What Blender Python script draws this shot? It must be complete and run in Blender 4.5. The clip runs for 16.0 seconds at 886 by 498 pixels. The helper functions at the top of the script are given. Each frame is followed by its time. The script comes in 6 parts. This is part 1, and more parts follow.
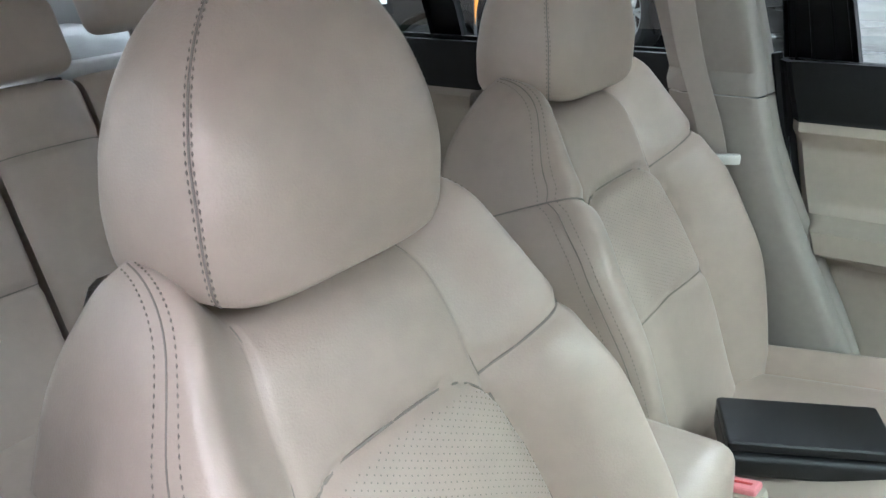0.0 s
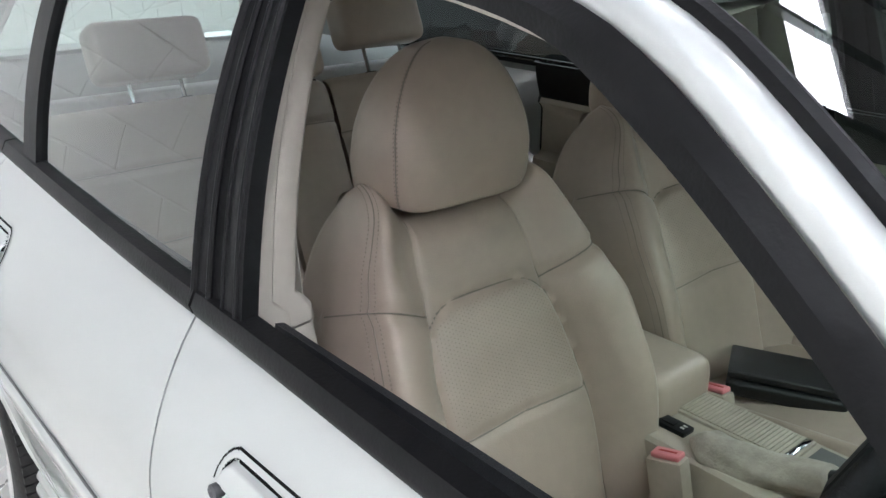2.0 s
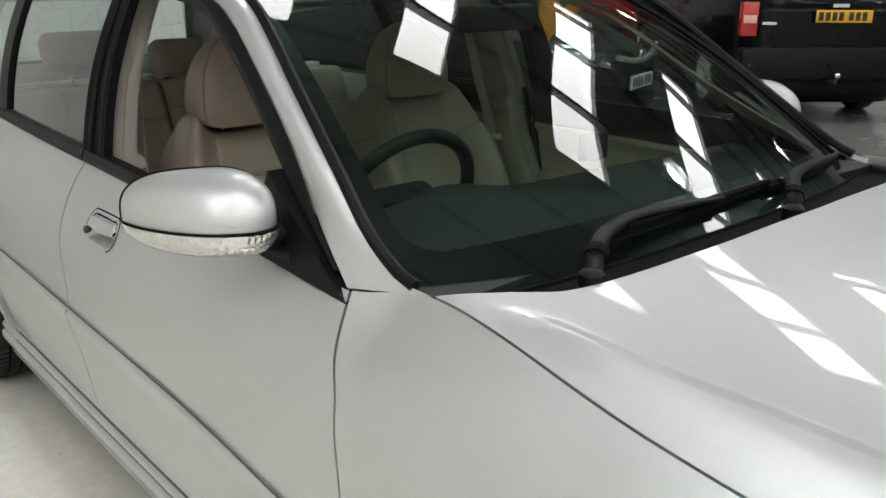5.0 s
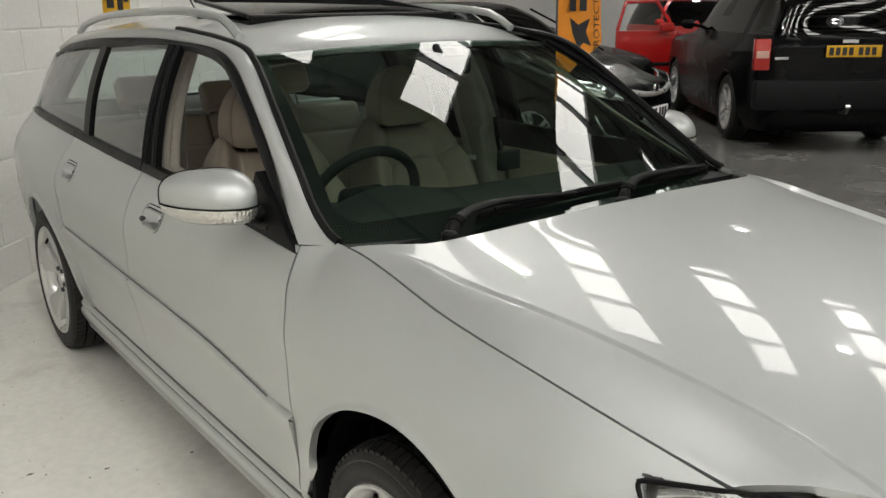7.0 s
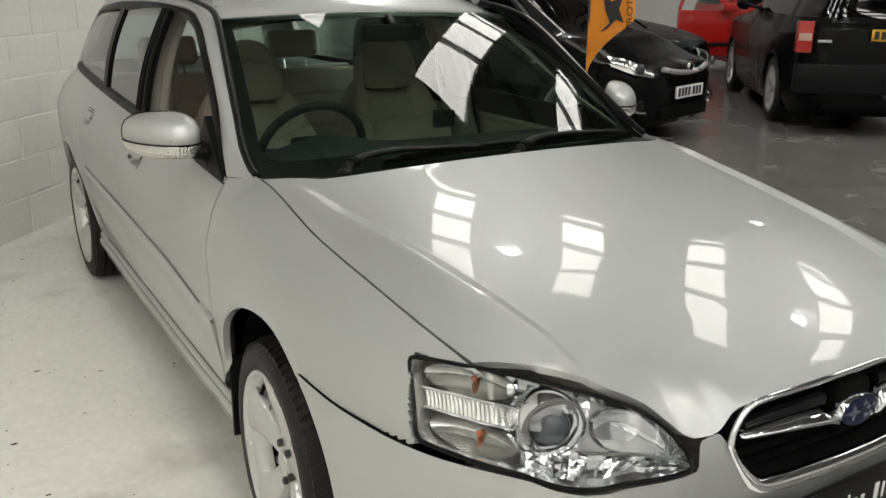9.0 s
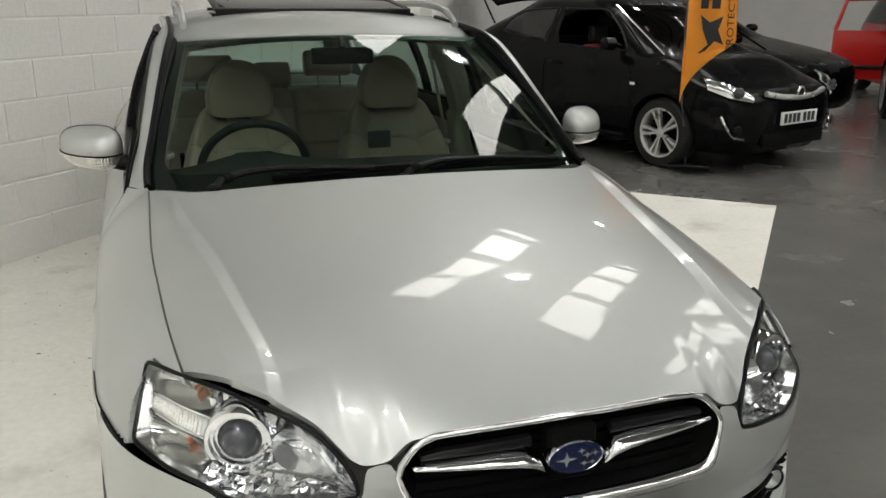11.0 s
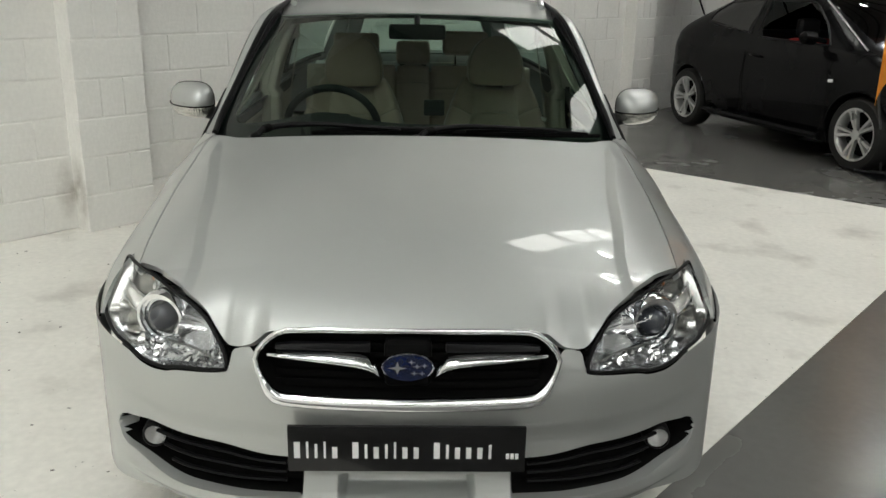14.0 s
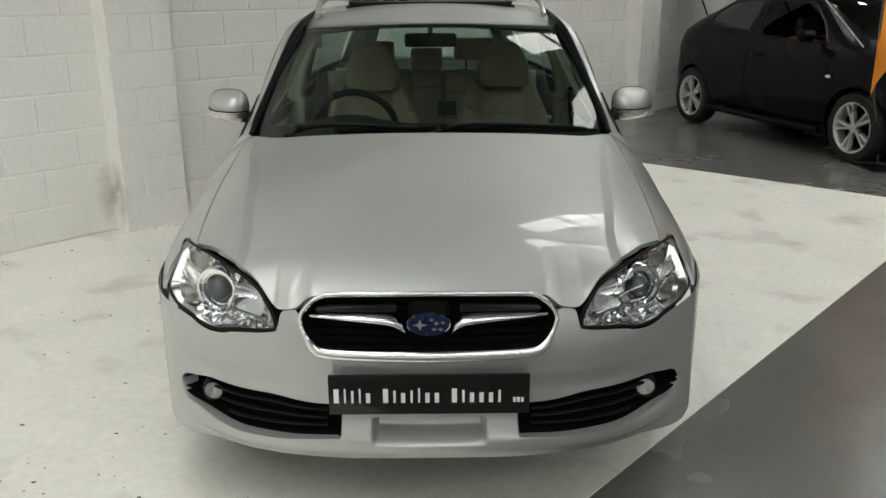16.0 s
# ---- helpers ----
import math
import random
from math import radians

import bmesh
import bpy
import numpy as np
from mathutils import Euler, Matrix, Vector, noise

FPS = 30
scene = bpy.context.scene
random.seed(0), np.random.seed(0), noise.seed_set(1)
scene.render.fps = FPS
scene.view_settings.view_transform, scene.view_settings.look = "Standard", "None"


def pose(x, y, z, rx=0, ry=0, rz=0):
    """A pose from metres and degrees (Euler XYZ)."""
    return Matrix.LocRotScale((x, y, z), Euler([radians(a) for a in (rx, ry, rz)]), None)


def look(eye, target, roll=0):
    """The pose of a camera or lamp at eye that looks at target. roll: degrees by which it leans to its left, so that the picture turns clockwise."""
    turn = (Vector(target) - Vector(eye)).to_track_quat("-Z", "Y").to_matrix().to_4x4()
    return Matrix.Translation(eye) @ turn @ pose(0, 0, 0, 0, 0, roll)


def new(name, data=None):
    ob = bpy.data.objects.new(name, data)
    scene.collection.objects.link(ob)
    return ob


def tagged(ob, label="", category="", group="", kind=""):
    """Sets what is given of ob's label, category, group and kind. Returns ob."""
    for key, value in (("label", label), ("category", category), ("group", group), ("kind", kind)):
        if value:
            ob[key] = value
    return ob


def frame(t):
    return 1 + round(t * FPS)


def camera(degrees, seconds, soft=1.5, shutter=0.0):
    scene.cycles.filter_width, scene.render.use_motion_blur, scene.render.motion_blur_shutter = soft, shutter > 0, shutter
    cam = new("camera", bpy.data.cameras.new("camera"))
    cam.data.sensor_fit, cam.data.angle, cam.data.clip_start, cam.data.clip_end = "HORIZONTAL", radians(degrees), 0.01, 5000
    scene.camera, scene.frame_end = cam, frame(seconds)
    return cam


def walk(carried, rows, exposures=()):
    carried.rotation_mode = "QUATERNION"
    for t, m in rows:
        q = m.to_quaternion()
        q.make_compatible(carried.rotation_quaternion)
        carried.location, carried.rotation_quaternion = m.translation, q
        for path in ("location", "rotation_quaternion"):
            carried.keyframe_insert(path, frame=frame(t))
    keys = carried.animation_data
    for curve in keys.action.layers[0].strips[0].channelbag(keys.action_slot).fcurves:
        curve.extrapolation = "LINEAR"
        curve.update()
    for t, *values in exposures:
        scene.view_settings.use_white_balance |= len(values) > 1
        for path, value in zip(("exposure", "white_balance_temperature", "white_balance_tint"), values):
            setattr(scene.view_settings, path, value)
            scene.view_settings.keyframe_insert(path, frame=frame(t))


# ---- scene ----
cam = camera(54.8, 16.0)
METRES, EYE, TILT, LEAN, TURN = 8.0, 1.5, 0.0, 0.0, 0.0
PATH = [
    (0, (-0.764, 1.115, 1.241), (0.721, 2.234, 0.506), -2.5),
    (0.5, (-0.845, 1.037, 1.263), (0.588, 2.217, 0.518), -0.9),
    (1, (-1.012, 0.899, 1.339), (0.411, 2.084, 0.585), 0.7),
    (1.5, (-1.094, 0.805, 1.371), (0.257, 2.077, 0.626), 0.4),
    (2, (-1.127, 0.637, 1.378), (0.073, 2.067, 0.66), -0.3),
    (2.5, (-1.187, 0.5, 1.37), (-0.034, 1.982, 0.68), -0.2),
    (3, (-1.294, 0.324, 1.366), (-0.123, 1.79, 0.672), -0.3),
    (3.5, (-1.361, 0.129, 1.386), (-0.163, 1.577, 0.702), -0.3),
    (4, (-1.348, -0.1, 1.385), (-0.113, 1.316, 0.699), 1.1),
    (4.5, (-1.369, -0.292, 1.386), (-0.135, 1.14, 0.732), 0.5),
    (5, (-1.439, -0.489, 1.384), (-0.177, 0.931, 0.759), 0.2),
    (7.5, (-1.642, -1.454, 1.468), (-0.537, 0.12, 0.92), -1.1),
    (8, (-1.635, -1.703, 1.468), (-0.587, -0.097, 0.9), -1.4),
    (8.5, (-1.586, -1.798, 1.457), (-0.559, -0.193, 0.85), -0.9),
    (9, (-1.451, -1.783, 1.461), (-0.455, -0.157, 0.856), 0.6),
    (9.5, (-1.27, -1.856, 1.469), (-0.358, -0.176, 0.881), 0.4),
    (12, (-0.325, -2.278, 1.502), (0.16, -0.427, 0.922), 2.3),
    (12.5, (-0.169, -2.262, 1.504), (0.231, -0.393, 0.915), 3.1),
    (13, (-0.039, -2.36, 1.505), (0.165, -0.46, 0.915), 2.1),
    (13.5, (0.054, -2.498, 1.491), (0.151, -0.586, 0.912), 1.7),
    (14, (0.026, -2.623, 1.472), (0.077, -0.715, 0.875), 1.1),
    (14.5, (0.012, -2.727, 1.467), (0.023, -0.836, 0.817), 0.1),
    (15, (0.049, -2.835, 1.478), (0.065, -0.937, 0.848), 0.1),
    (15.5, (0.069, -2.929, 1.489), (0.083, -1.025, 0.878), -0.0),
    (16, (0.023, -2.968, 1.5), (0.037, -1.056, 0.914), -0.3),
]
EXPOSURE = [(0.0, 3.84, 5450, 20), (0.5, 3.74, 5470, 18), (1.0, 3.53, 5500, 16), (1.5, 3.10, 5550, 15), (2.0, 2.62, 5780, 15), (2.5, 2.30, 5880, 15), (3.0, 1.93, 6000, 14), (3.5, 1.61, 6120, 13), (4.5, 1.66, 6200, 11), (5.0, 1.58, 6250, 11), (7.5, 1.24, 6550, 10), (9.0, 1.22, 6550, 10), (12.5, 1.16, 6450, 8), (16.0, 1.02, 6400, 7)]
walk(cam, [(t, look(eye, target, roll)) for t, eye, target, roll in PATH], EXPOSURE)

# ---------------------------------------------------------------- light
world = bpy.data.worlds.new("hall_sky")
world.use_nodes = True
scene.world = world
_wn = world.node_tree
_sky = _wn.nodes.new("ShaderNodeTexSky")
_sky.sky_type = "NISHITA"
_sky.sun_disc = False
_sky.sun_elevation, _sky.sun_rotation = radians(50), radians(140)
_wn.links.new(_sky.outputs[0], _wn.nodes["Background"].inputs[0])
_wn.nodes["Background"].inputs[1].default_value = 0.1
SKYLIGHT = 2.55

# ---------------------------------------------------------------- materials


def material(name, color, rough=0.5, metal=0.0, coat=0.0, vary=0.12, scale=6.0, fine=60.0, bump=0.0, bump_scale=200.0,
             transmission=0.0, emission=0.0, sheen=0.0, ior=1.45, rough_vary=0.1, coat_rough=0.03, spec=0.5, alpha=1.0):
    """A surface whose colour and gloss wander at two scales, with fine relief."""
    m = bpy.data.materials.new(name)
    m.use_nodes = True
    nt = m.node_tree
    b = nt.nodes["Principled BSDF"]
    b.inputs["Base Color"].default_value = (*color, 1)
    b.inputs["Roughness"].default_value = rough
    b.inputs["Metallic"].default_value = metal
    b.inputs["Coat Weight"].default_value = coat
    b.inputs["Coat Roughness"].default_value = coat_rough
    b.inputs["Transmission Weight"].default_value = transmission
    b.inputs["IOR"].default_value = ior
    b.inputs["Specular IOR Level"].default_value = spec
    b.inputs["Sheen Weight"].default_value = sheen
    b.inputs["Alpha"].default_value = alpha
    if emission:
        b.inputs["Emission Color"].default_value = (*color, 1)
        b.inputs["Emission Strength"].default_value = emission
    co = nt.nodes.new("ShaderNodeTexCoord")
    if vary:
        n1, n2 = nt.nodes.new("ShaderNodeTexNoise"), nt.nodes.new("ShaderNodeTexNoise")
        n1.inputs["Scale"].default_value, n2.inputs["Scale"].default_value = scale, fine
        n1.inputs["Detail"].default_value = 5
        add = nt.nodes.new("ShaderNodeMath")
        add.operation = "ADD"
        for n, i in ((n1, 0), (n2, 1)):
            nt.links.new(co.outputs["Object"], n.inputs["Vector"])
            nt.links.new(n.outputs["Fac"], add.inputs[i])
        mr = nt.nodes.new("ShaderNodeMapRange")
        mr.inputs["From Min"].default_value, mr.inputs["From Max"].default_value = 0.6, 1.4
        mr.inputs["To Min"].default_value, mr.inputs["To Max"].default_value = 1 - vary, 1 + vary
        nt.links.new(add.outputs[0], mr.inputs["Value"])
        mul = nt.nodes.new("ShaderNodeMixRGB")
        mul.blend_type, mul.inputs["Fac"].default_value = "MULTIPLY", 1
        mul.inputs["Color1"].default_value = (*color, 1)
        nt.links.new(mr.outputs[0], mul.inputs["Color2"])
        nt.links.new(mul.outputs[0], b.inputs["Base Color"])
        if rough_vary:
            r = nt.nodes.new("ShaderNodeMapRange")
            r.inputs["To Min"].default_value, r.inputs["To Max"].default_value = max(rough - rough_vary, 0.0), min(rough + rough_vary, 1)
            nt.links.new(n1.outputs["Fac"], r.inputs["Value"])
            nt.links.new(r.outputs[0], b.inputs["Roughness"])
    if bump:
        nb, bp = nt.nodes.new("ShaderNodeTexNoise"), nt.nodes.new("ShaderNodeBump")
        nb.inputs["Scale"].default_value, nb.inputs["Detail"].default_value = bump_scale, 4
        bp.inputs["Strength"].default_value, bp.inputs["Distance"].default_value = bump, 0.004
        nt.links.new(co.outputs["Object"], nb.inputs["Vector"])
        nt.links.new(nb.outputs["Fac"], bp.inputs["Height"])
        nt.links.new(bp.outputs[0], b.inputs["Normal"])
    return m


def glass(name, tint, rough=0.0, gloss=0.085):
    """Thin clear glass: see-through with a mirror coat, without bending light."""
    m = bpy.data.materials.new(name)
    m.use_nodes = True
    nt = m.node_tree
    nt.nodes.remove(nt.nodes["Principled BSDF"])
    tr, gl, lw, mx = (nt.nodes.new("ShaderNode" + k) for k in ("BsdfTransparent", "BsdfGlossy", "LayerWeight", "MixShader"))
    tr.inputs["Color"].default_value = (*tint, 1)
    gl.inputs["Roughness"].default_value = rough
    lw.inputs["Blend"].default_value = 0.5
    pw, ma = nt.nodes.new("ShaderNodeMath"), nt.nodes.new("ShaderNodeMath")
    pw.operation, pw.inputs[1].default_value = "POWER", 4.5
    ma.operation, ma.inputs[1].default_value, ma.inputs[2].default_value = "MULTIPLY_ADD", 1 - gloss, gloss
    nt.links.new(lw.outputs["Facing"], pw.inputs[0])
    nt.links.new(pw.outputs[0], ma.inputs[0])
    nt.links.new(ma.outputs[0], mx.inputs[0])
    nt.links.new(tr.outputs[0], mx.inputs[1])
    nt.links.new(gl.outputs[0], mx.inputs[2])
    nt.links.new(mx.outputs[0], nt.nodes["Material Output"].inputs[0])
    return m


PAINT = material("silver_metallic_paint", (0.50, 0.518, 0.510), 0.47, 0.72, coat=0.78, vary=0.03, scale=2.0, fine=900, rough_vary=0.03, coat_rough=0.012)
MOULD_GREY = material("joint_shadow_grey", (0.10, 0.10, 0.10), 0.6, vary=0.1)
BLACK_PAINT = material("black_car_paint", (0.0035, 0.0035, 0.004), 0.26, 0.0, coat=0.17, vary=0.1, scale=2.0, spec=0.08)
RED_PAINT = material("red_car_paint", (0.5, 0.012, 0.01), 0.35, 0.0, coat=1.0, vary=0.08, scale=2.0)
TRIM = material("black_rubber_trim", (0.0055, 0.0055, 0.006), 0.42, spec=0.16, vary=0.2, scale=8, bump=0.1)
GLOSS_TRIM = material("satin_black_trim", (0.007, 0.007, 0.008), 0.32, vary=0.15, scale=8, spec=0.22)
DARK = material("dark_cavity", (0.004, 0.004, 0.004), 0.85, vary=0.2, spec=0.1)
CHROME = material("chrome", (0.82, 0.83, 0.85), 0.07, 1.0, vary=0.03, rough_vary=0.03)
ALLOY = material("silver_alloy", (0.62, 0.62, 0.61), 0.3, 0.7, coat=0.5, vary=0.06, scale=10)
TYRE = material("tyre_rubber", (0.018, 0.0175, 0.017), 0.58, vary=0.25, scale=15, bump=0.3, bump_scale=120, spec=0.3)
LEATHER = material("beige_leather", (0.438, 0.354, 0.292), 0.31, vary=0.05, scale=5, fine=40, bump=0.12, bump_scale=450, rough_vary=0.07)
LEATHER_SEAM = material("dark_seam", (0.24, 0.21, 0.18), 0.7, vary=0.1)
PLASTIC = material("beige_plastic", (0.44, 0.385, 0.315), 0.55, vary=0.06, scale=6, bump=0.15, bump_scale=700)
CLOTH = material("grey_beige_cloth", (0.37, 0.335, 0.295), 0.75, vary=0.06, scale=6, bump=0.3, bump_scale=900)
BELT = material("beige_webbing", (0.47, 0.43, 0.38), 0.7, vary=0.05, scale=10, bump=0.4, bump_scale=1200)
PALE = material("pale_plastic", (0.70, 0.68, 0.64), 0.4, vary=0.05, scale=10)
SUEDE = material("soft_beige_boot", (0.36, 0.32, 0.27), 0.6, vary=0.15, scale=30, bump=0.4, bump_scale=200)
CARPET_GREY = material("grey_vinyl_cover", (0.30, 0.31, 0.31), 0.5, vary=0.08, scale=8, bump=0.2, bump_scale=500)
ALUMINIUM = material("brushed_aluminium", (0.75, 0.76, 0.77), 0.35, 0.8, vary=0.06, scale=30)
DASH_GREY = material("grey_plastic", (0.12, 0.12, 0.115), 0.5, vary=0.1, scale=10)
DASH = material("dark_dashboard", (0.012, 0.0125, 0.014), 0.6, vary=0.15, scale=8, bump=0.25, bump_scale=500, spec=0.35)
GLASS = glass("car_glass", (0.56, 0.70, 0.61), gloss=0.075)
GLASS_SIDE = glass("side_glass", (0.64, 0.73, 0.70), gloss=0.13)
GLASS_DARK = glass("privacy_glass", (0.06, 0.065, 0.065))
LENS = glass("lamp_lens", (0.96, 0.97, 0.98), gloss=0.05)
CLEAR_RIB = material("clear_ribbed_lens", (0.60, 0.59, 0.55), 0.16, 0.75, coat=1.0, vary=0.25, scale=60, fine=200, rough_vary=0.08, bump=0.4, bump_scale=90)
REFLECT = material("lamp_reflector", (0.78, 0.79, 0.80), 0.10, 0.95, vary=0.08, scale=45, fine=160, rough_vary=0.05, bump=0.10, bump_scale=40)
DARK_CHROME = material("shaded_lamp_chrome", (0.62, 0.62, 0.60), 0.16, 0.95, vary=0.10, scale=30, rough_vary=0.05)
PINK = material("pink_button", (0.75, 0.25, 0.27), 0.4, vary=0.05)
AMBER = material("amber_bulb", (0.60, 0.17, 0.05), 0.3, vary=0.1, coat=0.5)
SEAT_RED = material("red_black_seat", (0.32, 0.02, 0.02), 0.6, vary=0.15)
AMBER_PALE = material("pale_lamp_lens", (0.75, 0.45, 0.35), 0.2, vary=0.1, coat=1.0)
RED_LENS = material("red_lamp_lens", (0.5, 0.02, 0.015), 0.15, vary=0.1, coat=1.0)
ORANGE = material("orange_flag_cloth", (0.85, 0.30, 0.02), 0.7, vary=0.06, scale=5, sheen=0.2)
INK = material("dark_print", (0.03, 0.03, 0.035), 0.6, vary=0.1)
WHITE_INK = material("white_print", (0.8, 0.8, 0.8), 0.5, vary=0.05)
BLUE = material("blue_enamel", (0.004, 0.011, 0.055), 0.25, 0.3, coat=0.4, vary=0.1)
PLATE_BLACK = material("black_plate_plastic", (0.005, 0.005, 0.0055), 0.2, vary=0.1, coat=0.3, spec=0.3)
PROJECTOR = material("projector_glass", (0.05, 0.055, 0.065), 0.02, vary=0.0, coat=1.0)
SIGN_GREY = material("dark_sign_board", (0.06, 0.06, 0.062), 0.5, vary=0.1, scale=3)
YELLOW = material("yellow_plate", (0.75, 0.42, 0.02), 0.4, vary=0.05)
WALLET = material("black_wallet_leather", (0.012, 0.012, 0.013), 0.38, vary=0.2, scale=10, bump=0.25, bump_scale=500)
BLOCK = material("painted_block", (0.86, 0.852, 0.822), 0.7, vary=0.06, scale=2.5, fine=40, bump=0.35, bump_scale=60)


def blotches(m, dark, scale, lo, hi, where=None, radius=0.2):
    """Darkens a material in small spots, or in one stain round a place."""
    nt = m.node_tree
    b = nt.nodes["Principled BSDF"]
    src = b.inputs["Base Color"].links[0].from_socket
    geo, no, mr, mx = (nt.nodes.new("ShaderNode" + k) for k in ("NewGeometry", "TexNoise", "MapRange", "MixRGB"))
    no.inputs["Scale"].default_value, no.inputs["Detail"].default_value = scale, 6
    nt.links.new(geo.outputs["Position"], no.inputs["Vector"])
    mr.inputs["From Min"].default_value, mr.inputs["From Max"].default_value = lo, hi
    nt.links.new(no.outputs["Fac"], mr.inputs["Value"])
    fac = mr.outputs[0]
    if where:
        vs, ln, m2, mu = (nt.nodes.new("ShaderNode" + k) for k in ("VectorMath", "VectorMath", "MapRange", "Math"))
        vs.operation, vs.inputs[1].default_value = "SUBTRACT", where
        sc_ = nt.nodes.new("ShaderNodeVectorMath")
        sc_.operation, sc_.inputs[1].default_value = "MULTIPLY", (1, 1, 0.45)
        nt.links.new(geo.outputs["Position"], vs.inputs[0])
        nt.links.new(vs.outputs[0], sc_.inputs[0])
        ln.operation = "LENGTH"
        nt.links.new(sc_.outputs[0], ln.inputs[0])
        m2.inputs["From Min"].default_value, m2.inputs["From Max"].default_value = radius, radius * 0.25
        nt.links.new(ln.outputs["Value"], m2.inputs["Value"])
        mu.operation = "MULTIPLY"
        nt.links.new(fac, mu.inputs[0]), nt.links.new(m2.outputs[0], mu.inputs[1])
        fac = mu.outputs[0]
    mx.inputs["Color2"].default_value = (*dark, 1)
    nt.links.new(src, mx.inputs["Color1"])
    nt.links.new(fac, mx.inputs["Fac"])
    nt.links.new(mx.outputs[0], b.inputs["Base Color"])


blotches(BLOCK, (0.16, 0.12, 0.08), 9, 0.30, 0.75, (-2.03, 2.36, 0.24), 0.115)
GRIT = material("dark_grit", (0.09, 0.08, 0.07), 0.9, vary=0.4, scale=40)
STEEL = material("dark_steel", (0.10, 0.10, 0.105), 0.5, 0.6, vary=0.2, scale=8)
SHEET = material("roof_lining", (0.26, 0.26, 0.256), 0.7, vary=0.08, scale=1.5)
FLOOR_GREY = material("grey_floor_paint", (0.128, 0.126, 0.120), 0.24, vary=0.07, scale=1.6, fine=25, rough_vary=0.14, bump=0.05, bump_scale=60)
FLOOR_WHITE = material("white_floor_paint", (0.84, 0.825, 0.775), 0.45, vary=0.09, scale=2.2, fine=30, rough_vary=0.15, bump=0.12, bump_scale=80)
blotches(FLOOR_WHITE, (0.42, 0.39, 0.35), 2.6, 0.56, 0.85)
blotches(FLOOR_WHITE, (0.10, 0.09, 0.08), 38, 0.705, 0.76)
blotches(FLOOR_GREY, (0.17, 0.163, 0.15), 1.9, 0.50, 0.95)
GLOW = material("skylight_sheet", (1.0, 0.985, 0.925), 0.6, vary=0, emission=SKYLIGHT)

HIGH_BAY = material("high_bay_glow", (1.0, 0.985, 0.95), 0.5, vary=0, emission=130)

# ---------------------------------------------------------------- mesh tools


def curve(*pts):
    """A smooth function through (a, b) pairs (monotone cubic)."""
    xs, ys = np.array([p[0] for p in pts], float), np.array([p[1] for p in pts], float)
    d = np.diff(ys) / np.diff(xs)
    m = np.zeros(len(xs))
    m[0], m[-1] = d[0], d[-1]
    for i in range(1, len(xs) - 1):
        m[i] = 0 if d[i - 1] * d[i] <= 0 else 2 * d[i - 1] * d[i] / (d[i - 1] + d[i])

    def f(a):
        a = np.clip(np.asarray(a, float), xs[0], xs[-1])
        i = np.clip(np.searchsorted(xs, a) - 1, 0, len(xs) - 2)
        h = xs[i + 1] - xs[i]
        t = (a - xs[i]) / h
        return ((2 * t ** 3 - 3 * t ** 2 + 1) * ys[i] + (t ** 3 - 2 * t ** 2 + t) * h * m[i]
                + (-2 * t ** 3 + 3 * t ** 2) * ys[i + 1] + (t ** 3 - t ** 2) * h * m[i + 1])
    return f


def path3(pts, n):
    """n points evenly spread along a smooth line through 3D points."""
    p = np.array(pts, float)
    k = np.concatenate([[0], np.cumsum(np.linalg.norm(np.diff(p, axis=0), axis=1))])
    fs = [curve(*zip(k, p[:, i])) for i in range(3)]
    a = np.linspace(0, k[-1], n)
    return np.stack([f(a) for f in fs], 1)


def sm(a, lo, hi):
    t = np.clip((np.asarray(a, float) - lo) / (hi - lo), 0, 1)
    return t * t * (3 - 2 * t)


def mesh_object(name, verts, faces, mats, parent=None, label="", smooth=True, fmat=None, sharp=None):
    me = bpy.data.meshes.new(name)
    me.from_pydata([tuple(map(float, v)) for v in verts], [], [tuple(map(int, f)) for f in faces])
    for m in mats if isinstance(mats, (list, tuple)) else [mats]:
        me.materials.append(m)
    if fmat is not None:
        me.polygons.foreach_set("material_index", np.asarray(fmat, np.int32))
    if smooth:
        me.polygons.foreach_set("use_smooth", np.ones(len(me.polygons), bool))
        if sharp:
            me.set_sharp_from_angle(angle=radians(sharp))
    me.update()
    ob = new(name, me)
    if parent is not None:
        ob.parent = parent
        ob.matrix_parent_inverse = Matrix()
    if label:
        ob["label"] = label
    return ob


def part(name, bm, mat, parent=None, label="", smooth=True, sharp=35):
    """Links a bmesh as one mesh object under a thing or a part."""
    bmesh.ops.recalc_face_normals(bm, faces=bm.faces)
    me = bpy.data.meshes.new(name)
    bm.to_mesh(me)
    bm.free()
    for m in mat if isinstance(mat, (list, tuple)) else [mat]:
        me.materials.append(m)
    if smooth:
        me.polygons.foreach_set("use_smooth", np.ones(len(me.polygons), bool))
        me.set_sharp_from_angle(angle=radians(sharp))
    ob = new(name, me)
    if parent is not None:
        ob.parent = parent
    if label:
        ob["label"] = label
    return ob


def thing(name, label, category, group="", m=None, kind=""):
    ob = new(name)
    ob.empty_display_size = 0.2
    if m is not None:
        ob.matrix_world = m
    return tagged(ob, label, category, group, kind)


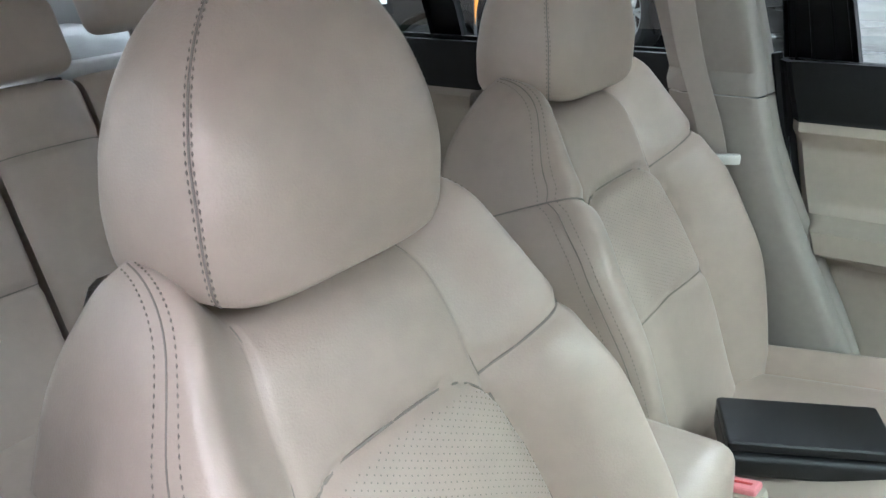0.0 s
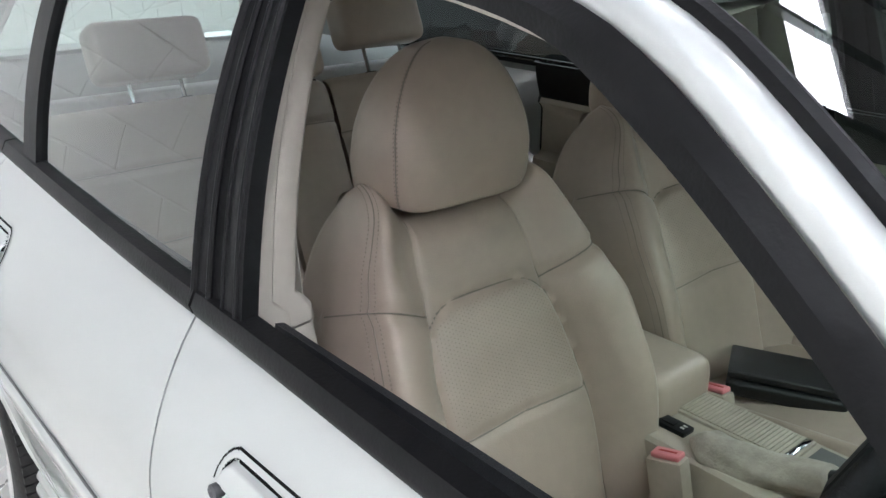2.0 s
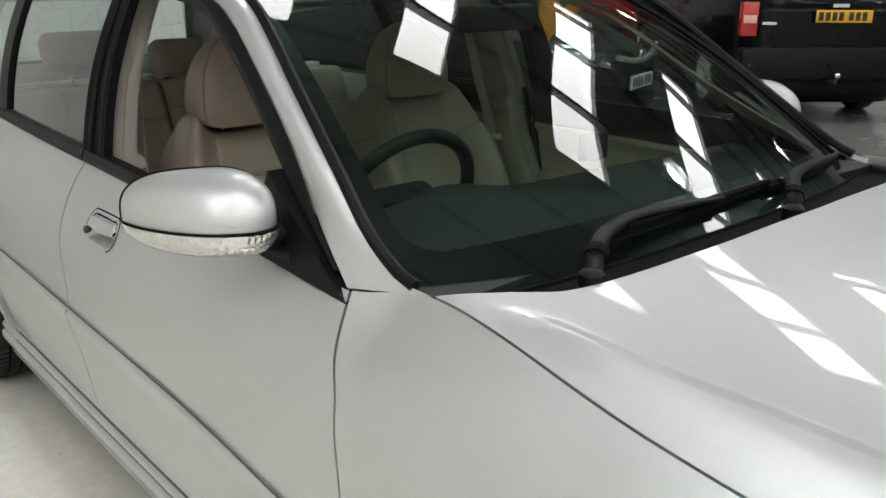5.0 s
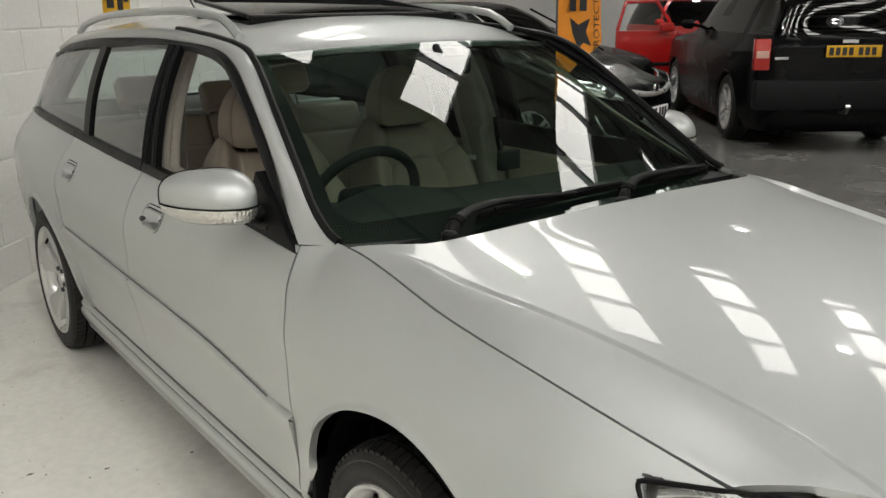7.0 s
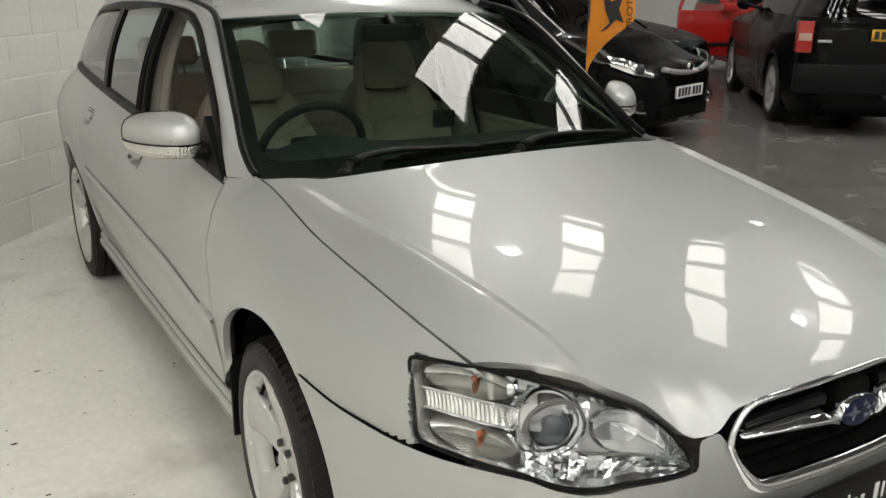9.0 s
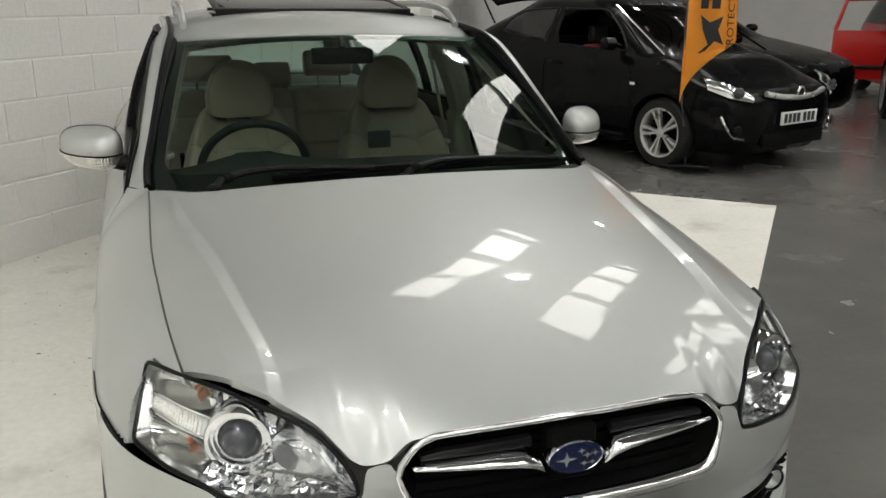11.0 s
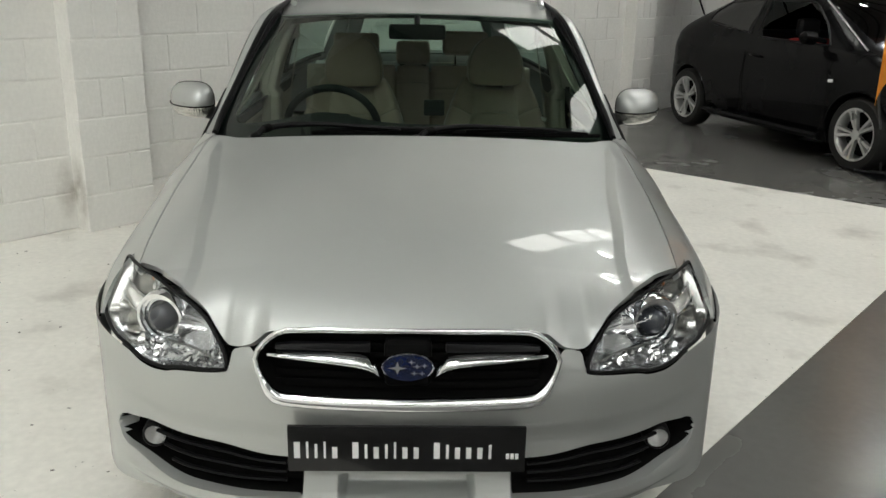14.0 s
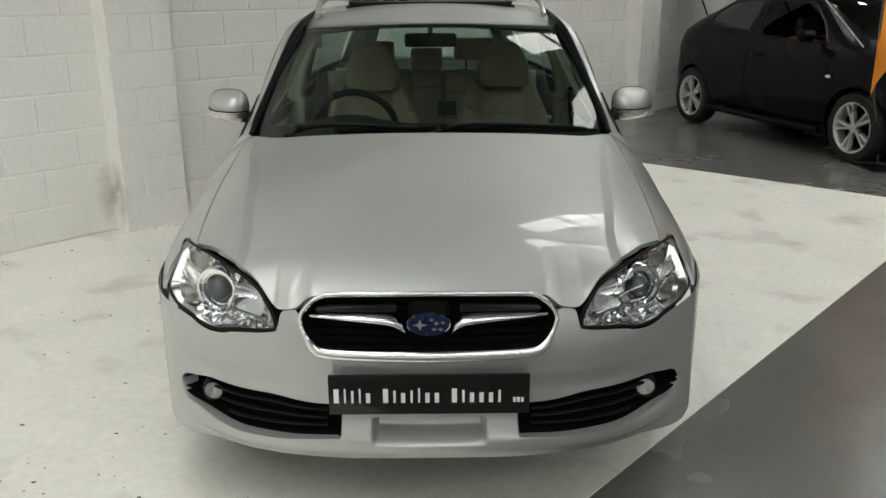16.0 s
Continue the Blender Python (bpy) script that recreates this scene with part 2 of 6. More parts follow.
def sheet(name, P, mats, parent=None, label="", thick=0.0, keep=None, which=None, flip=False, mirror=False, sharp=None):
    """A surface from a grid of points (nu, nv, 3), given thickness inwards. keep, which: masks and material numbers by face."""
    P = np.array(P, float)
    if mirror:
        P = P * np.array([-1, 1, 1])
        flip = not flip
    nu, nv = P.shape[:2]
    idx = np.arange(nu * nv).reshape(nu, nv)
    q = np.stack([idx[:-1, :-1], idx[1:, :-1], idx[1:, 1:], idx[:-1, 1:]], -1).reshape(-1, 4)
    ok = np.ones(len(q), bool) if keep is None else np.asarray(keep).reshape(-1)
    fm = np.zeros(len(q), int) if which is None else np.asarray(which).reshape(-1)
    q, fm = q[ok], fm[ok]
    if flip:
        q = q[:, ::-1]
    V = P.reshape(-1, 3)
    if thick:
        du, dv = np.gradient(P, axis=0), np.gradient(P, axis=1)
        n = np.cross(du, dv)
        n /= np.linalg.norm(n, axis=2, keepdims=True) + 1e-12
        if flip:
            n = -n
        edges = {}
        for f in q:
            for a, b in zip(f, np.roll(f, -1)):
                edges[(int(a), int(b))] = edges.get((int(a), int(b)), 0) + 1
        rim = [(a, b) for (a, b) in edges if (b, a) not in edges]
        N = len(V)
        V = np.concatenate([V, V - n.reshape(-1, 3) * thick])
        faces = [tuple(f) for f in q] + [(b, a, a + N, b + N) for a, b in rim]
        fm = np.concatenate([fm, np.zeros(len(rim), int)])
    else:
        faces = [tuple(f) for f in q]
    used = np.zeros(len(V), bool)
    for f in faces:
        used[list(f)] = True
    re = np.cumsum(used) - 1
    faces = [tuple(int(re[i]) for i in f) for f in faces]
    return mesh_object(name, V[used], faces, mats, parent, label, True, fm, sharp or (50 if thick else None))


def loft(name, rings, mat, parent=None, label="", caps=True, closed=True, sharp=None):
    """Skin over rings of equal count."""
    R = np.array(rings, float)
    k, n = R.shape[:2]
    V = R.reshape(-1, 3)
    faces = []
    for i in range(k - 1):
        for j in range(n if closed else n - 1):
            a, b = i * n + j, i * n + (j + 1) % n
            faces.append((a, b, b + n, a + n))
    if caps:
        faces.append(tuple(range(n))[::-1])
        faces.append(tuple(range((k - 1) * n, k * n)))
    bm = bmesh.new()
    vs = [bm.verts.new(v) for v in V]
    for f in faces:
        try:
            bm.faces.new([vs[i] for i in f])
        except ValueError:
            pass
    return part(name, bm, mat, parent, label, sharp=sharp or 40)


def tube_rings(pts, radius, n=10, up=(0, 0, 1), squash=1.0, closed=False):
    p = np.array(pts, float)
    r = np.broadcast_to(np.asarray(radius, float), (len(p),))
    t = np.gradient(p, axis=0) if not closed else np.roll(p, -1, 0) - np.roll(p, 1, 0)
    t /= np.linalg.norm(t, axis=1, keepdims=True) + 1e-12
    rings = []
    u = np.array(up, float)
    for c, d, rr in zip(p, t, r):
        s = np.cross(d, u)
        if np.linalg.norm(s) < 1e-4:
            s = np.cross(d, (1, 0.1, 0))
        s /= np.linalg.norm(s)
        w = np.cross(s, d)
        a = np.linspace(0, 2 * np.pi, n, endpoint=False)
        rings.append(c + rr * (np.cos(a)[:, None] * s + squash * np.sin(a)[:, None] * w))
    return rings


def tube(name, pts, radius, mat, parent=None, label="", n=10, up=(0, 0, 1), squash=1.0, closed=False):
    rings = tube_rings(pts, radius, n, up, squash, closed)
    if closed:
        rings.append(rings[0])
    return loft(name, rings, mat, parent, label, caps=not closed)


def box_bm(lo, hi, bevel=0.0, seg=2, m=None):
    bm = bmesh.new()
    bmesh.ops.create_cube(bm, size=1)
    lo, hi = Vector(lo), Vector(hi)
    for v in bm.verts:
        v.co = Vector([lo[i] + (v.co[i] + 0.5) * (hi[i] - lo[i]) for i in range(3)])
    if bevel:
        bmesh.ops.bevel(bm, geom=bm.edges[:], offset=bevel, segments=seg, affect="EDGES", profile=0.6)
    if m is not None:
        bmesh.ops.transform(bm, matrix=m, verts=bm.verts)
    return bm


def block(name, lo, hi, mat, parent=None, label="", bevel=0.0, seg=2, m=None):
    return part(name, box_bm(lo, hi, bevel, seg, m), mat, parent, label)


def lathe(name, profile, mat, parent=None, label="", n=48, m=None, fmat=None):
    """Turns (radius, along) pairs round the x axis."""
    prof = list(profile)
    rings = []
    for r, h in prof:
        a = np.linspace(0, 2 * np.pi, n, endpoint=False)
        rings.append(np.stack([np.full(n, h), r * np.cos(a), r * np.sin(a)], 1))
    R = np.array(rings)
    if m is not None:
        M = np.array(m)
        R = R @ M[:3, :3].T + M[:3, 3]
    return loft(name, R, mat, parent, label, caps=False)


def strip(name, A, B, mat, parent=None, label="", thick=0.004, mid=None, mirror=False, flip=False):
    """A band between two lines of equal count."""
    A, B = np.array(A, float), np.array(B, float)
    rows = [A, B] if mid is None else [A, mid, B]
    return sheet(name, np.stack(rows, 1), mat, parent, label, thick=thick, mirror=mirror, flip=flip)


# ---------------------------------------------------------------- the hall
ANG = 48.0
CA, SA = math.cos(radians(ANG)), math.sin(radians(ANG))
HALL = pose(0, 0, 0, 0, 0, ANG)  # x along the block wall, y towards the wall
WALL_N = 3.15


def hall(x, y, z=0.0):
    return HALL @ Vector((x, y, z))


tagged(block("floor", (-9, -17, -0.2), (21, WALL_N + 0.3, 0), FLOOR_GREY, m=HALL, label="grey painted concrete floor"), category="floor", kind="structure")
tagged(block("floor_paint", (-8.9, -0.82, 0.0), (4.56, WALL_N, 0.004), FLOOR_WHITE, m=HALL, label="white painted bay on the concrete floor"), category="floor marking", kind="structure")
wall_north = tagged(block("wall_north", (-9, WALL_N + 0.005, 0), (21, WALL_N + 0.3, 6.2), BLOCK, m=HALL, label="white painted concrete block wall"), category="wall", kind="structure")
tagged(block("wall_south", (-9, -17.3, 0), (21, -17, 6.2), BLOCK, m=HALL, label="plain pale wall"), category="wall", kind="structure")
tagged(block("wall_west", (-9.3, -17.3, 0), (-9, WALL_N + 0.3, 6.2), BLOCK, m=HALL, label="plain pale end wall"), category="wall", kind="structure")
tagged(block("wall_east", (21, -17.3, 0), (21.3, WALL_N + 0.3, 6.2), BLOCK, m=HALL, label="plain pale wall"), category="wall", kind="structure")

# roof lining with rows of skylights along the wall's direction
# the last two rows are unseen, added for more fill light
SKY_Y = [1.60, -0.67, -2.94, -5.21, -7.48, -9.75, -12.02]
SKY_X = [(-8.2, -1.15), (3.88, 8.5)]
SKY_W = 0.71
ROOF_Z = 6.2
xs = sorted({-9.3, 21.3, *(v for r in SKY_X for v in r)})
ys = sorted({-17.3, WALL_N + 0.3, *(y + k * SKY_W / 2 for y in SKY_Y for k in (-1, 1))})
bm = bmesh.new()
for i in range(len(xs) - 1):
    for j in range(len(ys) - 1):
        cx_, cy_ = (xs[i] + xs[i + 1]) / 2, (ys[j] + ys[j + 1]) / 2
        if any(a < cx_ < b for a, b in SKY_X) and any(abs(cy_ - y) < SKY_W / 2 for y in SKY_Y):
            continue
        vs = [[bm.verts.new((x, y, z)) for x, y in ((xs[i], ys[j]), (xs[i + 1], ys[j]), (xs[i + 1], ys[j + 1]), (xs[i], ys[j + 1]))] for z in (ROOF_Z, ROOF_Z + 0.12)]
        bm.faces.new(vs[0][::-1]), bm.faces.new(vs[1])
        for k in range(4):
            bm.faces.new((vs[0][k], vs[0][(k + 1) % 4], vs[1][(k + 1) % 4], vs[1][k]))
bmesh.ops.transform(bm, matrix=HALL, verts=bm.verts)
tagged(part("ceiling", bm, SHEET, None, "grey sheet roof lining with skylight openings", smooth=False), category="ceiling", kind="structure")
for a, b in SKY_X:
    for y in SKY_Y:
        tagged(block("skylight", (a, y - SKY_W / 2, ROOF_Z + 0.1), (b, y + SKY_W / 2, ROOF_Z + 0.13), GLOW, m=HALL,
                     label="long translucent white roof skylight"), category="skylight", group="roof skylights", kind="structure")
for x in np.arange(-8.2, 20.6, 1.34):
    tagged(block("purlin", (x - 0.035, -17, ROOF_Z - 0.16), (x + 0.035, WALL_N, ROOF_Z), STEEL, m=HALL, label="dark steel roof purlin"), category="beam", group="roof purlins", kind="structure")

# round high-bay lamps hanging in a grid between the skylights
for x in (-7.2, -1.0, 5.15, 11.4, 17.6):
    for y in (0.55, -4.2, -8.95, -13.7):
        hb = thing("high_bay_lamp", "round high-bay lamp with a pale metal bell hanging from the roof", "ceiling lamp", "high-bay lamps", pose(*hall(x, y, 5.72)))
        turn_up = Matrix(((0, 0, 1, 0), (0, 1, 0, 0), (1, 0, 0, 0), (0, 0, 0, 1)))
        lathe("bell", [(0.235, 0.0), (0.225, 0.04), (0.17, 0.14), (0.10, 0.20), (0.07, 0.22), (0.07, 0.34), (0.001, 0.36)], ALUMINIUM, hb, n=28, m=turn_up)
        lathe("diffuser", [(0.11, 0.10), (0.08, 0.075), (0.001, 0.065)], HIGH_BAY, hb, "glowing white diffuser", n=24, m=turn_up)
        tube("suspension", [(0, 0, 0.34), (0, 0, ROOF_Z - 5.72)], 0.008, STEEL, hb, n=6)

# ---------------------------------------------------------------- the silver estate car
# y runs from the nose (-0.95) to the tail (3.72); the front axle is y = 0
W = curve((-0.95, 0.45), (-0.78, 0.68), (-0.64, 0.775), (-0.5, 0.82), (-0.35, 0.848), (0, 0.86), (0.5, 0.862), (1.5, 0.867), (2.5, 0.867), (2.8, 0.860), (3.1, 0.838), (3.4, 0.788), (3.6, 0.725), (3.7, 0.65))
ZB = curve((-0.7, 0.775), (-0.623, 0.792), (-0.3, 0.845), (0, 0.888), (0.365, 0.946), (0.487, 0.936), (1.5, 0.962), (2.3, 0.972), (3.0, 0.978), (3.7, 0.97))
XT = curve((-0.7, 0.645), (-0.623, 0.665), (-0.3, 0.695), (0, 0.708), (0.365, 0.704), (0.487, 0.760), (0.8, 0.766), (1.5, 0.768), (2.3, 0.745), (3.0, 0.705), (3.35, 0.668), (3.7, 0.60))
LOW = curve((-0.1, 0.0), (0.3, 0.0), (0.42, 0.014), (0.55, 0.036), (0.66, 0.058), (0.8, 0.075))
XR = curve((1.0, 0.572), (1.1, 0.574), (1.3, 0.585), (1.7, 0.587), (2.3, 0.572), (2.9, 0.540), (3.35, 0.50))
ZR = curve((1.0, 1.30), (1.1, 1.328), (1.3, 1.365), (1.7, 1.388), (2.4, 1.378), (3.0, 1.335), (3.35, 1.28))
MOULD = curve((0.45, 0.572), (0.9, 0.618), (1.5, 0.634), (2.2, 0.648))


def side_x(y, z):
    """Half width of the lower body."""
    y, z = np.asarray(y, float), np.asarray(z, float)
    t = ZB(y) - z
    top = (W(y) - XT(y)) * np.clip(1 - t / 0.2, 0, 1) ** 2
    return W(y) - top - LOW(t)


def green_x(y, z):
    """Half width of the windows' surface."""
    t = np.clip((z - ZB(y)) / (ZR(y) - ZB(y)), -0.1, 1)
    return XT(y) + ((XR(y) + 0.020) - XT(y)) * t + 0.024 * np.sin(np.pi * np.clip(t, 0, 1))


def side_patch(y0, y1, z0, z1, nu, nv):
    """Points of the lower body between front and rear lines y0(v), y1(v) and bottom and top lines z0(y), z1(y)."""
    u, v = np.meshgrid(np.linspace(0, 1, nu), np.linspace(0, 1, nv), indexing="ij")
    y = y0(v) * (1 - u) + y1(v) * u
    z = z0(y) * (1 - v) + z1(y) * v
    return np.stack([side_x(y, z), y, z], -1)


def arch(yc, r, zc, base):
    def f(y):
        d = np.abs(np.asarray(y) - yc)
        return np.where(d < r, np.maximum(zc + np.sqrt(np.maximum(r * r - d * d, 0)), base), base)
    return f


AFY, AFR, AFZ = -0.018, 0.378, 0.342
ARCH_F, ARCH_R = arch(AFY, AFR, AFZ, 0.30), arch(2.67, 0.352, 0.335, 0.30)
DOOR_F = curve((0.28, 0.462), (0.345, 0.445), (0.435, 0.410), (0.54, 0.386), (0.645, 0.379), (0.745, 0.386), (0.80, 0.403), (0.86, 0.443), (0.918, 0.470), (0.94, 0.481))
car = thing("estate_car", "silver metallic estate car parked on the white painted bay", "car")


for side, mir in (("passenger", False), ("driver", True)):
    # front wing
    u, v = np.meshgrid(np.linspace(0, 1, 240), np.linspace(0, 1, 130), indexing="ij")
    v2 = v
    yR = DOOR_F(0.30 + 0.637 * v2) - 0.0045
    yF = -0.394 + (-0.66 + 0.394) * sm(v2, 0.30, 0.85)
    ys = yF * (1 - u) + yR * u
    yb = ys[:, :1]
    zz = np.where(yb < AFY - AFR + 0.002, AFZ, ARCH_F(yb)) * (1 - v2) + (ZB(ys) - 0.002) * v2
    zz = np.maximum(zz, np.where(ys < AFY - AFR + 0.002, AFZ, ARCH_F(ys)))
    P = np.stack([side_x(ys, zz), ys, zz], -1)
    P[..., 0] += 0.005 * np.exp(-(v2 / 0.06) ** 2) * (np.abs(ys - AFY) < AFR + 0.008)
    cy, cz = (ys[:-1, :-1] + ys[1:, 1:]) / 2, (zz[:-1, :-1] + zz[1:, 1:]) / 2
    lamp = (cy < -0.497 - (0.78 - cz) * 0.82) & (cz < 0.786) | (cy < -0.64)
    lamp |= (cz < 0.657) & (cy < -0.05)
    wing = sheet("front_wing", P, PAINT, car, thick=0.018, keep=~lamp, mirror=mir)
    sw = -1 if mir else 1
    yj = np.linspace(-0.222, -0.595, 30)
    zj = np.interp(yj, [-0.6, -0.36, -0.13], [0.652, 0.661, 0.665])
    xj = np.minimum(side_x(yj, zj) - 0.0005, np.interp(yj, [-0.64, -0.52, -0.362, -0.25, -0.222], [0.765, 0.815, 0.846, 0.8535, 0.8542]) + 0.001)
    tube("bumper_joint", np.stack([sw * xj, yj, zj], 1), 0.0034, DARK, wing, n=6)
    block("mud_flap", (min(sw * 0.70, sw * 0.832), 0.338, 0.225), (max(sw * 0.70, sw * 0.832), 0.352, 0.47), TRIM, wing, bevel=0.004)
    # doors, with a crease along the waist and a cut-out for the handle
    def door(name, y0, y1, zlow, nu, hy, hz):
        P = side_patch(y0, y1, zlow, lambda y: ZB(y) - 0.003, nu, 130)
        y, z = P[..., 1], P[..., 2]
        d = MOULD(y) - z
        P[..., 0] += 0.012 * sm(d, -0.003, 0.003) * np.exp(-(np.maximum(d, 0) / 0.09) ** 2) - 0.004 * np.exp(-(d / 0.0055) ** 2)
        c = (P[:-1, :-1] + P[1:, 1:]) / 2
        cut = np.hypot(np.maximum(np.abs(c[..., 1] - hy) - 0.046, 0), np.maximum(np.abs(c[..., 2] - hz) - 0.004, 0)) < 0.0225
        return sheet(name, P, PAINT, car, thick=0.02, keep=~cut, mirror=mir)
    fd = door("front_door", lambda v: DOOR_F(0.345 + 0.592 * v), curve((0, 1.50), (0.2, 1.468), (0.5, 1.452), (0.8, 1.466), (1, 1.498)), lambda y: 0.345 + 0 * y, 120, 1.258, 0.862)
    rd = door("rear_door", curve((0, 1.504), (0.2, 1.472), (0.5, 1.456), (0.8, 1.470), (1, 1.502)), curve((0, 2.16), (0.3, 2.19), (0.5, 2.235), (0.8, 2.31), (1, 2.36)), lambda y: np.maximum(ARCH_R(y), 0.345), 100, 2.172, 0.872)
    # rear quarter
    P = side_patch(curve((0, 2.166), (0.3, 2.196), (0.5, 2.241), (0.8, 2.316), (1, 2.366)), lambda v: 3.69 + 0 * v, lambda y: np.where(y < 2.4, np.maximum(ARCH_R(y), 0.30), ARCH_R(y)), lambda y: ZB(y) - 0.003, 90, 60)
    P[..., 0] += 0.006 * np.exp(-(np.linspace(0, 1, 60) / 0.05) ** 2)[None, :] * (np.abs(P[..., 1] - 2.67) < 0.36)
    sheet("rear_quarter", P, PAINT, car, thick=0.018, mirror=mir)
    # grey threads stand in for the shade in the moulding's gap
    for a0, a1 in ((0.50, 1.452), (1.462, 2.205)):
        yj = np.linspace(a0, a1, 40)
        tube("moulding_joint", np.stack([(-1 if mir else 1) * (side_x(yj, MOULD(yj)) + 0.0015), yj, MOULD(yj) + 0.001], 1), 0.0024, MOULD_GREY, fd if a1 < 1.46 else rd, n=6)
    # grey threads deepen the shade of the skirt's two grooves
    for zj, rj in ((0.318, 0.0050), (0.287, 0.0044)):
        yj = np.linspace(0.40, 2.20, 40)
        tube("skirt_joint", np.stack([(-1 if mir else 1) * (side_x(yj, np.full(40, zj)) + 0.010 * (zj < 0.3) - 0.003), yj, np.full(40, zj) + 0.0], 1), rj, MOULD_GREY, car, n=6)
    # sill
    yy, zz = np.meshgrid(np.linspace(0.345, 2.33, 50), np.linspace(0.19, 0.345, 26), indexing="ij")
    xx = side_x(yy, zz) + 0.020 * np.exp(-((zz - 0.262) / 0.045) ** 2) - 0.012 * np.exp(-((zz - 0.318) / 0.008) ** 2) - 0.008 * np.exp(-((zz - 0.285) / 0.006) ** 2)
    sheet("side_skirt", np.stack([xx, yy, zz], -1), PAINT, car, thick=0.015, mirror=mir)
    # door handles: a lifted flap over a hollow
    for hy, hz, dr in ((1.258, 0.862, fd), (2.172, 0.872, rd)):
        yy, vv = np.meshgrid(np.linspace(-0.108, 0.108, 150), np.linspace(-0.048, 0.048, 72), indexing="ij")
        qx, qz = np.abs(yy) - 0.046, np.abs(vv) - 0.004
        sd = np.hypot(np.maximum(qx, 0), np.maximum(qz, 0)) + np.minimum(np.maximum(qx, qz), 0) - 0.030
        edge = -0.007 + 0.010 * (yy / 0.1) ** 2
        upper = sm(vv, edge, edge + 0.004)
        cup = -0.028 * (1 - upper) * (1 - sm(sd, -0.014, -0.006)) * sm(0.075 - yy, 0, 0.05)
        outer = np.exp(-((sd + 0.001) / 0.0016) ** 2) * ((vv > -0.004) | (yy < -0.05)) * (yy < 0.086)
        inner_ = np.exp(-((sd + 0.0105) / 0.0016) ** 2) * sm(vv, -0.004, 0.002) * (yy < 0.086)
        flap = 0.006 * upper * (1 - sm(sd, -0.014, -0.0105))
        xo = side_x(yy + hy, vv + hz) + 0.0012 + cup + flap - 0.004 * inner_ + 0.001 * np.exp(-((sd + 0.006) / 0.004) ** 2)
        dark = (np.maximum(outer, inner_) > 0.5)[:-1, :-1].astype(int)
        sheet("door_handle", np.stack([xo, yy + hy, vv + hz], -1), [PAINT, DARK], dr, mirror=mir, keep=(sd < 0.001)[:-1, :-1], which=dark, sharp=50)
        if dr is fd:
            lathe("keyhole", [(0.0085, -0.012), (0.0085, 0.002), (0.006, 0.004), (0.003, 0.0), (0.0005, -0.002)], STEEL, dr, n=16, m=pose((-1 if mir else 1) * (float(side_x(1.324, 0.850)) + 0.003), 1.324, 0.850, 0, 0, 180 if mir else 0))
    # A pillar and roof rail, one sweep
    G = path3([(0.7035, 0.364, 0.9435), (0.713, 0.395, 0.953), (0.652, 0.722, 1.122), (0.590, 1.0, 1.277), (0.566, 1.115, 1.326), (0.575, 1.3, 1.368), (0.580, 1.7, 1.392), (0.570, 2.3, 1.382), (0.54, 2.9, 1.345), (0.50, 3.35, 1.283)], 90)
    O = path3([(0.7035, 0.364, 0.9435), (0.712, 0.412, 0.951), (0.711, 0.467, 0.976), (0.683, 0.624, 1.079), (0.665, 0.712, 1.139), (0.652, 0.777, 1.184), (0.625, 0.90, 1.268), (0.608, 0.98, 1.314), (0.593, 1.07, 1.344), (0.585, 1.2, 1.361), (0.582, 1.35, 1.374), (0.580, 1.7, 1.392), (0.570, 2.3, 1.382), (0.54, 2.9, 1.345), (0.50, 3.35, 1.283)], 90)
    I = path3([(0.760, 0.487, 0.9345), (0.756, 0.505, 0.946), (0.708, 0.685, 1.036), (0.672, 0.83, 1.142), (0.643, 0.975, 1.234), (0.620, 1.09, 1.289), (0.608, 1.20, 1.316), (0.603, 1.38, 1.339), (0.610, 1.7, 1.350), (0.607, 2.3, 1.338), (0.580, 2.9, 1.302), (0.540, 3.30, 1.25)], 90)
    tp = sm(np.linspace(0, 1, 90), 0, 0.10)[:, None]
    PI = path3([(0.760, 0.487, 0.9345), (0.743, 0.564, 0.987), (0.714, 0.667, 1.062), (0.700, 0.727, 1.112), (0.688, 0.79, 1.161), (0.667, 0.91, 1.246), (0.654, 0.98, 1.288), (0.643, 1.05, 1.318), (0.629, 1.13, 1.334), (0.612, 1.26, 1.345), (0.604, 1.42, 1.350), (0.604, 1.7, 1.358), (0.600, 2.3, 1.347), (0.572, 2.9, 1.311), (0.532, 3.31, 1.257)], 90)
    M = (O + PI) / 2 + np.array([0.012, 0, 0.010]) * tp
    P = np.stack([O, (O + M) / 2 + np.array([0.004, 0, 0.004]) * tp, M, (PI + M) / 2 + np.array([0.004, 0, 0.003]) * tp, PI], 1)
    sheet("roof_pillar", P, PAINT, car, thick=0.012, mirror=mir, flip=True)
    gt = O[1:40] + np.array([-0.004, -0.003, 0.001])
    kv = np.clip((O[3:30, 2] - 0.952) / 0.386, 0, 1)
    ge = np.stack([0.712 - 0.140 * kv, 0.4416 + 0.6299 * kv, 0.9375 + 0.3892 * kv + 0.028 * np.sin(np.pi * kv)], 1)
    strip("windscreen_surround", O[3:30] + [0, 0, -0.003], ge + [-0.006, 0.004, -0.002], TRIM, car, thick=0.004, mirror=mir)
    tube("windscreen_seal", gt * [-1 if mir else 1, 1, 1], 0.0105, TRIM, car, n=8)
    # D pillar
    A_ = path3([(0.545, 3.30, 1.25), (0.60, 3.35, 1.13), (0.668, 3.36, 0.975)], 12)
    B_ = path3([(0.47, 3.44, 1.24), (0.50, 3.56, 1.1), (0.60, 3.66, 0.965)], 12)
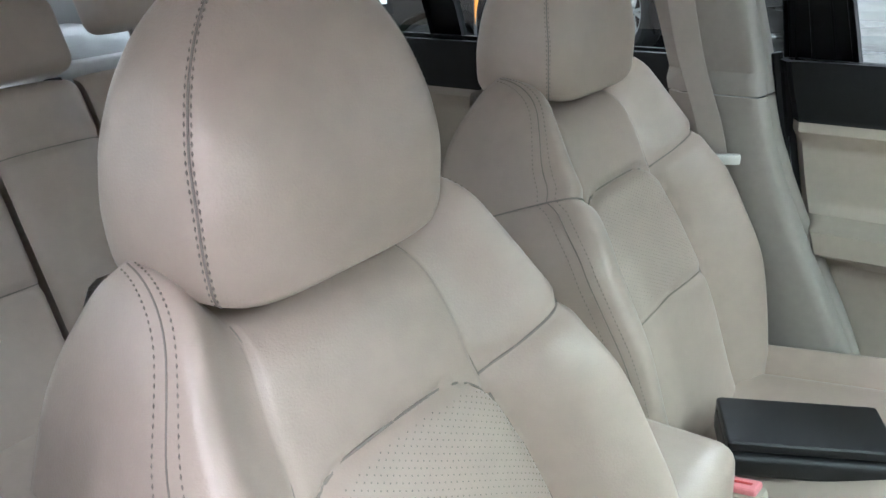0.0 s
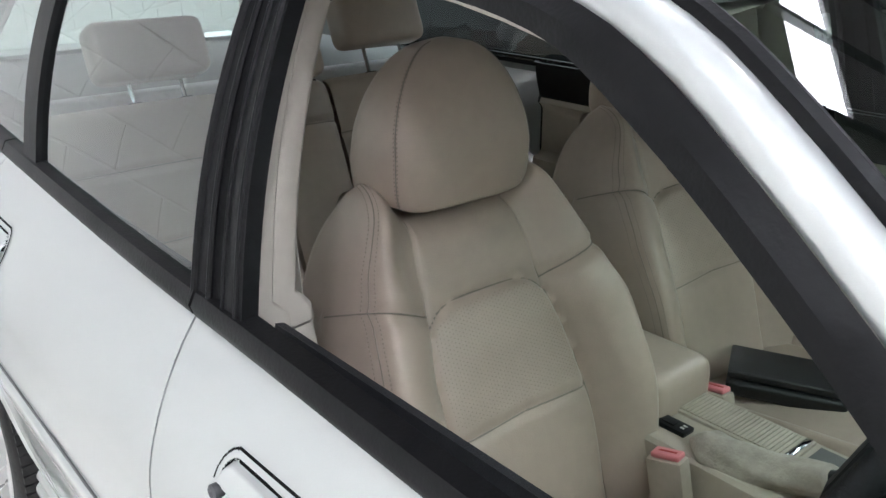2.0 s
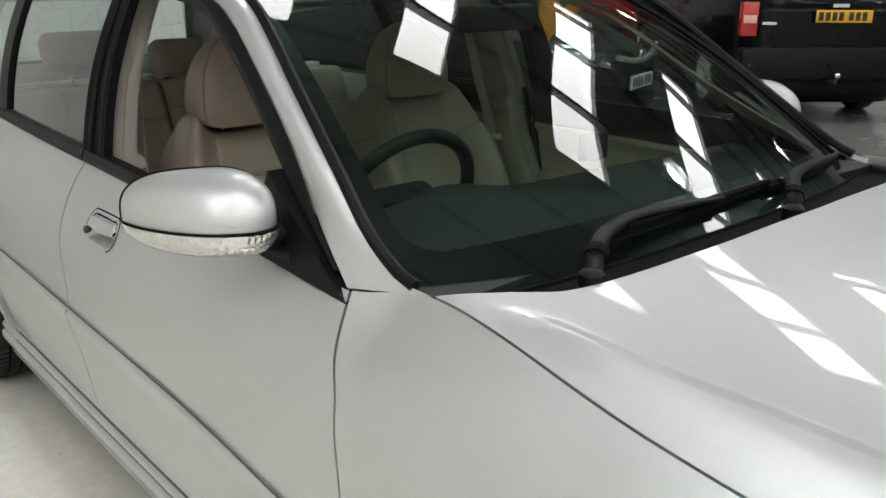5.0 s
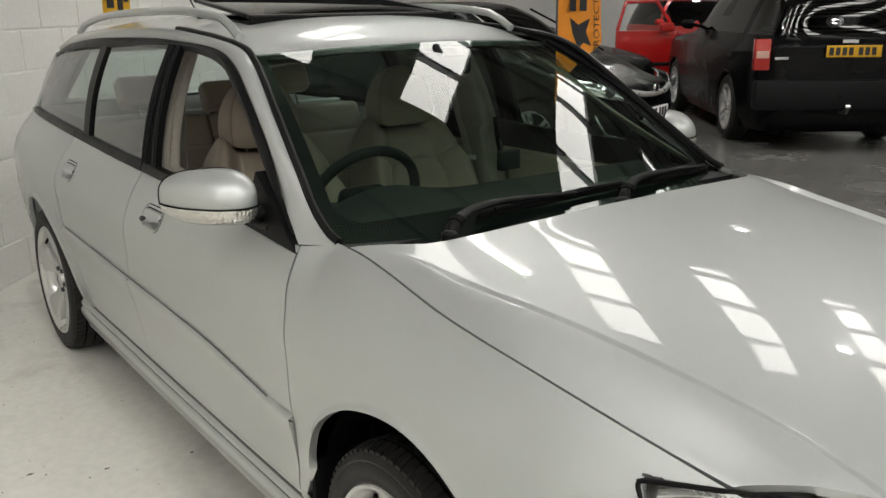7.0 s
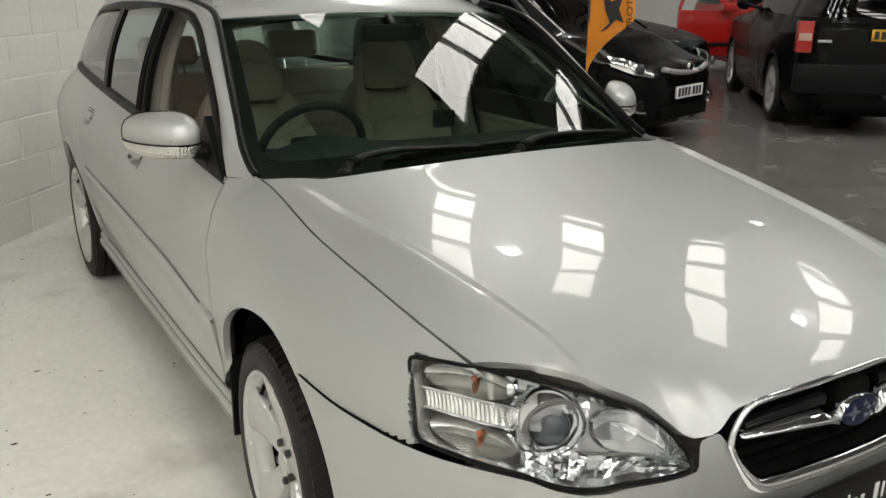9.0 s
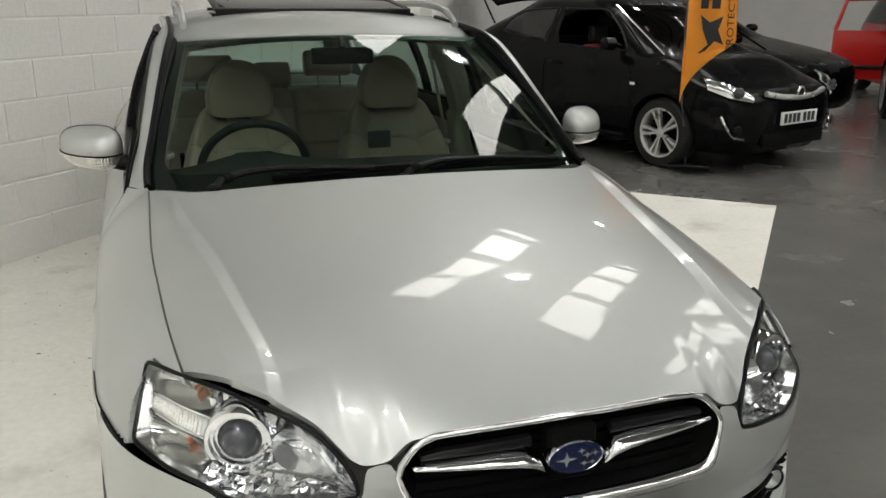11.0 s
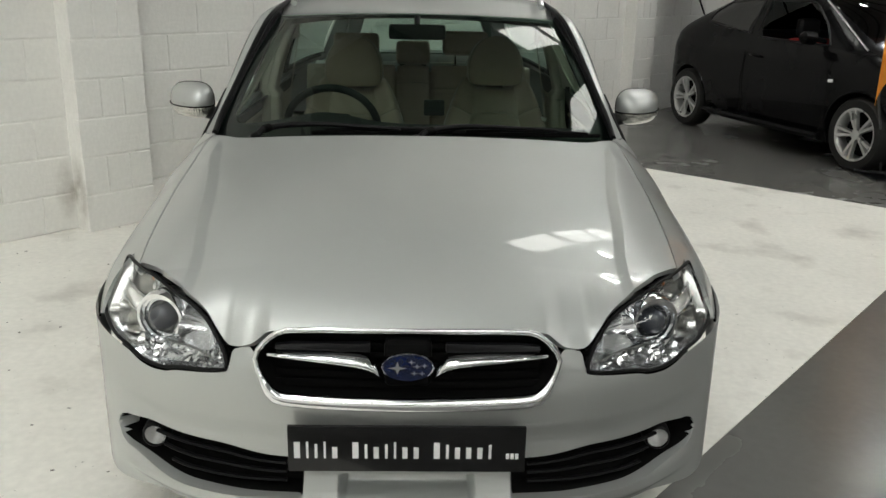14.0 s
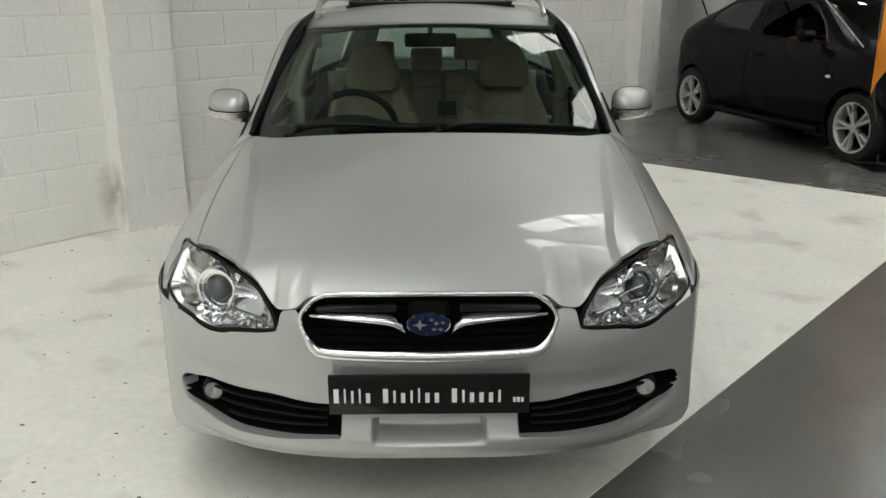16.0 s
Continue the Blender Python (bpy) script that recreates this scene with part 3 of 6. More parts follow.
    strip("rear_pillar", A_, B_, PAINT, car, thick=0.012, mid=(A_ + B_) / 2 + [0.01, 0.0, 0.0], mirror=mir, flip=True)
    # black window surround
    T = I + (I - G) / np.linalg.norm(I - G, axis=1, keepdims=True) * 0.032
    n0 = np.array([0.004, 0, 0.002])
    grow = sm(np.linspace(0, 1, 90), 0, 0.16)[:, None]
    T = I + (T - I) * (0.25 + 0.75 * grow)
    T = T + np.array([0.013, -0.027, 0.006]) * (sm(T[:, 1], 0.5, 0.65) * (1 - sm(T[:, 1], 1.1, 1.4)))[:, None]
    strip("window_surround", (PI + n0)[1:], (T + n0)[1:], TRIM, car, thick=0.006, mid=((PI + T) / 2 + n0 + np.array([0.008, 0, 0.004]) * grow)[1:], mirror=mir, flip=True)
    # belt trims
    for a, b, dr in ((0.62, 1.497, fd), (1.503, 2.362, rd), (2.368, 3.36, None)):
        yy = np.linspace(a, b, 24)
        zb = ZB(yy)
        A1 = np.stack([side_x(yy, zb - 0.004) + 0.004, yy, zb - 0.004], 1)
        A2 = np.stack([XT(yy) + 0.012, yy, zb + 0.008], 1)
        A3 = np.stack([XT(yy) + 0.004, yy, zb + 0.024], 1)
        A4 = np.stack([XT(yy) - 0.02, yy, zb + 0.026], 1)
        sheet("belt_trim", np.stack([A1, A2, A3, A4], 1), TRIM, dr or car, thick=0.006, mirror=mir)
    # pillars between the windows
    for (a, b, c, d), dr in (((1.395, 1.515, 1.458, 1.540), car), ((2.165, 2.245, 2.20, 2.285), car)):
        v = np.linspace(0, 1, 14)
        rows = []
        for k in np.linspace(0, 1, 7):
            yy = (a + (b - a) * k) * (1 - v) + (c + (d - c) * k) * v
            zz = (ZB(yy) + 0.01) * (1 - v) + (1.345 - 0.01 * (yy > 2)) * v
            groove = -0.008 * (abs(k - 0.5) < 0.09) if a < 2 else 0
            rows.append(np.stack([green_x(yy, zz) + 0.004 + groove, yy, zz], 1))
        wp = sheet("window_pillar", np.stack(rows, 0), TRIM, dr, thick=0.02, mirror=mir)
        if a < 2:
            for k, r in ((0.10, 0.004), (0.36, 0.003), (0.64, 0.004), (0.93, 0.006)):
                yy = (a + (b - a) * k) * (1 - v) + (c + (d - c) * k) * v
                zz = (ZB(yy) + 0.01) * (1 - v) + 1.345 * v
                tube("rubber_rib", np.stack([(-1 if mir else 1) * (green_x(yy, zz) + 0.004), yy, zz], 1), r, TRIM, wp, n=8, up=(0, 1, 0))
    # side glass: the front one is wound down on the driver's side
    spans = [((1.515, 2.165), (1.540, 2.20)), ((2.245, 3.335), (2.285, 3.26))]
    if not mir:
        spans.append(((0.60, 1.395), (1.10, 1.458)))
    for (a, b), (c, d) in spans:
        u, v = np.meshgrid(np.linspace(0, 1, 24), np.linspace(0, 1, 12), indexing="ij")
        yy = (a + (b - a) * u) * (1 - v) + (c + (d - c) * u) * v
        top = np.interp(yy, I[:, 1], I[:, 2])
        zz = (ZB(yy) + 0.012) * (1 - v) + np.minimum(top, 1.35) * v
        g = sheet("side_window", np.stack([green_x(yy, zz) - 0.006, yy, zz], -1), GLASS_SIDE, rd if a < 2 else car, mirror=mir)
    # sail panel by the mirror
    Y = [(0.470, 0.918), (0.738, 0.936), (0.738, 1.064)]
    tri = [(float(green_x(y, z)) + 0.012, y, z) for y, z in Y]
    bm = bmesh.new()
    s = -1 if mir else 1
    f = bm.faces.new([bm.verts.new((s * p[0], p[1], p[2])) for p in tri])
    r = bmesh.ops.extrude_face_region(bm, geom=[f])
    for g in r["geom"]:
        if isinstance(g, bmesh.types.BMVert):
            g.co.x -= s * 0.035
    sail = part("sail_panel", bm, TRIM, fd)
    # door mirror: a wide shell with a clear band below
    cx, cy, cz = 0.868, 0.684, 1.021
    def shell(k, grow=1.0):
        sc = max(0.02, (1 - (1 - min(k / 0.96, 1)) ** 2.0) ** 0.5)
        a = np.linspace(0, 2 * np.pi, 120, endpoint=False)
        px = 0.095 * (0.06 + 0.94 * sc) * grow * np.sign(np.cos(a)) * np.abs(np.cos(a)) ** 0.66
        pz = 0.065 * (0.03 + 0.97 * sc) * grow * np.sign(np.sin(a)) * np.abs(np.sin(a)) ** 0.78
        pz = np.where(pz < 0, 0.065 * grow * (0.52 + 0.48 * sc) * np.sign(np.sin(a)) * np.abs(np.sin(a)) ** 0.70, pz)
        pz = pz * (1 - 0.10 * px / 0.11)
        return np.stack([s * (cx + px), cy - 0.062 + 0.122 * k + 0.060 * px / 0.101 + 0.012 * (px / 0.11) ** 2 * (1 - k), cz + pz - 0.012 * (1 - sc) * (pz > 0)], 1)
    s = -1 if mir else 1
    ks = np.linspace(0, 1, 30) ** 1.8
    mirror_ob = loft("door_mirror", [shell(k) for k in ks], PAINT, fd, sharp=60)
    low, joint = [], []
    for k in ks[1:]:
        r = shell(k, 1.03)
        r[:, 2] = np.minimum(r[:, 2], cz - 0.014)
        r[:, 1] -= 0.002 + 0.0028 * np.abs(np.sin(r[:, 0] * 330)) * (np.abs(np.sin(r[:, 2] * 150)) > 0.25)
        low.append(r)
        r = shell(k, 1.034)
        r[:, 2] = np.clip(r[:, 2], cz - 0.0165, cz - 0.0130)
        r[:, 1] -= 0.006
        joint.append(r)
    loft("indicator_lens", low, CLEAR_RIB, mirror_ob, "clear ribbed indicator lens", sharp=30)
    loft("mirror_joint", joint, DARK, mirror_ob, sharp=40)
    rimr = shell(1.0, 0.985) + [0, 0.004, 0]
    tube("mirror_rim", rimr, 0.0032, TRIM, mirror_ob, closed=True, n=8, up=(0, 1, 0))
    g = loft("mirror_glass", [shell(1.0, 0.96) + [0, 0.001, 0], shell(1.0, 0.01) + [0, 0.0015, 0]], CHROME, mirror_ob, caps=False)
    loft("mirror_arm", tube_rings([(s * 0.70, 0.70, 0.975), (s * 0.745, 0.69, 0.972), (s * 0.78, 0.682, 0.974), (s * 0.83, 0.690, 0.980)], [0.05, 0.042, 0.04, 0.03], 16, squash=0.62), TRIM, mirror_ob)
    # inner wheel housings
    for yc, ra, zc in ((AFY, AFR + 0.01, AFZ), (2.67, 0.362, 0.33)):
        a = np.linspace(-0.25, np.pi + 0.25, 28)
        prof = np.stack([np.stack([np.full(28, xx), yc + ra * np.cos(a), zc + ra * np.sin(a)], 1) for xx in (0.795, 0.55)], 1)
        sheet("wheel_housing", prof, DARK, car, mirror=mir, flip=True)
        block("wheel_housing", (s * 0.54 - 0.01, yc - 0.37, 0.2), (s * 0.54 + 0.01, yc + 0.37, 0.7), DARK, car)

# bonnet
YF = curve((0, -0.915), (0.2, -0.911), (0.31, -0.902), (0.35, -0.905), (0.39, -0.892), (0.403, -0.880), (0.424, -0.860), (0.455, -0.824), (0.50, -0.779), (0.551, -0.731), (0.60, -0.678), (0.655, -0.621), (0.665, -0.610))
ZF = curve((0, 0.754), (0.2, 0.752), (0.30, 0.742), (0.345, 0.712), (0.39, 0.704), (0.403, 0.708), (0.424, 0.728), (0.455, 0.756), (0.50, 0.774), (0.551, 0.785), (0.60, 0.795), (0.655, 0.800), (0.665, 0.798))
YBK = curve((0, 0.150), (0.25, 0.156), (0.40, 0.170), (0.50, 0.188), (0.58, 0.218), (0.64, 0.278), (0.7025, 0.356))


def bonnet_z(x, y):
    """Height of the bonnet: a crowned sheet between the wing tops."""
    r = 0.30 - y
    mid = 0.973 - BONNET_SLOPE * r - BONNET_BEND * r * r
    e = np.clip(np.abs(x) / XT(np.maximum(y, -0.69)), 0, 1.1)
    return mid - (mid - ZB(np.maximum(y, -0.69)) + 0.001) * e ** 2.3


BONNET_SLOPE, BONNET_BEND = 0.0795, 0.0735
CREASE = curve((-0.70, 0.750), (-0.48, 0.772), (-0.30, 0.790), (-0.11, 0.822), (0.03, 0.859), (0.177, 0.897), (0.29, 0.945))
CREASE_WIDE = curve((-0.70, 0.040), (-0.2, 0.046), (0.05, 0.046), (0.14, 0.034), (0.29, 0.012))
s_, v_ = np.meshgrid(np.linspace(-1, 1, 421), np.linspace(0, 1, 170), indexing="ij")
a_ = np.abs(s_)
v_ = v_ ** 1.35
xf = a_ * 0.665
yf, yr = YF(xf), YBK(a_ * 0.7025)
yy = yf + (yr - yf) * v_
xx = s_ * (XT(np.maximum(yy, -0.623)) - 0.0014)
zz = bonnet_z(xx, yy)
zz += (ZF(xf) - bonnet_z(xf, yf)) * np.exp(-(yy - yf) / 0.062)
bulge = 0.026 * sm(yy, -0.95, -0.45) + 0.004 * np.exp(-(yr - yy) / 0.06)
zz += bulge * (1 - a_ ** 6)
lift = 0.0130 * sm(0.29 - yy, 0.0, 0.20) * sm(yy, -0.88, -0.66)
zz += lift * np.clip((a_ - CREASE(yy)) / CREASE_WIDE(yy), 0, 1) * (1 - sm(a_, CREASE(yy) + CREASE_WIDE(yy), 1.0))
sheet("bonnet", np.stack([xx, yy, zz], -1), PAINT, car, thick=0.014)

# windscreen, cowl and roof
u, v = np.meshgrid(np.linspace(-1, 1, 281), np.linspace(-0.07, 1, 161), indexing="ij")
au = np.abs(u)
bow = 0.6 * au ** 2 + 0.4 * au ** 4
bx, by, bz = au * 0.712, 0.318 + 0.1236 * bow, 0.966 - 0.0285 * au ** 2
tx, ty, tz = au * 0.572, 1.0 + 0.0715 * bow, 1.346 - 0.0193 * au ** 2
xx = np.sign(u) * (bx + (tx - bx) * v)
yy = by + (ty - by) * v - 0.0018 * np.sin(np.pi * v) + 0.0008 * np.sin(2 * np.pi * v)
zz = bz + (tz - bz) * v + 0.003 * np.sin(np.pi * v) - 0.0013 * np.sin(2 * np.pi * v) + 0.025 * au ** 2 * np.sin(np.pi * v)
frit = (v < 0.05 + 0.016 * au ** 2) | (v > 0.965) | (au > 0.948) | (np.hypot(np.clip(au - 0.86, 0, 1) / 0.088, np.clip(0.16 - v, 0, 1) / 0.10) > 1)
ws = sheet("windscreen", np.stack([xx, yy, zz], -1), GLASS, car, keep=None)
band = sheet("windscreen_border", np.stack([xx, yy, zz - 0.004], -1), GLOSS_TRIM, car, keep=frit[:-1, :-1])
edge_line = np.stack([xx, yy, zz], -1)
for k in (0, -1):
    tube("windscreen_trim", edge_line[k] + [0.004 * (1 if k else -1), 0, 0.004], 0.0085, TRIM, car, n=8)
cw = np.linspace(-1, 1, 60)
cx = np.abs(cw) * 0.70
A1 = np.stack([cw * 0.70, YBK(cx) - 0.03, 0.966 - 0.048 * np.abs(cw) ** 4], 1)
B1 = edge_line[np.rint((cw + 1) * 140).astype(int), 0] + [0, 0.012, -0.002]
strip("cowl", A1, B1, DARK, car, thick=0.008)
tube("cowl_seal", edge_line[4:-4:4, 0] + [0, -0.002, 0.002], 0.005, DARK, car, n=6)
yy = np.concatenate([np.linspace(1.0, 1.2, 10), np.linspace(1.25, 3.4, 44)])
u, t = np.meshgrid(np.linspace(-1, 1, 61), np.linspace(0, 1, 54), indexing="ij")
au = np.abs(u)
y0 = 1.004 + 0.10 * au ** 2.2
y = y0 + (3.42 - 0.08 * au ** 2 - y0) * t
xr_, zr_ = XR(y), ZR(np.maximum(y, 1.1))
crown = curve((1.0, 0.03), (1.4, 0.052), (2.4, 0.058), (3.42, 0.05))
z = zr_ + crown(y) * (1 - au ** 2.4) - 0.002
z = z - (1 - sm(y - y0, 0, 0.25)) * (zr_ + crown(y) * (1 - au ** 2.4) - (1.348 - 0.022 * au ** 2)) * (y < y0 + 0.25)
hole = (np.abs(u * xr_) < 0.40) & (y > 1.42) & (y < 1.86)
sheet("roof", np.stack([u * xr_, y, z], -1), PAINT, car, thick=0.015, keep=~hole[:-1, :-1])

# front bumper
plan = path3([(0, -0.958, 0), (0.2, -0.951, 0), (0.35, -0.93, 0), (0.5, -0.882, 0), (0.62, -0.808, 0), (0.70, -0.73, 0), (0.765, -0.64, 0), (0.815, -0.52, 0), (0.846, -0.362, 0), (0.8535, -0.25, 0), (0.8542, -0.222, 0)], 300)
plan = np.concatenate([plan[:0:-1] * [-1, 1, 1], plan])
tn = np.gradient(plan, axis=0)
nn = np.stack([tn[:, 1], -tn[:, 0]], 1)
nn /= np.linalg.norm(nn, axis=1, keepdims=True)
ax = np.abs(plan[:, 0])
ZTOP = curve((0, 0.60), (0.26, 0.602), (0.315, 0.64), (0.335, 0.69), (0.35, 0.706), (0.388, 0.698), (0.396, 0.652), (0.44, 0.642), (0.486, 0.637), (0.525, 0.632), (0.55, 0.624), (0.587, 0.621), (0.625, 0.627), (0.655, 0.638), (0.70, 0.645), (0.76, 0.652), (0.82, 0.660), (0.85, 0.663), (0.87, 0.666))
ZBOT = curve((0, 0.285), (0.5, 0.275), (0.7, 0.255), (0.85, 0.245))
INS = curve((0.24, 0.06), (0.285, 0.03), (0.32, 0.004), (0.345, 0.0), (0.37, 0.010), (0.42, 0.027), (0.48, 0.026), (0.54, 0.007), (0.60, 0.0), (0.66, 0.010), (0.70, 0.024), (0.75, 0.045))
def lo_end(x, side):
    """Upper (1) and lower (-1) edge of the intake, closing in a round outer end."""
    x = np.asarray(x, float)
    t = 0.444 + 0.016 * sm(x, 0.30, 0.45) - 0.014 * sm(x, 0.62, 0.72)
    b = 0.354 - 0.012 * sm(x, 0.23, 0.45) + 0.026 * sm(x, 0.50, 0.70)
    k = np.sqrt(np.clip(1 - (np.maximum(x - 0.694, 0) / 0.032) ** 2, 0, 1))
    return (t + b) / 2 + side * (t - b) / 2 * k


def lo_t(x):
    return lo_end(x, 1)


def lo_b(x):
    return lo_end(x, -1)


ab = np.clip(ax, 0.22, 0.7255)
zb_ = np.maximum(ZBOT(ax), np.where(plan[:, 1] > AFY - AFR, AFZ + np.sqrt(np.maximum(AFR ** 2 - (plan[:, 1] - AFY) ** 2, 0)), 0))[:, None]
lb, lt = np.maximum(lo_b(ab)[:, None], zb_), np.maximum(lo_t(ab)[:, None], zb_)
r1, r2, r3 = np.linspace(0, 1, 28)[:-1], np.linspace(0, 1, 44), np.linspace(0, 1, 62)[1:]
Z = np.concatenate([zb_ * (1 - r1) + lb * r1, lb * (1 - r2) + lt * r2, lt * (1 - r3) + ZTOP(ax)[:, None] * r3], 1)
ins = INS(Z) * (1 - sm(ax, 0.62, 0.76))[:, None] - 0.004 * sm(ax, 0.74, 0.79)[:, None]
X2 = np.broadcast_to(ax[:, None], Z.shape)
inner = 0.238
gap = sm(X2, inner, inner + 0.008) * (1 - sm(X2, 0.721, 0.727)) * sm(Z, lb, lb + 0.006) * (1 - sm(Z, lt - 0.006, lt))
sc = (1 - sm(X2, 0.138, 0.156)) * sm(Z, 0.332, 0.372) * (1 - sm(Z, 0.400, 0.408))
depth = ins + 0.070 * gap + 0.055 * sc
Pb = np.stack([plan[:, 0][:, None] - nn[:, 0][:, None] * depth, plan[:, 1][:, None] - nn[:, 1][:, None] * depth, Z], -1)
bumper = sheet("front_bumper", Pb, [PAINT, DARK], car, sharp=28, which=(gap[:-1, :-1] > 0.10).astype(int))

# grille
def front_y(x, z):
    return -0.918 - 0.045 * (0.752 - z) / 0.16 + 0.16 * np.asarray(x) ** 2


def ring_pts(pts, n, dy=0.0, k=1.0):
    half = path3([(x, 0, z) for x, z in pts], n)
    full = np.concatenate([half, half[-2:0:-1] * [-1, 1, 1]])
    c = np.array([0, 0, 0.672])
    full = c + (full - c) * k
    full[:, 1] = front_y(full[:, 0], full[:, 2]) + dy
    return full


GR = [(0, 0.754), (0.20, 0.752), (0.262, 0.749), (0.288, 0.740), (0.308, 0.724), (0.327, 0.700), (0.331, 0.686), (0.324, 0.664), (0.304, 0.628), (0.292, 0.614), (0.272, 0.606), (0.2, 0.602), (0, 0.599)]
grille = loft("grille", [ring_pts(GR, 40, 0.0), ring_pts(GR, 40, 0.05, 0.93), ring_pts(GR, 40, 0.055, 0.01)], DARK, car, "black mesh grille with chrome surround", caps=False)
rg = ring_pts(GR, 40, -0.004)
lowk = 1 - sm(rg[:, 2], 0.60, 0.66)
tube("grille_surround", rg, 0.0065 + 0.0095 * lowk, CHROME, grille, "bright chrome surround", n=12, up=(0, 1, 0), closed=True)
for z in np.linspace(0.625, 0.725, 6):
    tube("grille_slat", [(x, front_y(x, z) + 0.038, z) for x in np.linspace(-0.29, 0.29, 13)], 0.0045, DARK, grille, n=6, squash=2.0)
for sg in (-1, 1):
    wing_rings, upper = [], []
    for x, zt, zb2, pr in ((0.307, 0.7020, 0.694, 0.004), (0.302, 0.7045, 0.692, 0.010), (0.25, 0.7050, 0.688, 0.016), (0.154, 0.7055, 0.678, 0.022), (0.11, 0.7040, 0.674, 0.026), (0.085, 0.7010, 0.667, 0.026), (0.071, 0.690, 0.659, 0.023), (0.062, 0.674, 0.652, 0.018), (0.056, 0.659, 0.650, 0.010)):
        y, zm, hz = front_y(x, 0.69), (zt + zb2) / 2, (zt - zb2) / 2
        wing_rings.append([(sg * x, y + 0.02 - (pr + 0.02) * math.sin(t) ** 0.8, zm + hz * math.cos(t)) for t in np.linspace(0, math.pi, 11)])
    loft("grille_wing", wing_rings, CHROME, grille, "chrome wing bar", sharp=50)
    for x, hz in ((0.288, 0.004), (0.25, 0.007), (0.15, 0.0085), (0.082, 0.0095)):
        y = front_y(x, 0.70)
        upper.append([(sg * x, y + 0.02, 0.7065), (sg * x, y + 0.004, 0.7065), (sg * x, y + 0.002, 0.7065 + hz), (sg * x, y + 0.006, 0.7065 + 2 * hz), (sg * x, y + 0.02, 0.7065 + 2 * hz)])
    loft("grille_bar", upper, GLOSS_TRIM, grille, "black bar above the chrome wing", sharp=40)
block("badge_mount", (-0.052, -0.935, 0.625), (0.052, -0.89, 0.735), DARK, grille, bevel=0.018, seg=3)
a = np.linspace(0, 2 * np.pi, 48, endpoint=False)
ell = lambda k, y: np.stack([0.058 * k * np.cos(a), np.full(48, y), 0.680 + 0.033 * k * np.sin(a)], 1)
badge = loft("badge", [ell(1.0, -0.925), ell(1.0, -0.944), ell(0.95, -0.949), ell(0.9, -0.947)], CHROME, grille, "oval badge with chrome rim")
loft("badge_field", [ell(0.91, -0.9465), ell(0.89, -0.950), ell(0.5, -0.952)], BLUE, badge, "blue enamel field")
for x, z, r in ((-0.022, 0.676, 0.017), (0.008, 0.690, 0.007), (0.020, 0.680, 0.008), (0.036, 0.682, 0.007), (0.014, 0.664, 0.007), (0.031, 0.664, 0.007)):
    bm = bmesh.new()
    pts = []
    for k in range(8):
        rr = r if k % 2 == 0 else r * 0.3
        t = math.pi / 4 * k
        pts.append(bm.verts.new((x + rr * 1.25 * math.cos(t), -0.9535, z + 0.005 + rr * 0.9 * math.sin(t))))
    f = bm.faces.new(pts)
    r_ = bmesh.ops.extrude_face_region(bm, geom=[f])
    for g in r_["geom"]:
        if isinstance(g, bmesh.types.BMVert):
            g.co.y += 0.004
    part("star", bm, CHROME, badge)

# show plate with bars for its lettering
plate = block("number_plate", (-0.26, -0.972, 0.440), (0.26, -0.962, 0.551), PLATE_BLACK, car, "black dealer show plate", bevel=0.003, m=Matrix.Identity(4))
px0 = -0.246
for word in ("41213", "4232133", "423332"):
    for size in word:
        # one plain bar for each letter: 1 and 2 thin, 3 low and broad, 4 tall and broad
        wd_, h1 = {"1": (0.0048, 0.040), "2": (0.0060, 0.034), "3": (0.0110, 0.027), "4": (0.0130, 0.039)}[size]
        block("lettering_bar", (px0, -0.9735, 0.474), (px0 + wd_, -0.9718, 0.474 + h1), WHITE_INK, plate)
        px0 += wd_ + 0.0136
    px0 += 0.0195
for k in range(3):
    block("lettering_bar", (0.217 + 0.010 * k, -0.9735, 0.474), (0.224 + 0.010 * k, -0.9718, 0.487), WHITE_INK, plate)

# lower grille slats and fog lamps
for sg in (-1, 1):
    for k in range(3):
        pts = []
        for x in np.linspace(0.275, 0.56 + 0.02 * k, 16):
            i = int(np.argmin(np.abs(plan[:, 0] - x)))
            zlo, zhi = float(lo_b(x)) + 0.012, float(lo_t(x)) - 0.012
            pts.append((sg * x, plan[i, 1] + 0.040, zlo + (zhi - zlo) * (k + 0.5) / 3))
        tube("grille_slat", pts, 0.0060, TRIM, bumper, n=8, squash=0.7)
    i = int(np.argmin(np.abs(plan[:, 0] - 0.608)))
    fm = pose(sg * 0.608, plan[i, 1] + 0.036, 0.420) @ Matrix(((0, 1, 0, 0), (-1, 0, 0, 0), (0, 0, 1, 0), (0, 0, 0, 1)))
    fog = lathe("fog_lamp", [(0.034, -0.030), (0.032, -0.004), (0.029, 0.006), (0.0265, 0.008), (0.0255, 0.002)], TRIM, bumper, "round fog lamp in a black pod", n=32, m=fm)
    lathe("fog_reflector", [(0.003, -0.022), (0.012, -0.018), (0.020, -0.008), (0.025, 0.002)], ALLOY, fog, n=32, m=fm)
    lathe("fog_lens", [(0.0250, 0.003), (0.020, 0.008), (0.010, 0.011), (0.001, 0.012)], LENS, fog, n=32, m=fm)

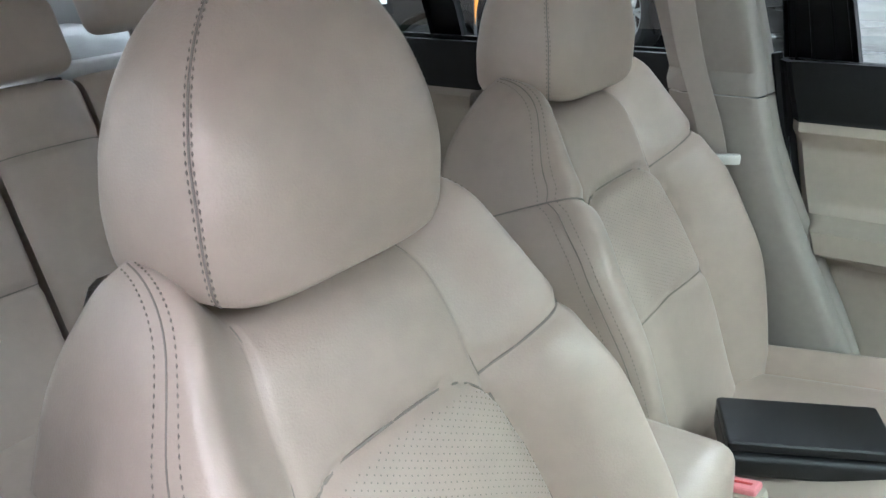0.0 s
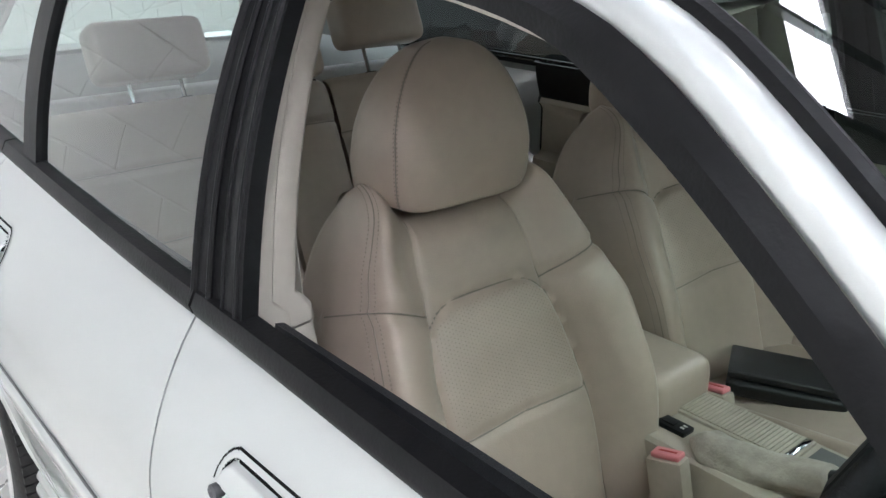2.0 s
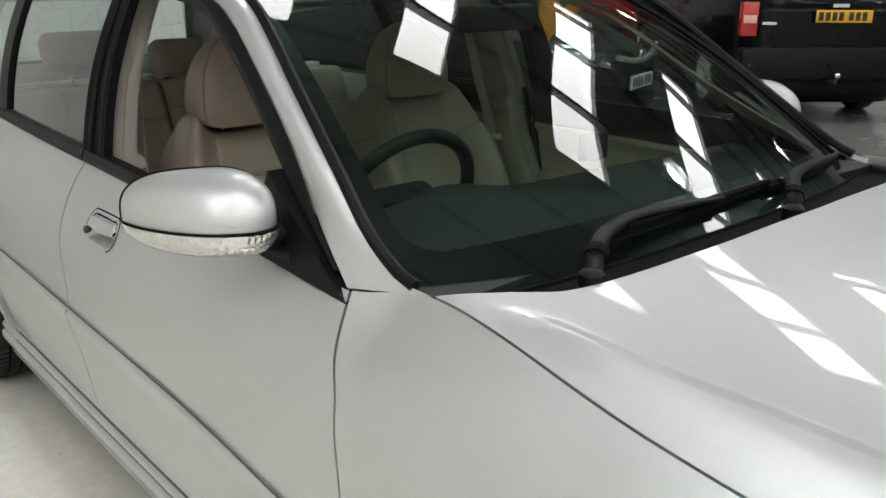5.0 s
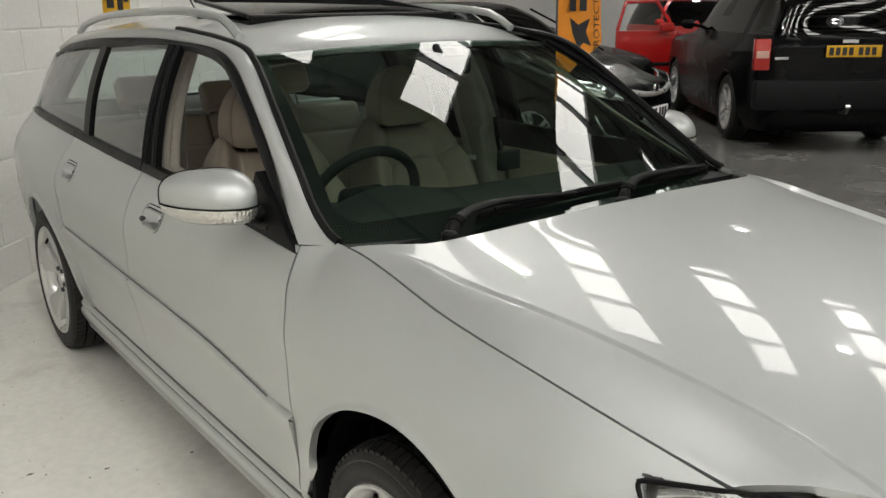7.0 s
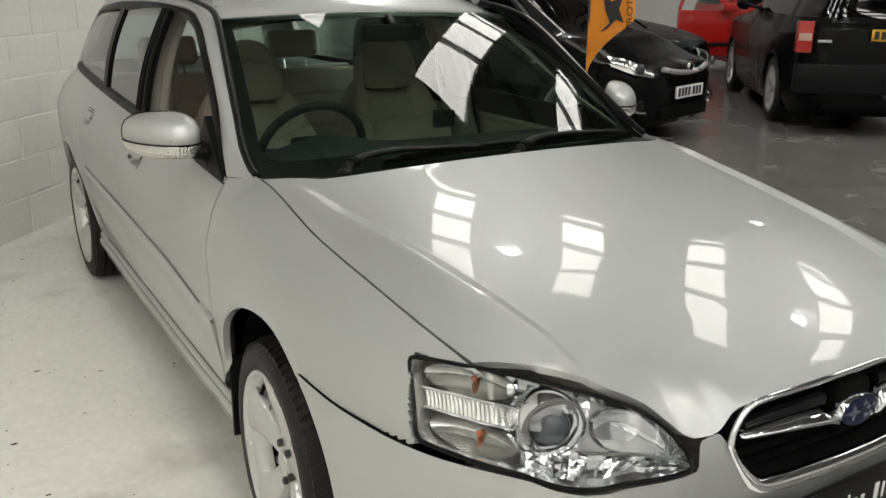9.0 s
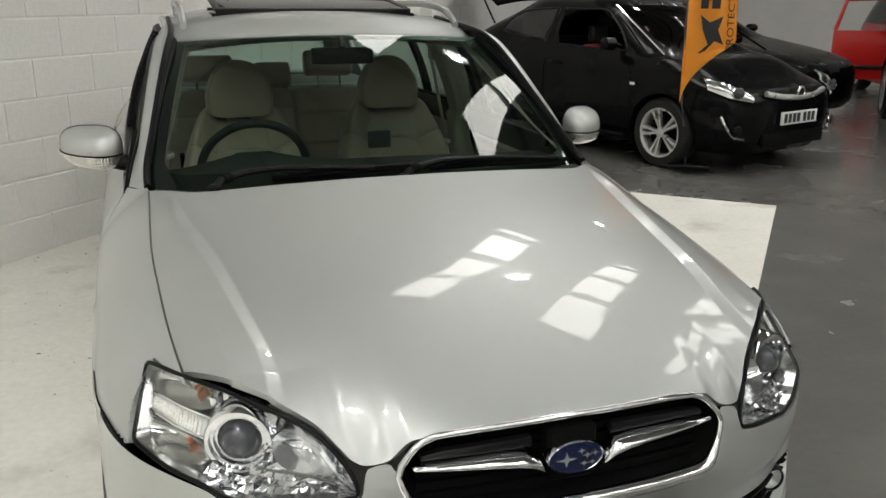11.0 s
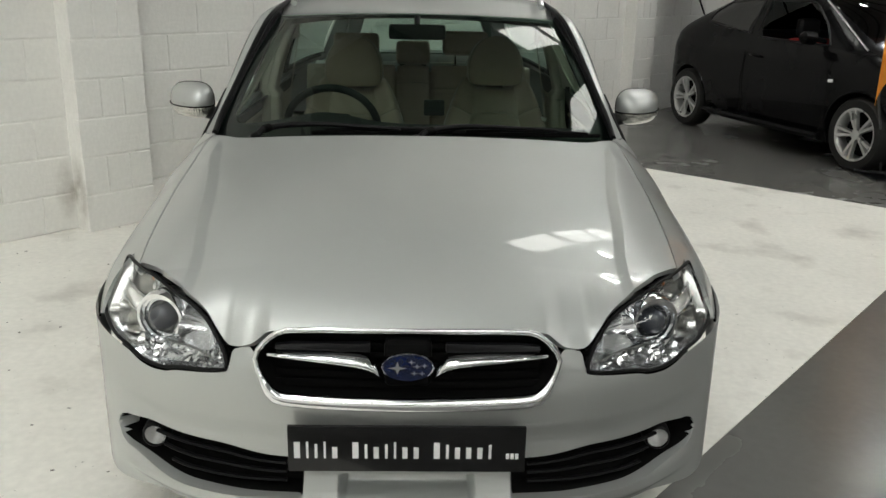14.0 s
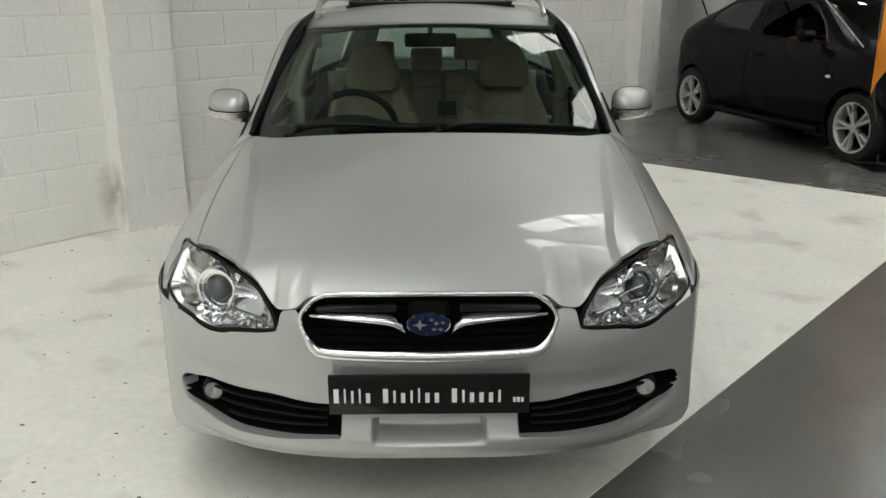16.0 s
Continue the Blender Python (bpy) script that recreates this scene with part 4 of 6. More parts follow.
# headlamps
TO_FRONT = Matrix(((0, 1, 0, 0), (-1, 0, 0, 0), (0, 0, 1, 0), (0, 0, 0, 1)))
for mir in (False, True):
    s = -1 if mir else 1
    top = path3([(0.733, -0.491, 0.780), (0.698, -0.560, 0.788), (0.655, -0.628, 0.791), (0.60, -0.685, 0.785), (0.551, -0.738, 0.774), (0.50, -0.786, 0.762), (0.455, -0.831, 0.743), (0.424, -0.867, 0.714), (0.404, -0.888, 0.682), (0.396, -0.900, 0.657)], 70)
    bot = path3([(0.770, -0.588, 0.661), (0.735, -0.658, 0.656), (0.70, -0.717, 0.653), (0.655, -0.764, 0.645), (0.625, -0.792, 0.633), (0.587, -0.820, 0.627), (0.55, -0.846, 0.630), (0.525, -0.860, 0.638), (0.486, -0.878, 0.643), (0.44, -0.896, 0.647), (0.398, -0.906, 0.652)], 70)
    OUT_X, OUT_N = [0.39, 0.55, 0.68, 0.80], ([0.15, 0.5, 0.8, 0.97], [0.95, 0.80, 0.55, 0.2])

    def in_lamp(u, v, d=0.0):
        """A point of the lamp: u from the outer edge inwards, v upwards, d metres behind the lens's edge plane."""
        u, v = np.broadcast_arrays(np.asarray(u, float), np.asarray(v, float))
        k = np.linspace(0, 1, 70)
        q = np.stack([np.interp(u, k, bot[:, a]) * (1 - v) + np.interp(u, k, top[:, a]) * v for a in range(3)], -1)
        n = np.stack([np.interp(q[..., 0], OUT_X, OUT_N[0]), -np.interp(q[..., 0], OUT_X, OUT_N[1]), 0.25 + 0 * q[..., 0]], -1)
        return (q - n * np.asarray(d, float)[..., None]) * [s, 1, 1]

    def cup(name, uc, vc, ru, rv, d0, d1, mat, n=40):
        t = np.linspace(0, 2 * np.pi, n, endpoint=False)
        rings = [in_lamp(uc + ru * k * np.cos(t), vc + rv * k * np.sin(t), np.full(n, d1 + (d0 - d1) * k ** 2.2)) for k in (0.02, 0.2, 0.4, 0.6, 0.75, 0.88, 1.0, 1.05)]
        rings[-1] = in_lamp(uc + ru * 1.06 * np.cos(t), vc + rv * 1.06 * np.sin(t), np.full(n, d0 + 0.006))
        return loft(name, rings, mat, lamp, caps=False, sharp=60)
    uu, vv = np.meshgrid(np.linspace(0, 1, 80), np.linspace(0, 1, 30), indexing="ij")
    rim_u, rim_v = np.minimum(uu, 1 - uu), np.minimum(vv, 1 - vv)
    dep = 0.004 + 0.066 * np.minimum(1, rim_u / 0.06) ** 0.6 * np.minimum(1, rim_v / 0.13) ** 0.6
    lamp = sheet("headlamp", in_lamp(uu, vv, dep), [REFLECT, DARK_CHROME], car, "clear headlamp with chrome reflectors and black gasket", flip=not mir, sharp=40, which=(uu[:-1, :-1] < 0.075).astype(int))
    sheet("lamp_lens", in_lamp(uu, vv, -0.008 * np.sin(np.pi * vv)), LENS, lamp, flip=not mir)
    loop = np.concatenate([top, bot[::-1]])
    gl_ = np.concatenate([[0], np.cumsum(np.linalg.norm(np.diff(np.vstack([loop, loop[:1]]), axis=0), axis=1))])
    ga = np.linspace(0, gl_[-1], 220, endpoint=False)
    loop = np.stack([np.interp(ga, gl_, np.append(loop[:, a], loop[0, a])) for a in range(3)], 1)
    for _ in range(6):
        loop = (np.roll(loop, 1, 0) + 2 * loop + np.roll(loop, -1, 0)) / 4
    tube("lamp_gasket", loop * [s, 1, 1], 0.0044, TRIM, lamp, n=8, up=(s, -0.6, 0), closed=True)
    # outer third: two deep indicator bowls with a fluted clear band between them
    for vc in (0.80, 0.20):
        cup("indicator_bowl", 0.20, vc, 0.17, 0.17, 0.022, 0.066, DARK_CHROME)
        bc = in_lamp(0.20, vc, 0.057)
        bm = bmesh.new()
        bmesh.ops.create_uvsphere(bm, u_segments=14, v_segments=8, radius=0.0065)
        bmesh.ops.transform(bm, matrix=Matrix.Translation(Vector(bc)), verts=bm.verts)
        part("indicator_bulb", bm, AMBER, lamp, "amber bulb deep in its bowl")
    ub, vb = np.meshgrid(np.linspace(0.025, 0.385, 240), np.linspace(0.405, 0.615, 9), indexing="ij")
    sheet("ribbed_band", in_lamp(ub, vb, 0.020 + 0.012 * sm(ub, 0.3, 0.385) + 0.0035 * np.abs(np.sin(ub * 190)) * np.sin(np.pi * (vb - 0.40) / 0.22) ** 0.5), CLEAR_RIB, lamp, "fluted clear band", flip=not mir, thick=0.004, sharp=30)
    for v0 in (0.395, 0.625):
        tube("chrome_line", in_lamp(np.linspace(0.02, 0.40, 20), np.full(20, v0), np.full(20, 0.019)), 0.0026, CHROME, lamp, n=6)
    # middle: dipped-beam projector in stepped rings
    pm = pose(s * 0.583, -0.742, 0.706, 0, 0, 18 * s) @ TO_FRONT
    lathe("projector_bowl", [(0.034, -0.022), (0.038, -0.020), (0.041, -0.010), (0.046, -0.010), (0.047, -0.002), (0.053, -0.002), (0.054, 0.006), (0.061, 0.006), (0.064, 0.000), (0.067, -0.020), (0.068, -0.045)], CHROME, lamp, "stepped chrome projector ring", n=48, m=pm)
    lathe("projector", [(0.035, -0.022), (0.034, 0.000), (0.029, 0.012), (0.020, 0.020), (0.009, 0.0245), (0.0005, 0.0255)], PROJECTOR, lamp, "dark glass projector lens", n=40, m=pm)
    # inner third: main-beam bowl above a faceted chrome strip
    cup("main_beam_bowl", 0.755, 0.66, 0.125, 0.27, 0.012, 0.060, REFLECT)
    tube("lamp_divider", in_lamp(np.linspace(0.60, 0.90, 20), np.linspace(0.36, 0.40, 20), np.full(20, 0.010)), 0.0028, DASH_GREY, lamp, n=6)
    rf = random.Random(21)
    fv, ff = [], []
    for u0, u1, v0, v1, nu_, nv_ in ((0.56, 0.95, 0.08, 0.34, 13, 3), (0.89, 0.97, 0.42, 0.86, 3, 5), (0.34, 0.62, 0.72, 0.93, 8, 2), (0.38, 0.58, 0.05, 0.20, 8, 2)):
        for a in range(nu_):
            for b in range(nv_):
                k0 = len(fv)
                for da, db in ((0, 0), (1, 0), (1, 1), (0, 1)):
                    fv.append(in_lamp(u0 + (u1 - u0) * (a + da) / nu_, v0 + (v1 - v0) * (b + db) / nv_, 0.024 + rf.uniform(-0.007, 0.009)))
                ff.append((k0, k0 + 1, k0 + 2, k0 + 3) if mir else (k0 + 3, k0 + 2, k0 + 1, k0))
    tagged(mesh_object("facet", fv, ff, REFLECT, lamp, smooth=False), kind="stuff")

# wheels
def wheel(x, y, s, steer=0):
    m = pose(x, y, 0.314, 0, 0, steer) @ Matrix.Diagonal((s, 1, 1, 1))
    tyre = lathe("wheel", [(0.222, -0.105), (0.26, -0.11), (0.295, -0.104), (0.309, -0.085), (0.314, -0.05), (0.315, 0.0), (0.314, 0.05), (0.309, 0.085), (0.297, 0.104), (0.288, 0.108), (0.284, 0.1065), (0.276, 0.111), (0.262, 0.112), (0.252, 0.1095), (0.246, 0.111), (0.238, 0.106), (0.230, 0.096)], TYRE, car, "black tyre on silver five-spoke alloy wheel", n=72, m=m)
    for h in (-0.06, -0.02, 0.02, 0.06):
        lathe("tread_groove", [(0.3135, h - 0.004), (0.3165, h - 0.004), (0.3165, h + 0.004), (0.3135, h + 0.004)], DARK, tyre, n=48, m=m)
    tv, tf = [], []
    Mw = np.array(m)
    for k in range(76):
        for row, (h0, h1, sk) in enumerate(((-0.100, -0.064, 0.02), (-0.056, -0.024, 0.05), (-0.016, 0.016, 0.0), (0.024, 0.056, -0.05), (0.064, 0.100, -0.02))):
            t0 = 2 * math.pi * (k + 0.5 * (row % 2)) / 76
            n0 = len(tv)
            for r_ in (0.311, 0.3178):
                for hh, tt in ((h0, t0 + sk), (h1, t0 - sk), (h1, t0 - sk + 0.058), (h0, t0 + sk + 0.058)):
                    rr = r_ - 0.010 * (max(abs(hh) - 0.075, 0) / 0.025) ** 2
                    tv.append(Mw[:3, :3] @ np.array((hh, rr * math.cos(tt), rr * math.sin(tt))) + Mw[:3, 3])
            tf += [(n0 + 4, n0 + 5, n0 + 6, n0 + 7)] + [(n0 + j, n0 + (j + 1) % 4, n0 + 4 + (j + 1) % 4, n0 + 4 + j) for j in range(4)]
    tagged(mesh_object("tread", tv, tf, TYRE, tyre, smooth=False), kind="stuff")
    rim = lathe("rim", [(0.206, -0.09), (0.203, 0.050), (0.212, 0.078), (0.224, 0.098), (0.231, 0.101), (0.239, 0.106), (0.236, 0.110), (0.228, 0.108), (0.220, 0.094)], ALLOY, tyre, n=64, m=m)
    M = np.array(m)
    for k in range(5):
        t = 2 * math.pi * k / 5 + 0.3
        rings = []
        for r, hw, h, th in ((0.03, 0.026, 0.066, 0.03), (0.06, 0.031, 0.070, 0.03), (0.09, 0.034, 0.076, 0.03), (0.125, 0.041, 0.084, 0.03), (0.160, 0.054, 0.092, 0.03), (0.19, 0.070, 0.097, 0.03), (0.212, 0.086, 0.099, 0.03), (0.224, 0.098, 0.100, 0.03)):
            q = [(-hw, h - th), (-hw, h - 0.010), (-hw * 0.86, h - 0.002), (-hw * 0.5, h + 0.001), (0, h + 0.002), (hw * 0.5, h + 0.001), (hw * 0.86, h - 0.002), (hw, h - 0.010), (hw, h - th)]
            ring = []
            for w_, hh in q:
                yy_, zz_ = r * math.cos(t) - w_ * math.sin(t), r * math.sin(t) + w_ * math.cos(t)
                ring.append(M[:3, :3] @ np.array((hh, yy_, zz_)) + M[:3, 3])
            rings.append(ring)
        loft("spoke", rings, ALLOY, tyre)
    hub = lathe("hub", [(0.066, 0.040), (0.062, 0.068), (0.034, 0.070), (0.031, 0.080), (0.022, 0.084), (0.001, 0.085)], ALLOY, tyre, n=32, m=m)
    for k in range(5):
        t = 2 * math.pi * (k + 0.5) / 5 + 0.3
        c = M[:3, :3] @ np.array((0.068, 0.050 * math.cos(t), 0.050 * math.sin(t))) + M[:3, 3]
        lathe("wheel_nut", [(0.010, -0.004), (0.010, 0.012), (0.004, 0.014)], STEEL, tyre, n=6, m=pose(*c, 0, 0, steer) @ Matrix.Diagonal((s, 1, 1, 1)))
    va = 0.3 + math.pi / 5
    tube("valve", [M[:3, :3] @ np.array((h, r * math.cos(va), r * math.sin(va))) + M[:3, 3] for r, h in ((0.208, 0.070), (0.196, 0.082), (0.178, 0.094))], 0.0055, TRIM, tyre, "black tyre valve", n=8)
    lathe("rim_barrel", [(0.198, -0.09), (0.196, 0.050)], DARK, tyre, "dark inner barrel of the rim", n=48, m=m)
    lathe("brake_disc", [(0.03, 0.0), (0.145, 0.0), (0.145, -0.02), (0.03, -0.02)], STEEL, tyre, n=36, m=m)
    lathe("brake_shield", [(0.01, -0.03), (0.198, -0.03)], DARK, tyre, n=36, m=m)


for s in (-1, 1):
    wheel(s * 0.738, -0.005, s, -3)
    wheel(s * 0.735, 2.67, s)

# wipers resting on the glass: spindle, tapered arm and blade
def on_glass(u, v, lift):
    u, v = np.asarray(u, float), np.asarray(v, float)
    a = np.abs(u)
    b = 0.6 * a ** 2 + 0.4 * a ** 4
    x = u * (0.712 - 0.140 * v)
    y = (0.318 + 0.1236 * b) * (1 - v) + (1.0 + 0.0715 * b) * v
    z = (0.966 - 0.0285 * a ** 2) * (1 - v) + (1.346 - 0.0193 * a ** 2) * v
    return np.stack([x, y - 0.48 * lift, z + 0.88 * lift], -1)


for bend, blade in (
        (((-0.530, 0.218, 0.966), (-0.505, 0.234, 0.991), (-0.41, 0.285, 1.000), (-0.30, 0.311, 0.998), (-0.17, 0.312, 0.991), (-0.05, 0.304, 0.985)), (-0.50, 0.26)),
        (((0.010, 0.198, 0.968), (0.040, 0.214, 0.992), (0.15, 0.272, 1.002), (0.25, 0.303, 0.998), (0.38, 0.335, 0.988), (0.50, 0.354, 0.979)), (0.18, 0.93))):
    rail = path3(bend, 40)
    k = np.linspace(0, 1, len(rail))
    arm = tube("wiper", rail, 0.0150 - 0.0070 * k, TRIM, car, "black wiper arm", n=12, squash=0.72)
    k = np.linspace(0, 1, 24)
    ub = blade[0] + (blade[1] - blade[0]) * k
    tube("wiper_blade", on_glass(ub, -0.006 + 0.012 * k, 0.010 + 0 * k), 0.0075, DARK, arm, n=8)
    tube("blade_frame", on_glass(ub[2:-2], -0.003 + 0.012 * k[2:-2], 0.019 + 0.006 * np.sin(np.pi * k[2:-2])), 0.0055, TRIM, arm, n=6)
    tube("arm_collar", rail[3:6], 0.0178, DARK, arm, n=12, squash=0.78)
    lathe("spindle_cap", [(0.019, -0.02), (0.019, 0.008), (0.012, 0.014), (0.0005, 0.015)], TRIM, arm, n=18, m=pose(*(rail[0] + [0, 0, 0.002]), 0, -90, 0))

# tail: tailgate, rear glass, bumper
u, v = np.meshgrid(np.linspace(-1, 1, 31), np.linspace(0, 1, 20), indexing="ij")
zt = 0.45 + (0.965 - 0.45) * v
sheet("tailgate", np.stack([u * (0.70 - 0.10 * v ** 2), 3.74 - 0.05 * v - 0.05 * u ** 2, zt], -1), PAINT, car, thick=0.03, flip=True)
zt = 0.965 + (1.30 - 0.965) * v
rg_ = np.stack([u * (0.60 - 0.15 * v), 3.68 - 0.27 * v ** 1.2 - 0.04 * u ** 2, zt], -1)
edge = (np.abs(u) > 0.86) | (v > 0.86) | (v < 0.1)
sheet("tailgate_frame", rg_, PAINT, car, thick=0.03, keep=edge[:-1, :-1], flip=True)
g = sheet("rear_window", rg_ + [0, -0.004, 0], GLASS_SIDE, car, flip=True)
u, v = np.meshgrid(np.linspace(-1, 1, 41), np.linspace(0, 1, 12), indexing="ij")
sheet("rear_bumper", np.stack([u * 0.715, 3.78 - 0.18 * np.abs(u) ** 4, 0.25 + 0.35 * v], -1), PAINT, car, thick=0.03, flip=True)
block("floor_pan", (-0.74, 0.40, 0.20), (0.74, 3.1, 0.26), DARK, car)
block("bulkhead", (-0.68, 0.32, 0.25), (0.68, 0.36, 0.90), DARK, car)
# sunroof glass, tilted open
m = pose(0.0, 1.86, 1.480, 7, 0, 0)
sg_ = block("sunroof_glass", (-0.385, -0.425, -0.003), (0.385, 0.005, 0.003), GLASS_DARK, car, "dark glass sunroof tilted open", bevel=0.002, m=m)
for lo, hi in (((-0.405, -0.445, -0.007), (0.405, -0.418, 0.006)), ((-0.405, -0.002, -0.007), (0.405, 0.025, 0.006)), ((-0.405, -0.418, -0.007), (-0.378, -0.002, 0.006)), ((0.378, -0.418, -0.007), (0.405, -0.002, 0.006))):
    block("sunroof_frame", lo, hi, GLOSS_TRIM, sg_, bevel=0.004, m=m)
for lo, hi in (((-0.40, 1.405, 1.335), (0.40, 1.42, 1.428)), ((-0.40, 1.86, 1.335), (0.40, 1.875, 1.428)), ((-0.415, 1.405, 1.335), (-0.40, 1.875, 1.415)), ((0.40, 1.405, 1.335), (0.415, 1.875, 1.415))):
    block("sunroof_opening", lo, hi, TRIM, car, "dark lip round the roof opening", bevel=0.003)
for sg in (-1, 1):
    tube("roof_rail", path3([(sg * 0.535, 1.22, 1.372), (sg * 0.535, 1.34, 1.425), (sg * 0.535, 1.7, 1.448), (sg * 0.52, 2.4, 1.436), (sg * 0.495, 2.95, 1.39), (sg * 0.485, 3.1, 1.35)], 30), 0.014, PAINT, car, n=8)

# ---------------------------------------------------------------- the cabin
def stitch_row(name, P, parent, mat, size=(0.0022, 0.0010), pitch=0.0062):
    """A row of single stitches along a polyline, as one mesh."""
    P = np.asarray(P)
    L = np.concatenate([[0], np.cumsum(np.linalg.norm(np.diff(P, axis=0), axis=1))])
    at = np.arange(pitch, L[-1], pitch)
    C = np.stack([np.interp(at, L, P[:, i]) for i in range(3)], 1)
    D = np.stack([np.interp(at + 0.001, L, P[:, i]) for i in range(3)], 1) - C
    D /= np.maximum(np.linalg.norm(D, axis=1)[:, None], 1e-9)
    E1 = np.cross(D, [0.3, 0.8, 0.5])
    E1 /= np.linalg.norm(E1, axis=1)[:, None]
    E2 = np.cross(D, E1)
    v, f = [], []
    for c, d, e, g in zip(C, D, E1, E2):
        k = len(v)
        v += [c - d * size[0], c + e * size[1], c + g * size[1], c - e * size[1], c - g * size[1], c + d * size[0]]
        f += [(k, k + 2, k + 1), (k, k + 3, k + 2), (k, k + 4, k + 3), (k, k + 1, k + 4), (k + 5, k + 1, k + 2), (k + 5, k + 2, k + 3), (k + 5, k + 3, k + 4), (k + 5, k + 4, k + 1)]
    return mesh_object(name, v, f, mat, parent)


def seat(name, xc, dy, label):
    cl, sl = math.cos(radians(27)), math.sin(radians(27))
    o = np.array([xc, 1.325 + dy, 0.53])
    up, fw, side = np.array([0, sl, cl]), np.array([0, -cl, sl]), np.array([1.0, 0, 0])
    TOPE = curve((0, 0.528), (0.30, 0.530), (0.42, 0.548), (0.54, 0.568), (0.68, 0.576), (0.80, 0.570), (0.90, 0.545), (0.96, 0.51), (1, 0.45))
    WD = curve((-0.08, 0.225), (0.0, 0.245), (0.15, 0.266), (0.27, 0.266), (0.36, 0.246), (0.44, 0.221), (0.50, 0.197), (0.58, 0.163))
    PUFF = curve((-0.08, 0.022), (0.05, 0.054), (0.18, 0.070), (0.30, 0.070), (0.36, 0.060), (0.42, 0.050), (0.50, 0.040), (0.58, 0.030))
    VAL = curve((-0.08, 0.39), (0.1, 0.405), (0.25, 0.378), (0.36, 0.343), (0.44, 0.345), (0.53, 0.36), (0.6, 0.36))

    def cap_line(a):
        return 0.374 - 0.005 * (a / 0.34) ** 2 - 0.034 * np.clip(a / 0.348, 0, 1) ** 6

    def wide(s):
        return np.sin(s * 1.42) / math.sin(1.42)

    def surf(s, h, lift=0.0):
        s, h = np.asarray(s, float), np.asarray(h, float)
        a = np.abs(s)
        v = VAL(h)
        u = np.clip((a - v) / (1 - v), 0, 1)
        soft = sm(h, 0.34, 0.44)
        rise = np.clip(u / 0.50, 0, 1)
        dome = PUFF(h) * ((1 - soft) * (1 - (1 - rise) ** 2.1) + soft * rise * rise * (3 - 2 * rise))
        q = np.clip((TOPE(a) - h) / 0.075, 0, 1)
        d = dome - 0.145 * np.clip((u - 0.50) / 0.50, 0, 1) ** 2.2 - 0.062 * (1 - q) ** 2.4
        low = h < cap_line(a)
        inner = np.clip(1 - (a / v) ** 6, 0, 1)
        d = d + np.where(low, 0.012 * inner * np.clip((cap_line(a) - h) / 0.02, 0, 1) ** 0.5, 0.006 * np.sin(np.clip((h - 0.375) / 0.155, 0, 1) * np.pi)) * (a < v)
        d = d - 0.007 * np.exp(-((h - cap_line(a)) / 0.0055) ** 2) * (a < v)
        d = d - 0.007 * np.exp(-((h - 0.178 + 0.02 * a) / 0.008) ** 2) * (a < v)
        joint = 0.362 + 0.045 * u
        d = d - 0.010 * np.exp(-((h - joint) / 0.010) ** 2) * np.clip(u / 0.05, 0, 1)
        d = d - (0.006 - 0.0045 * soft) * np.exp(-((a - v) / 0.016) ** 2) - 0.020 * sm(0.2 - h, 0, 0.25) + lift
        return o + (WD(h) * wide(s))[..., None] * side + h[..., None] * up + d[..., None] * fw - 0.018 * fw
    S = np.linspace(-1, 1, 141)
    rings = []
    for q in np.concatenate([np.linspace(0, 0.86, 84), np.linspace(0.87, 1, 22)]):
        h = -0.08 + q * (TOPE(np.abs(S)) + 0.08)
        fr = surf(S, h)
        k = S[::-5]
        hb = -0.08 + q * (TOPE(np.abs(k)) + 0.08)
        bk = o + (WD(hb) * wide(k) * 0.97)[:, None] * side + hb[:, None] * up - (0.168 - 0.012 * np.abs(k) ** 3 - 0.06 * sm(q, 0.75, 1))[:, None] * fw
        rings.append(np.concatenate([fr, bk]))
    back = loft(name, rings, LEATHER, car, label, sharp=85)
    # headrest: upright, broad and flat below, rounded above
    hu = 0.905 * up + 0.425 * fw
    hu /= np.linalg.norm(hu)
    hf = np.cross(hu, side)
    hf *= np.sign(hf @ fw)
    hb0 = o + 0.534 * up - 0.050 * fw + 0.002 * side + 0.009 * hu
    W = curve((0, 0.122), (0.025, 0.132), (0.10, 0.139), (0.25, 0.142), (0.42, 0.139), (0.6, 0.127), (0.76, 0.107), (0.88, 0.082), (0.96, 0.052), (1, 0.010))
    D = curve((0, 0.070), (0.025, 0.078), (0.10, 0.083), (0.25, 0.083), (0.42, 0.077), (0.6, 0.066), (0.76, 0.053), (0.88, 0.039), (0.96, 0.023), (1, 0.004))
    HH = 0.227

    def head_pt(a, k, grow=1.0):
        k = np.asarray(k, float)
        px = 0.965 * W(k) * grow * np.sign(np.cos(a)) * np.abs(np.cos(a)) ** 0.42
        sn = np.sin(a)
        pd = D(k) * grow * np.where(sn > 0, np.abs(sn) ** 0.42 * 0.92, -np.abs(sn) ** 0.8 * 1.05)
        lowf = -0.022 * np.maximum(sn, 0) * (1 - sm(k, 0, 0.3))
        px = px * (1 + 0.05 * (1 - sm(sn, -0.4, 0.6)))
        return hb0 + px[..., None] * side + (pd + 0.004 * sm(k, 0.0, 0.4))[..., None] * hf + (HH * k + lowf * 0.5)[..., None] * hu
    A = np.linspace(0, 2 * np.pi, 96, endpoint=False)
    ks = np.concatenate([np.linspace(0, 0.06, 6), np.linspace(0.08, 0.86, 34), np.linspace(0.88, 1, 14)])
    head = loft("headrest", [head_pt(A, np.full(96, k)) for k in ks], LEATHER, back, "beige leather headrest with double-stitched seams", sharp=85)
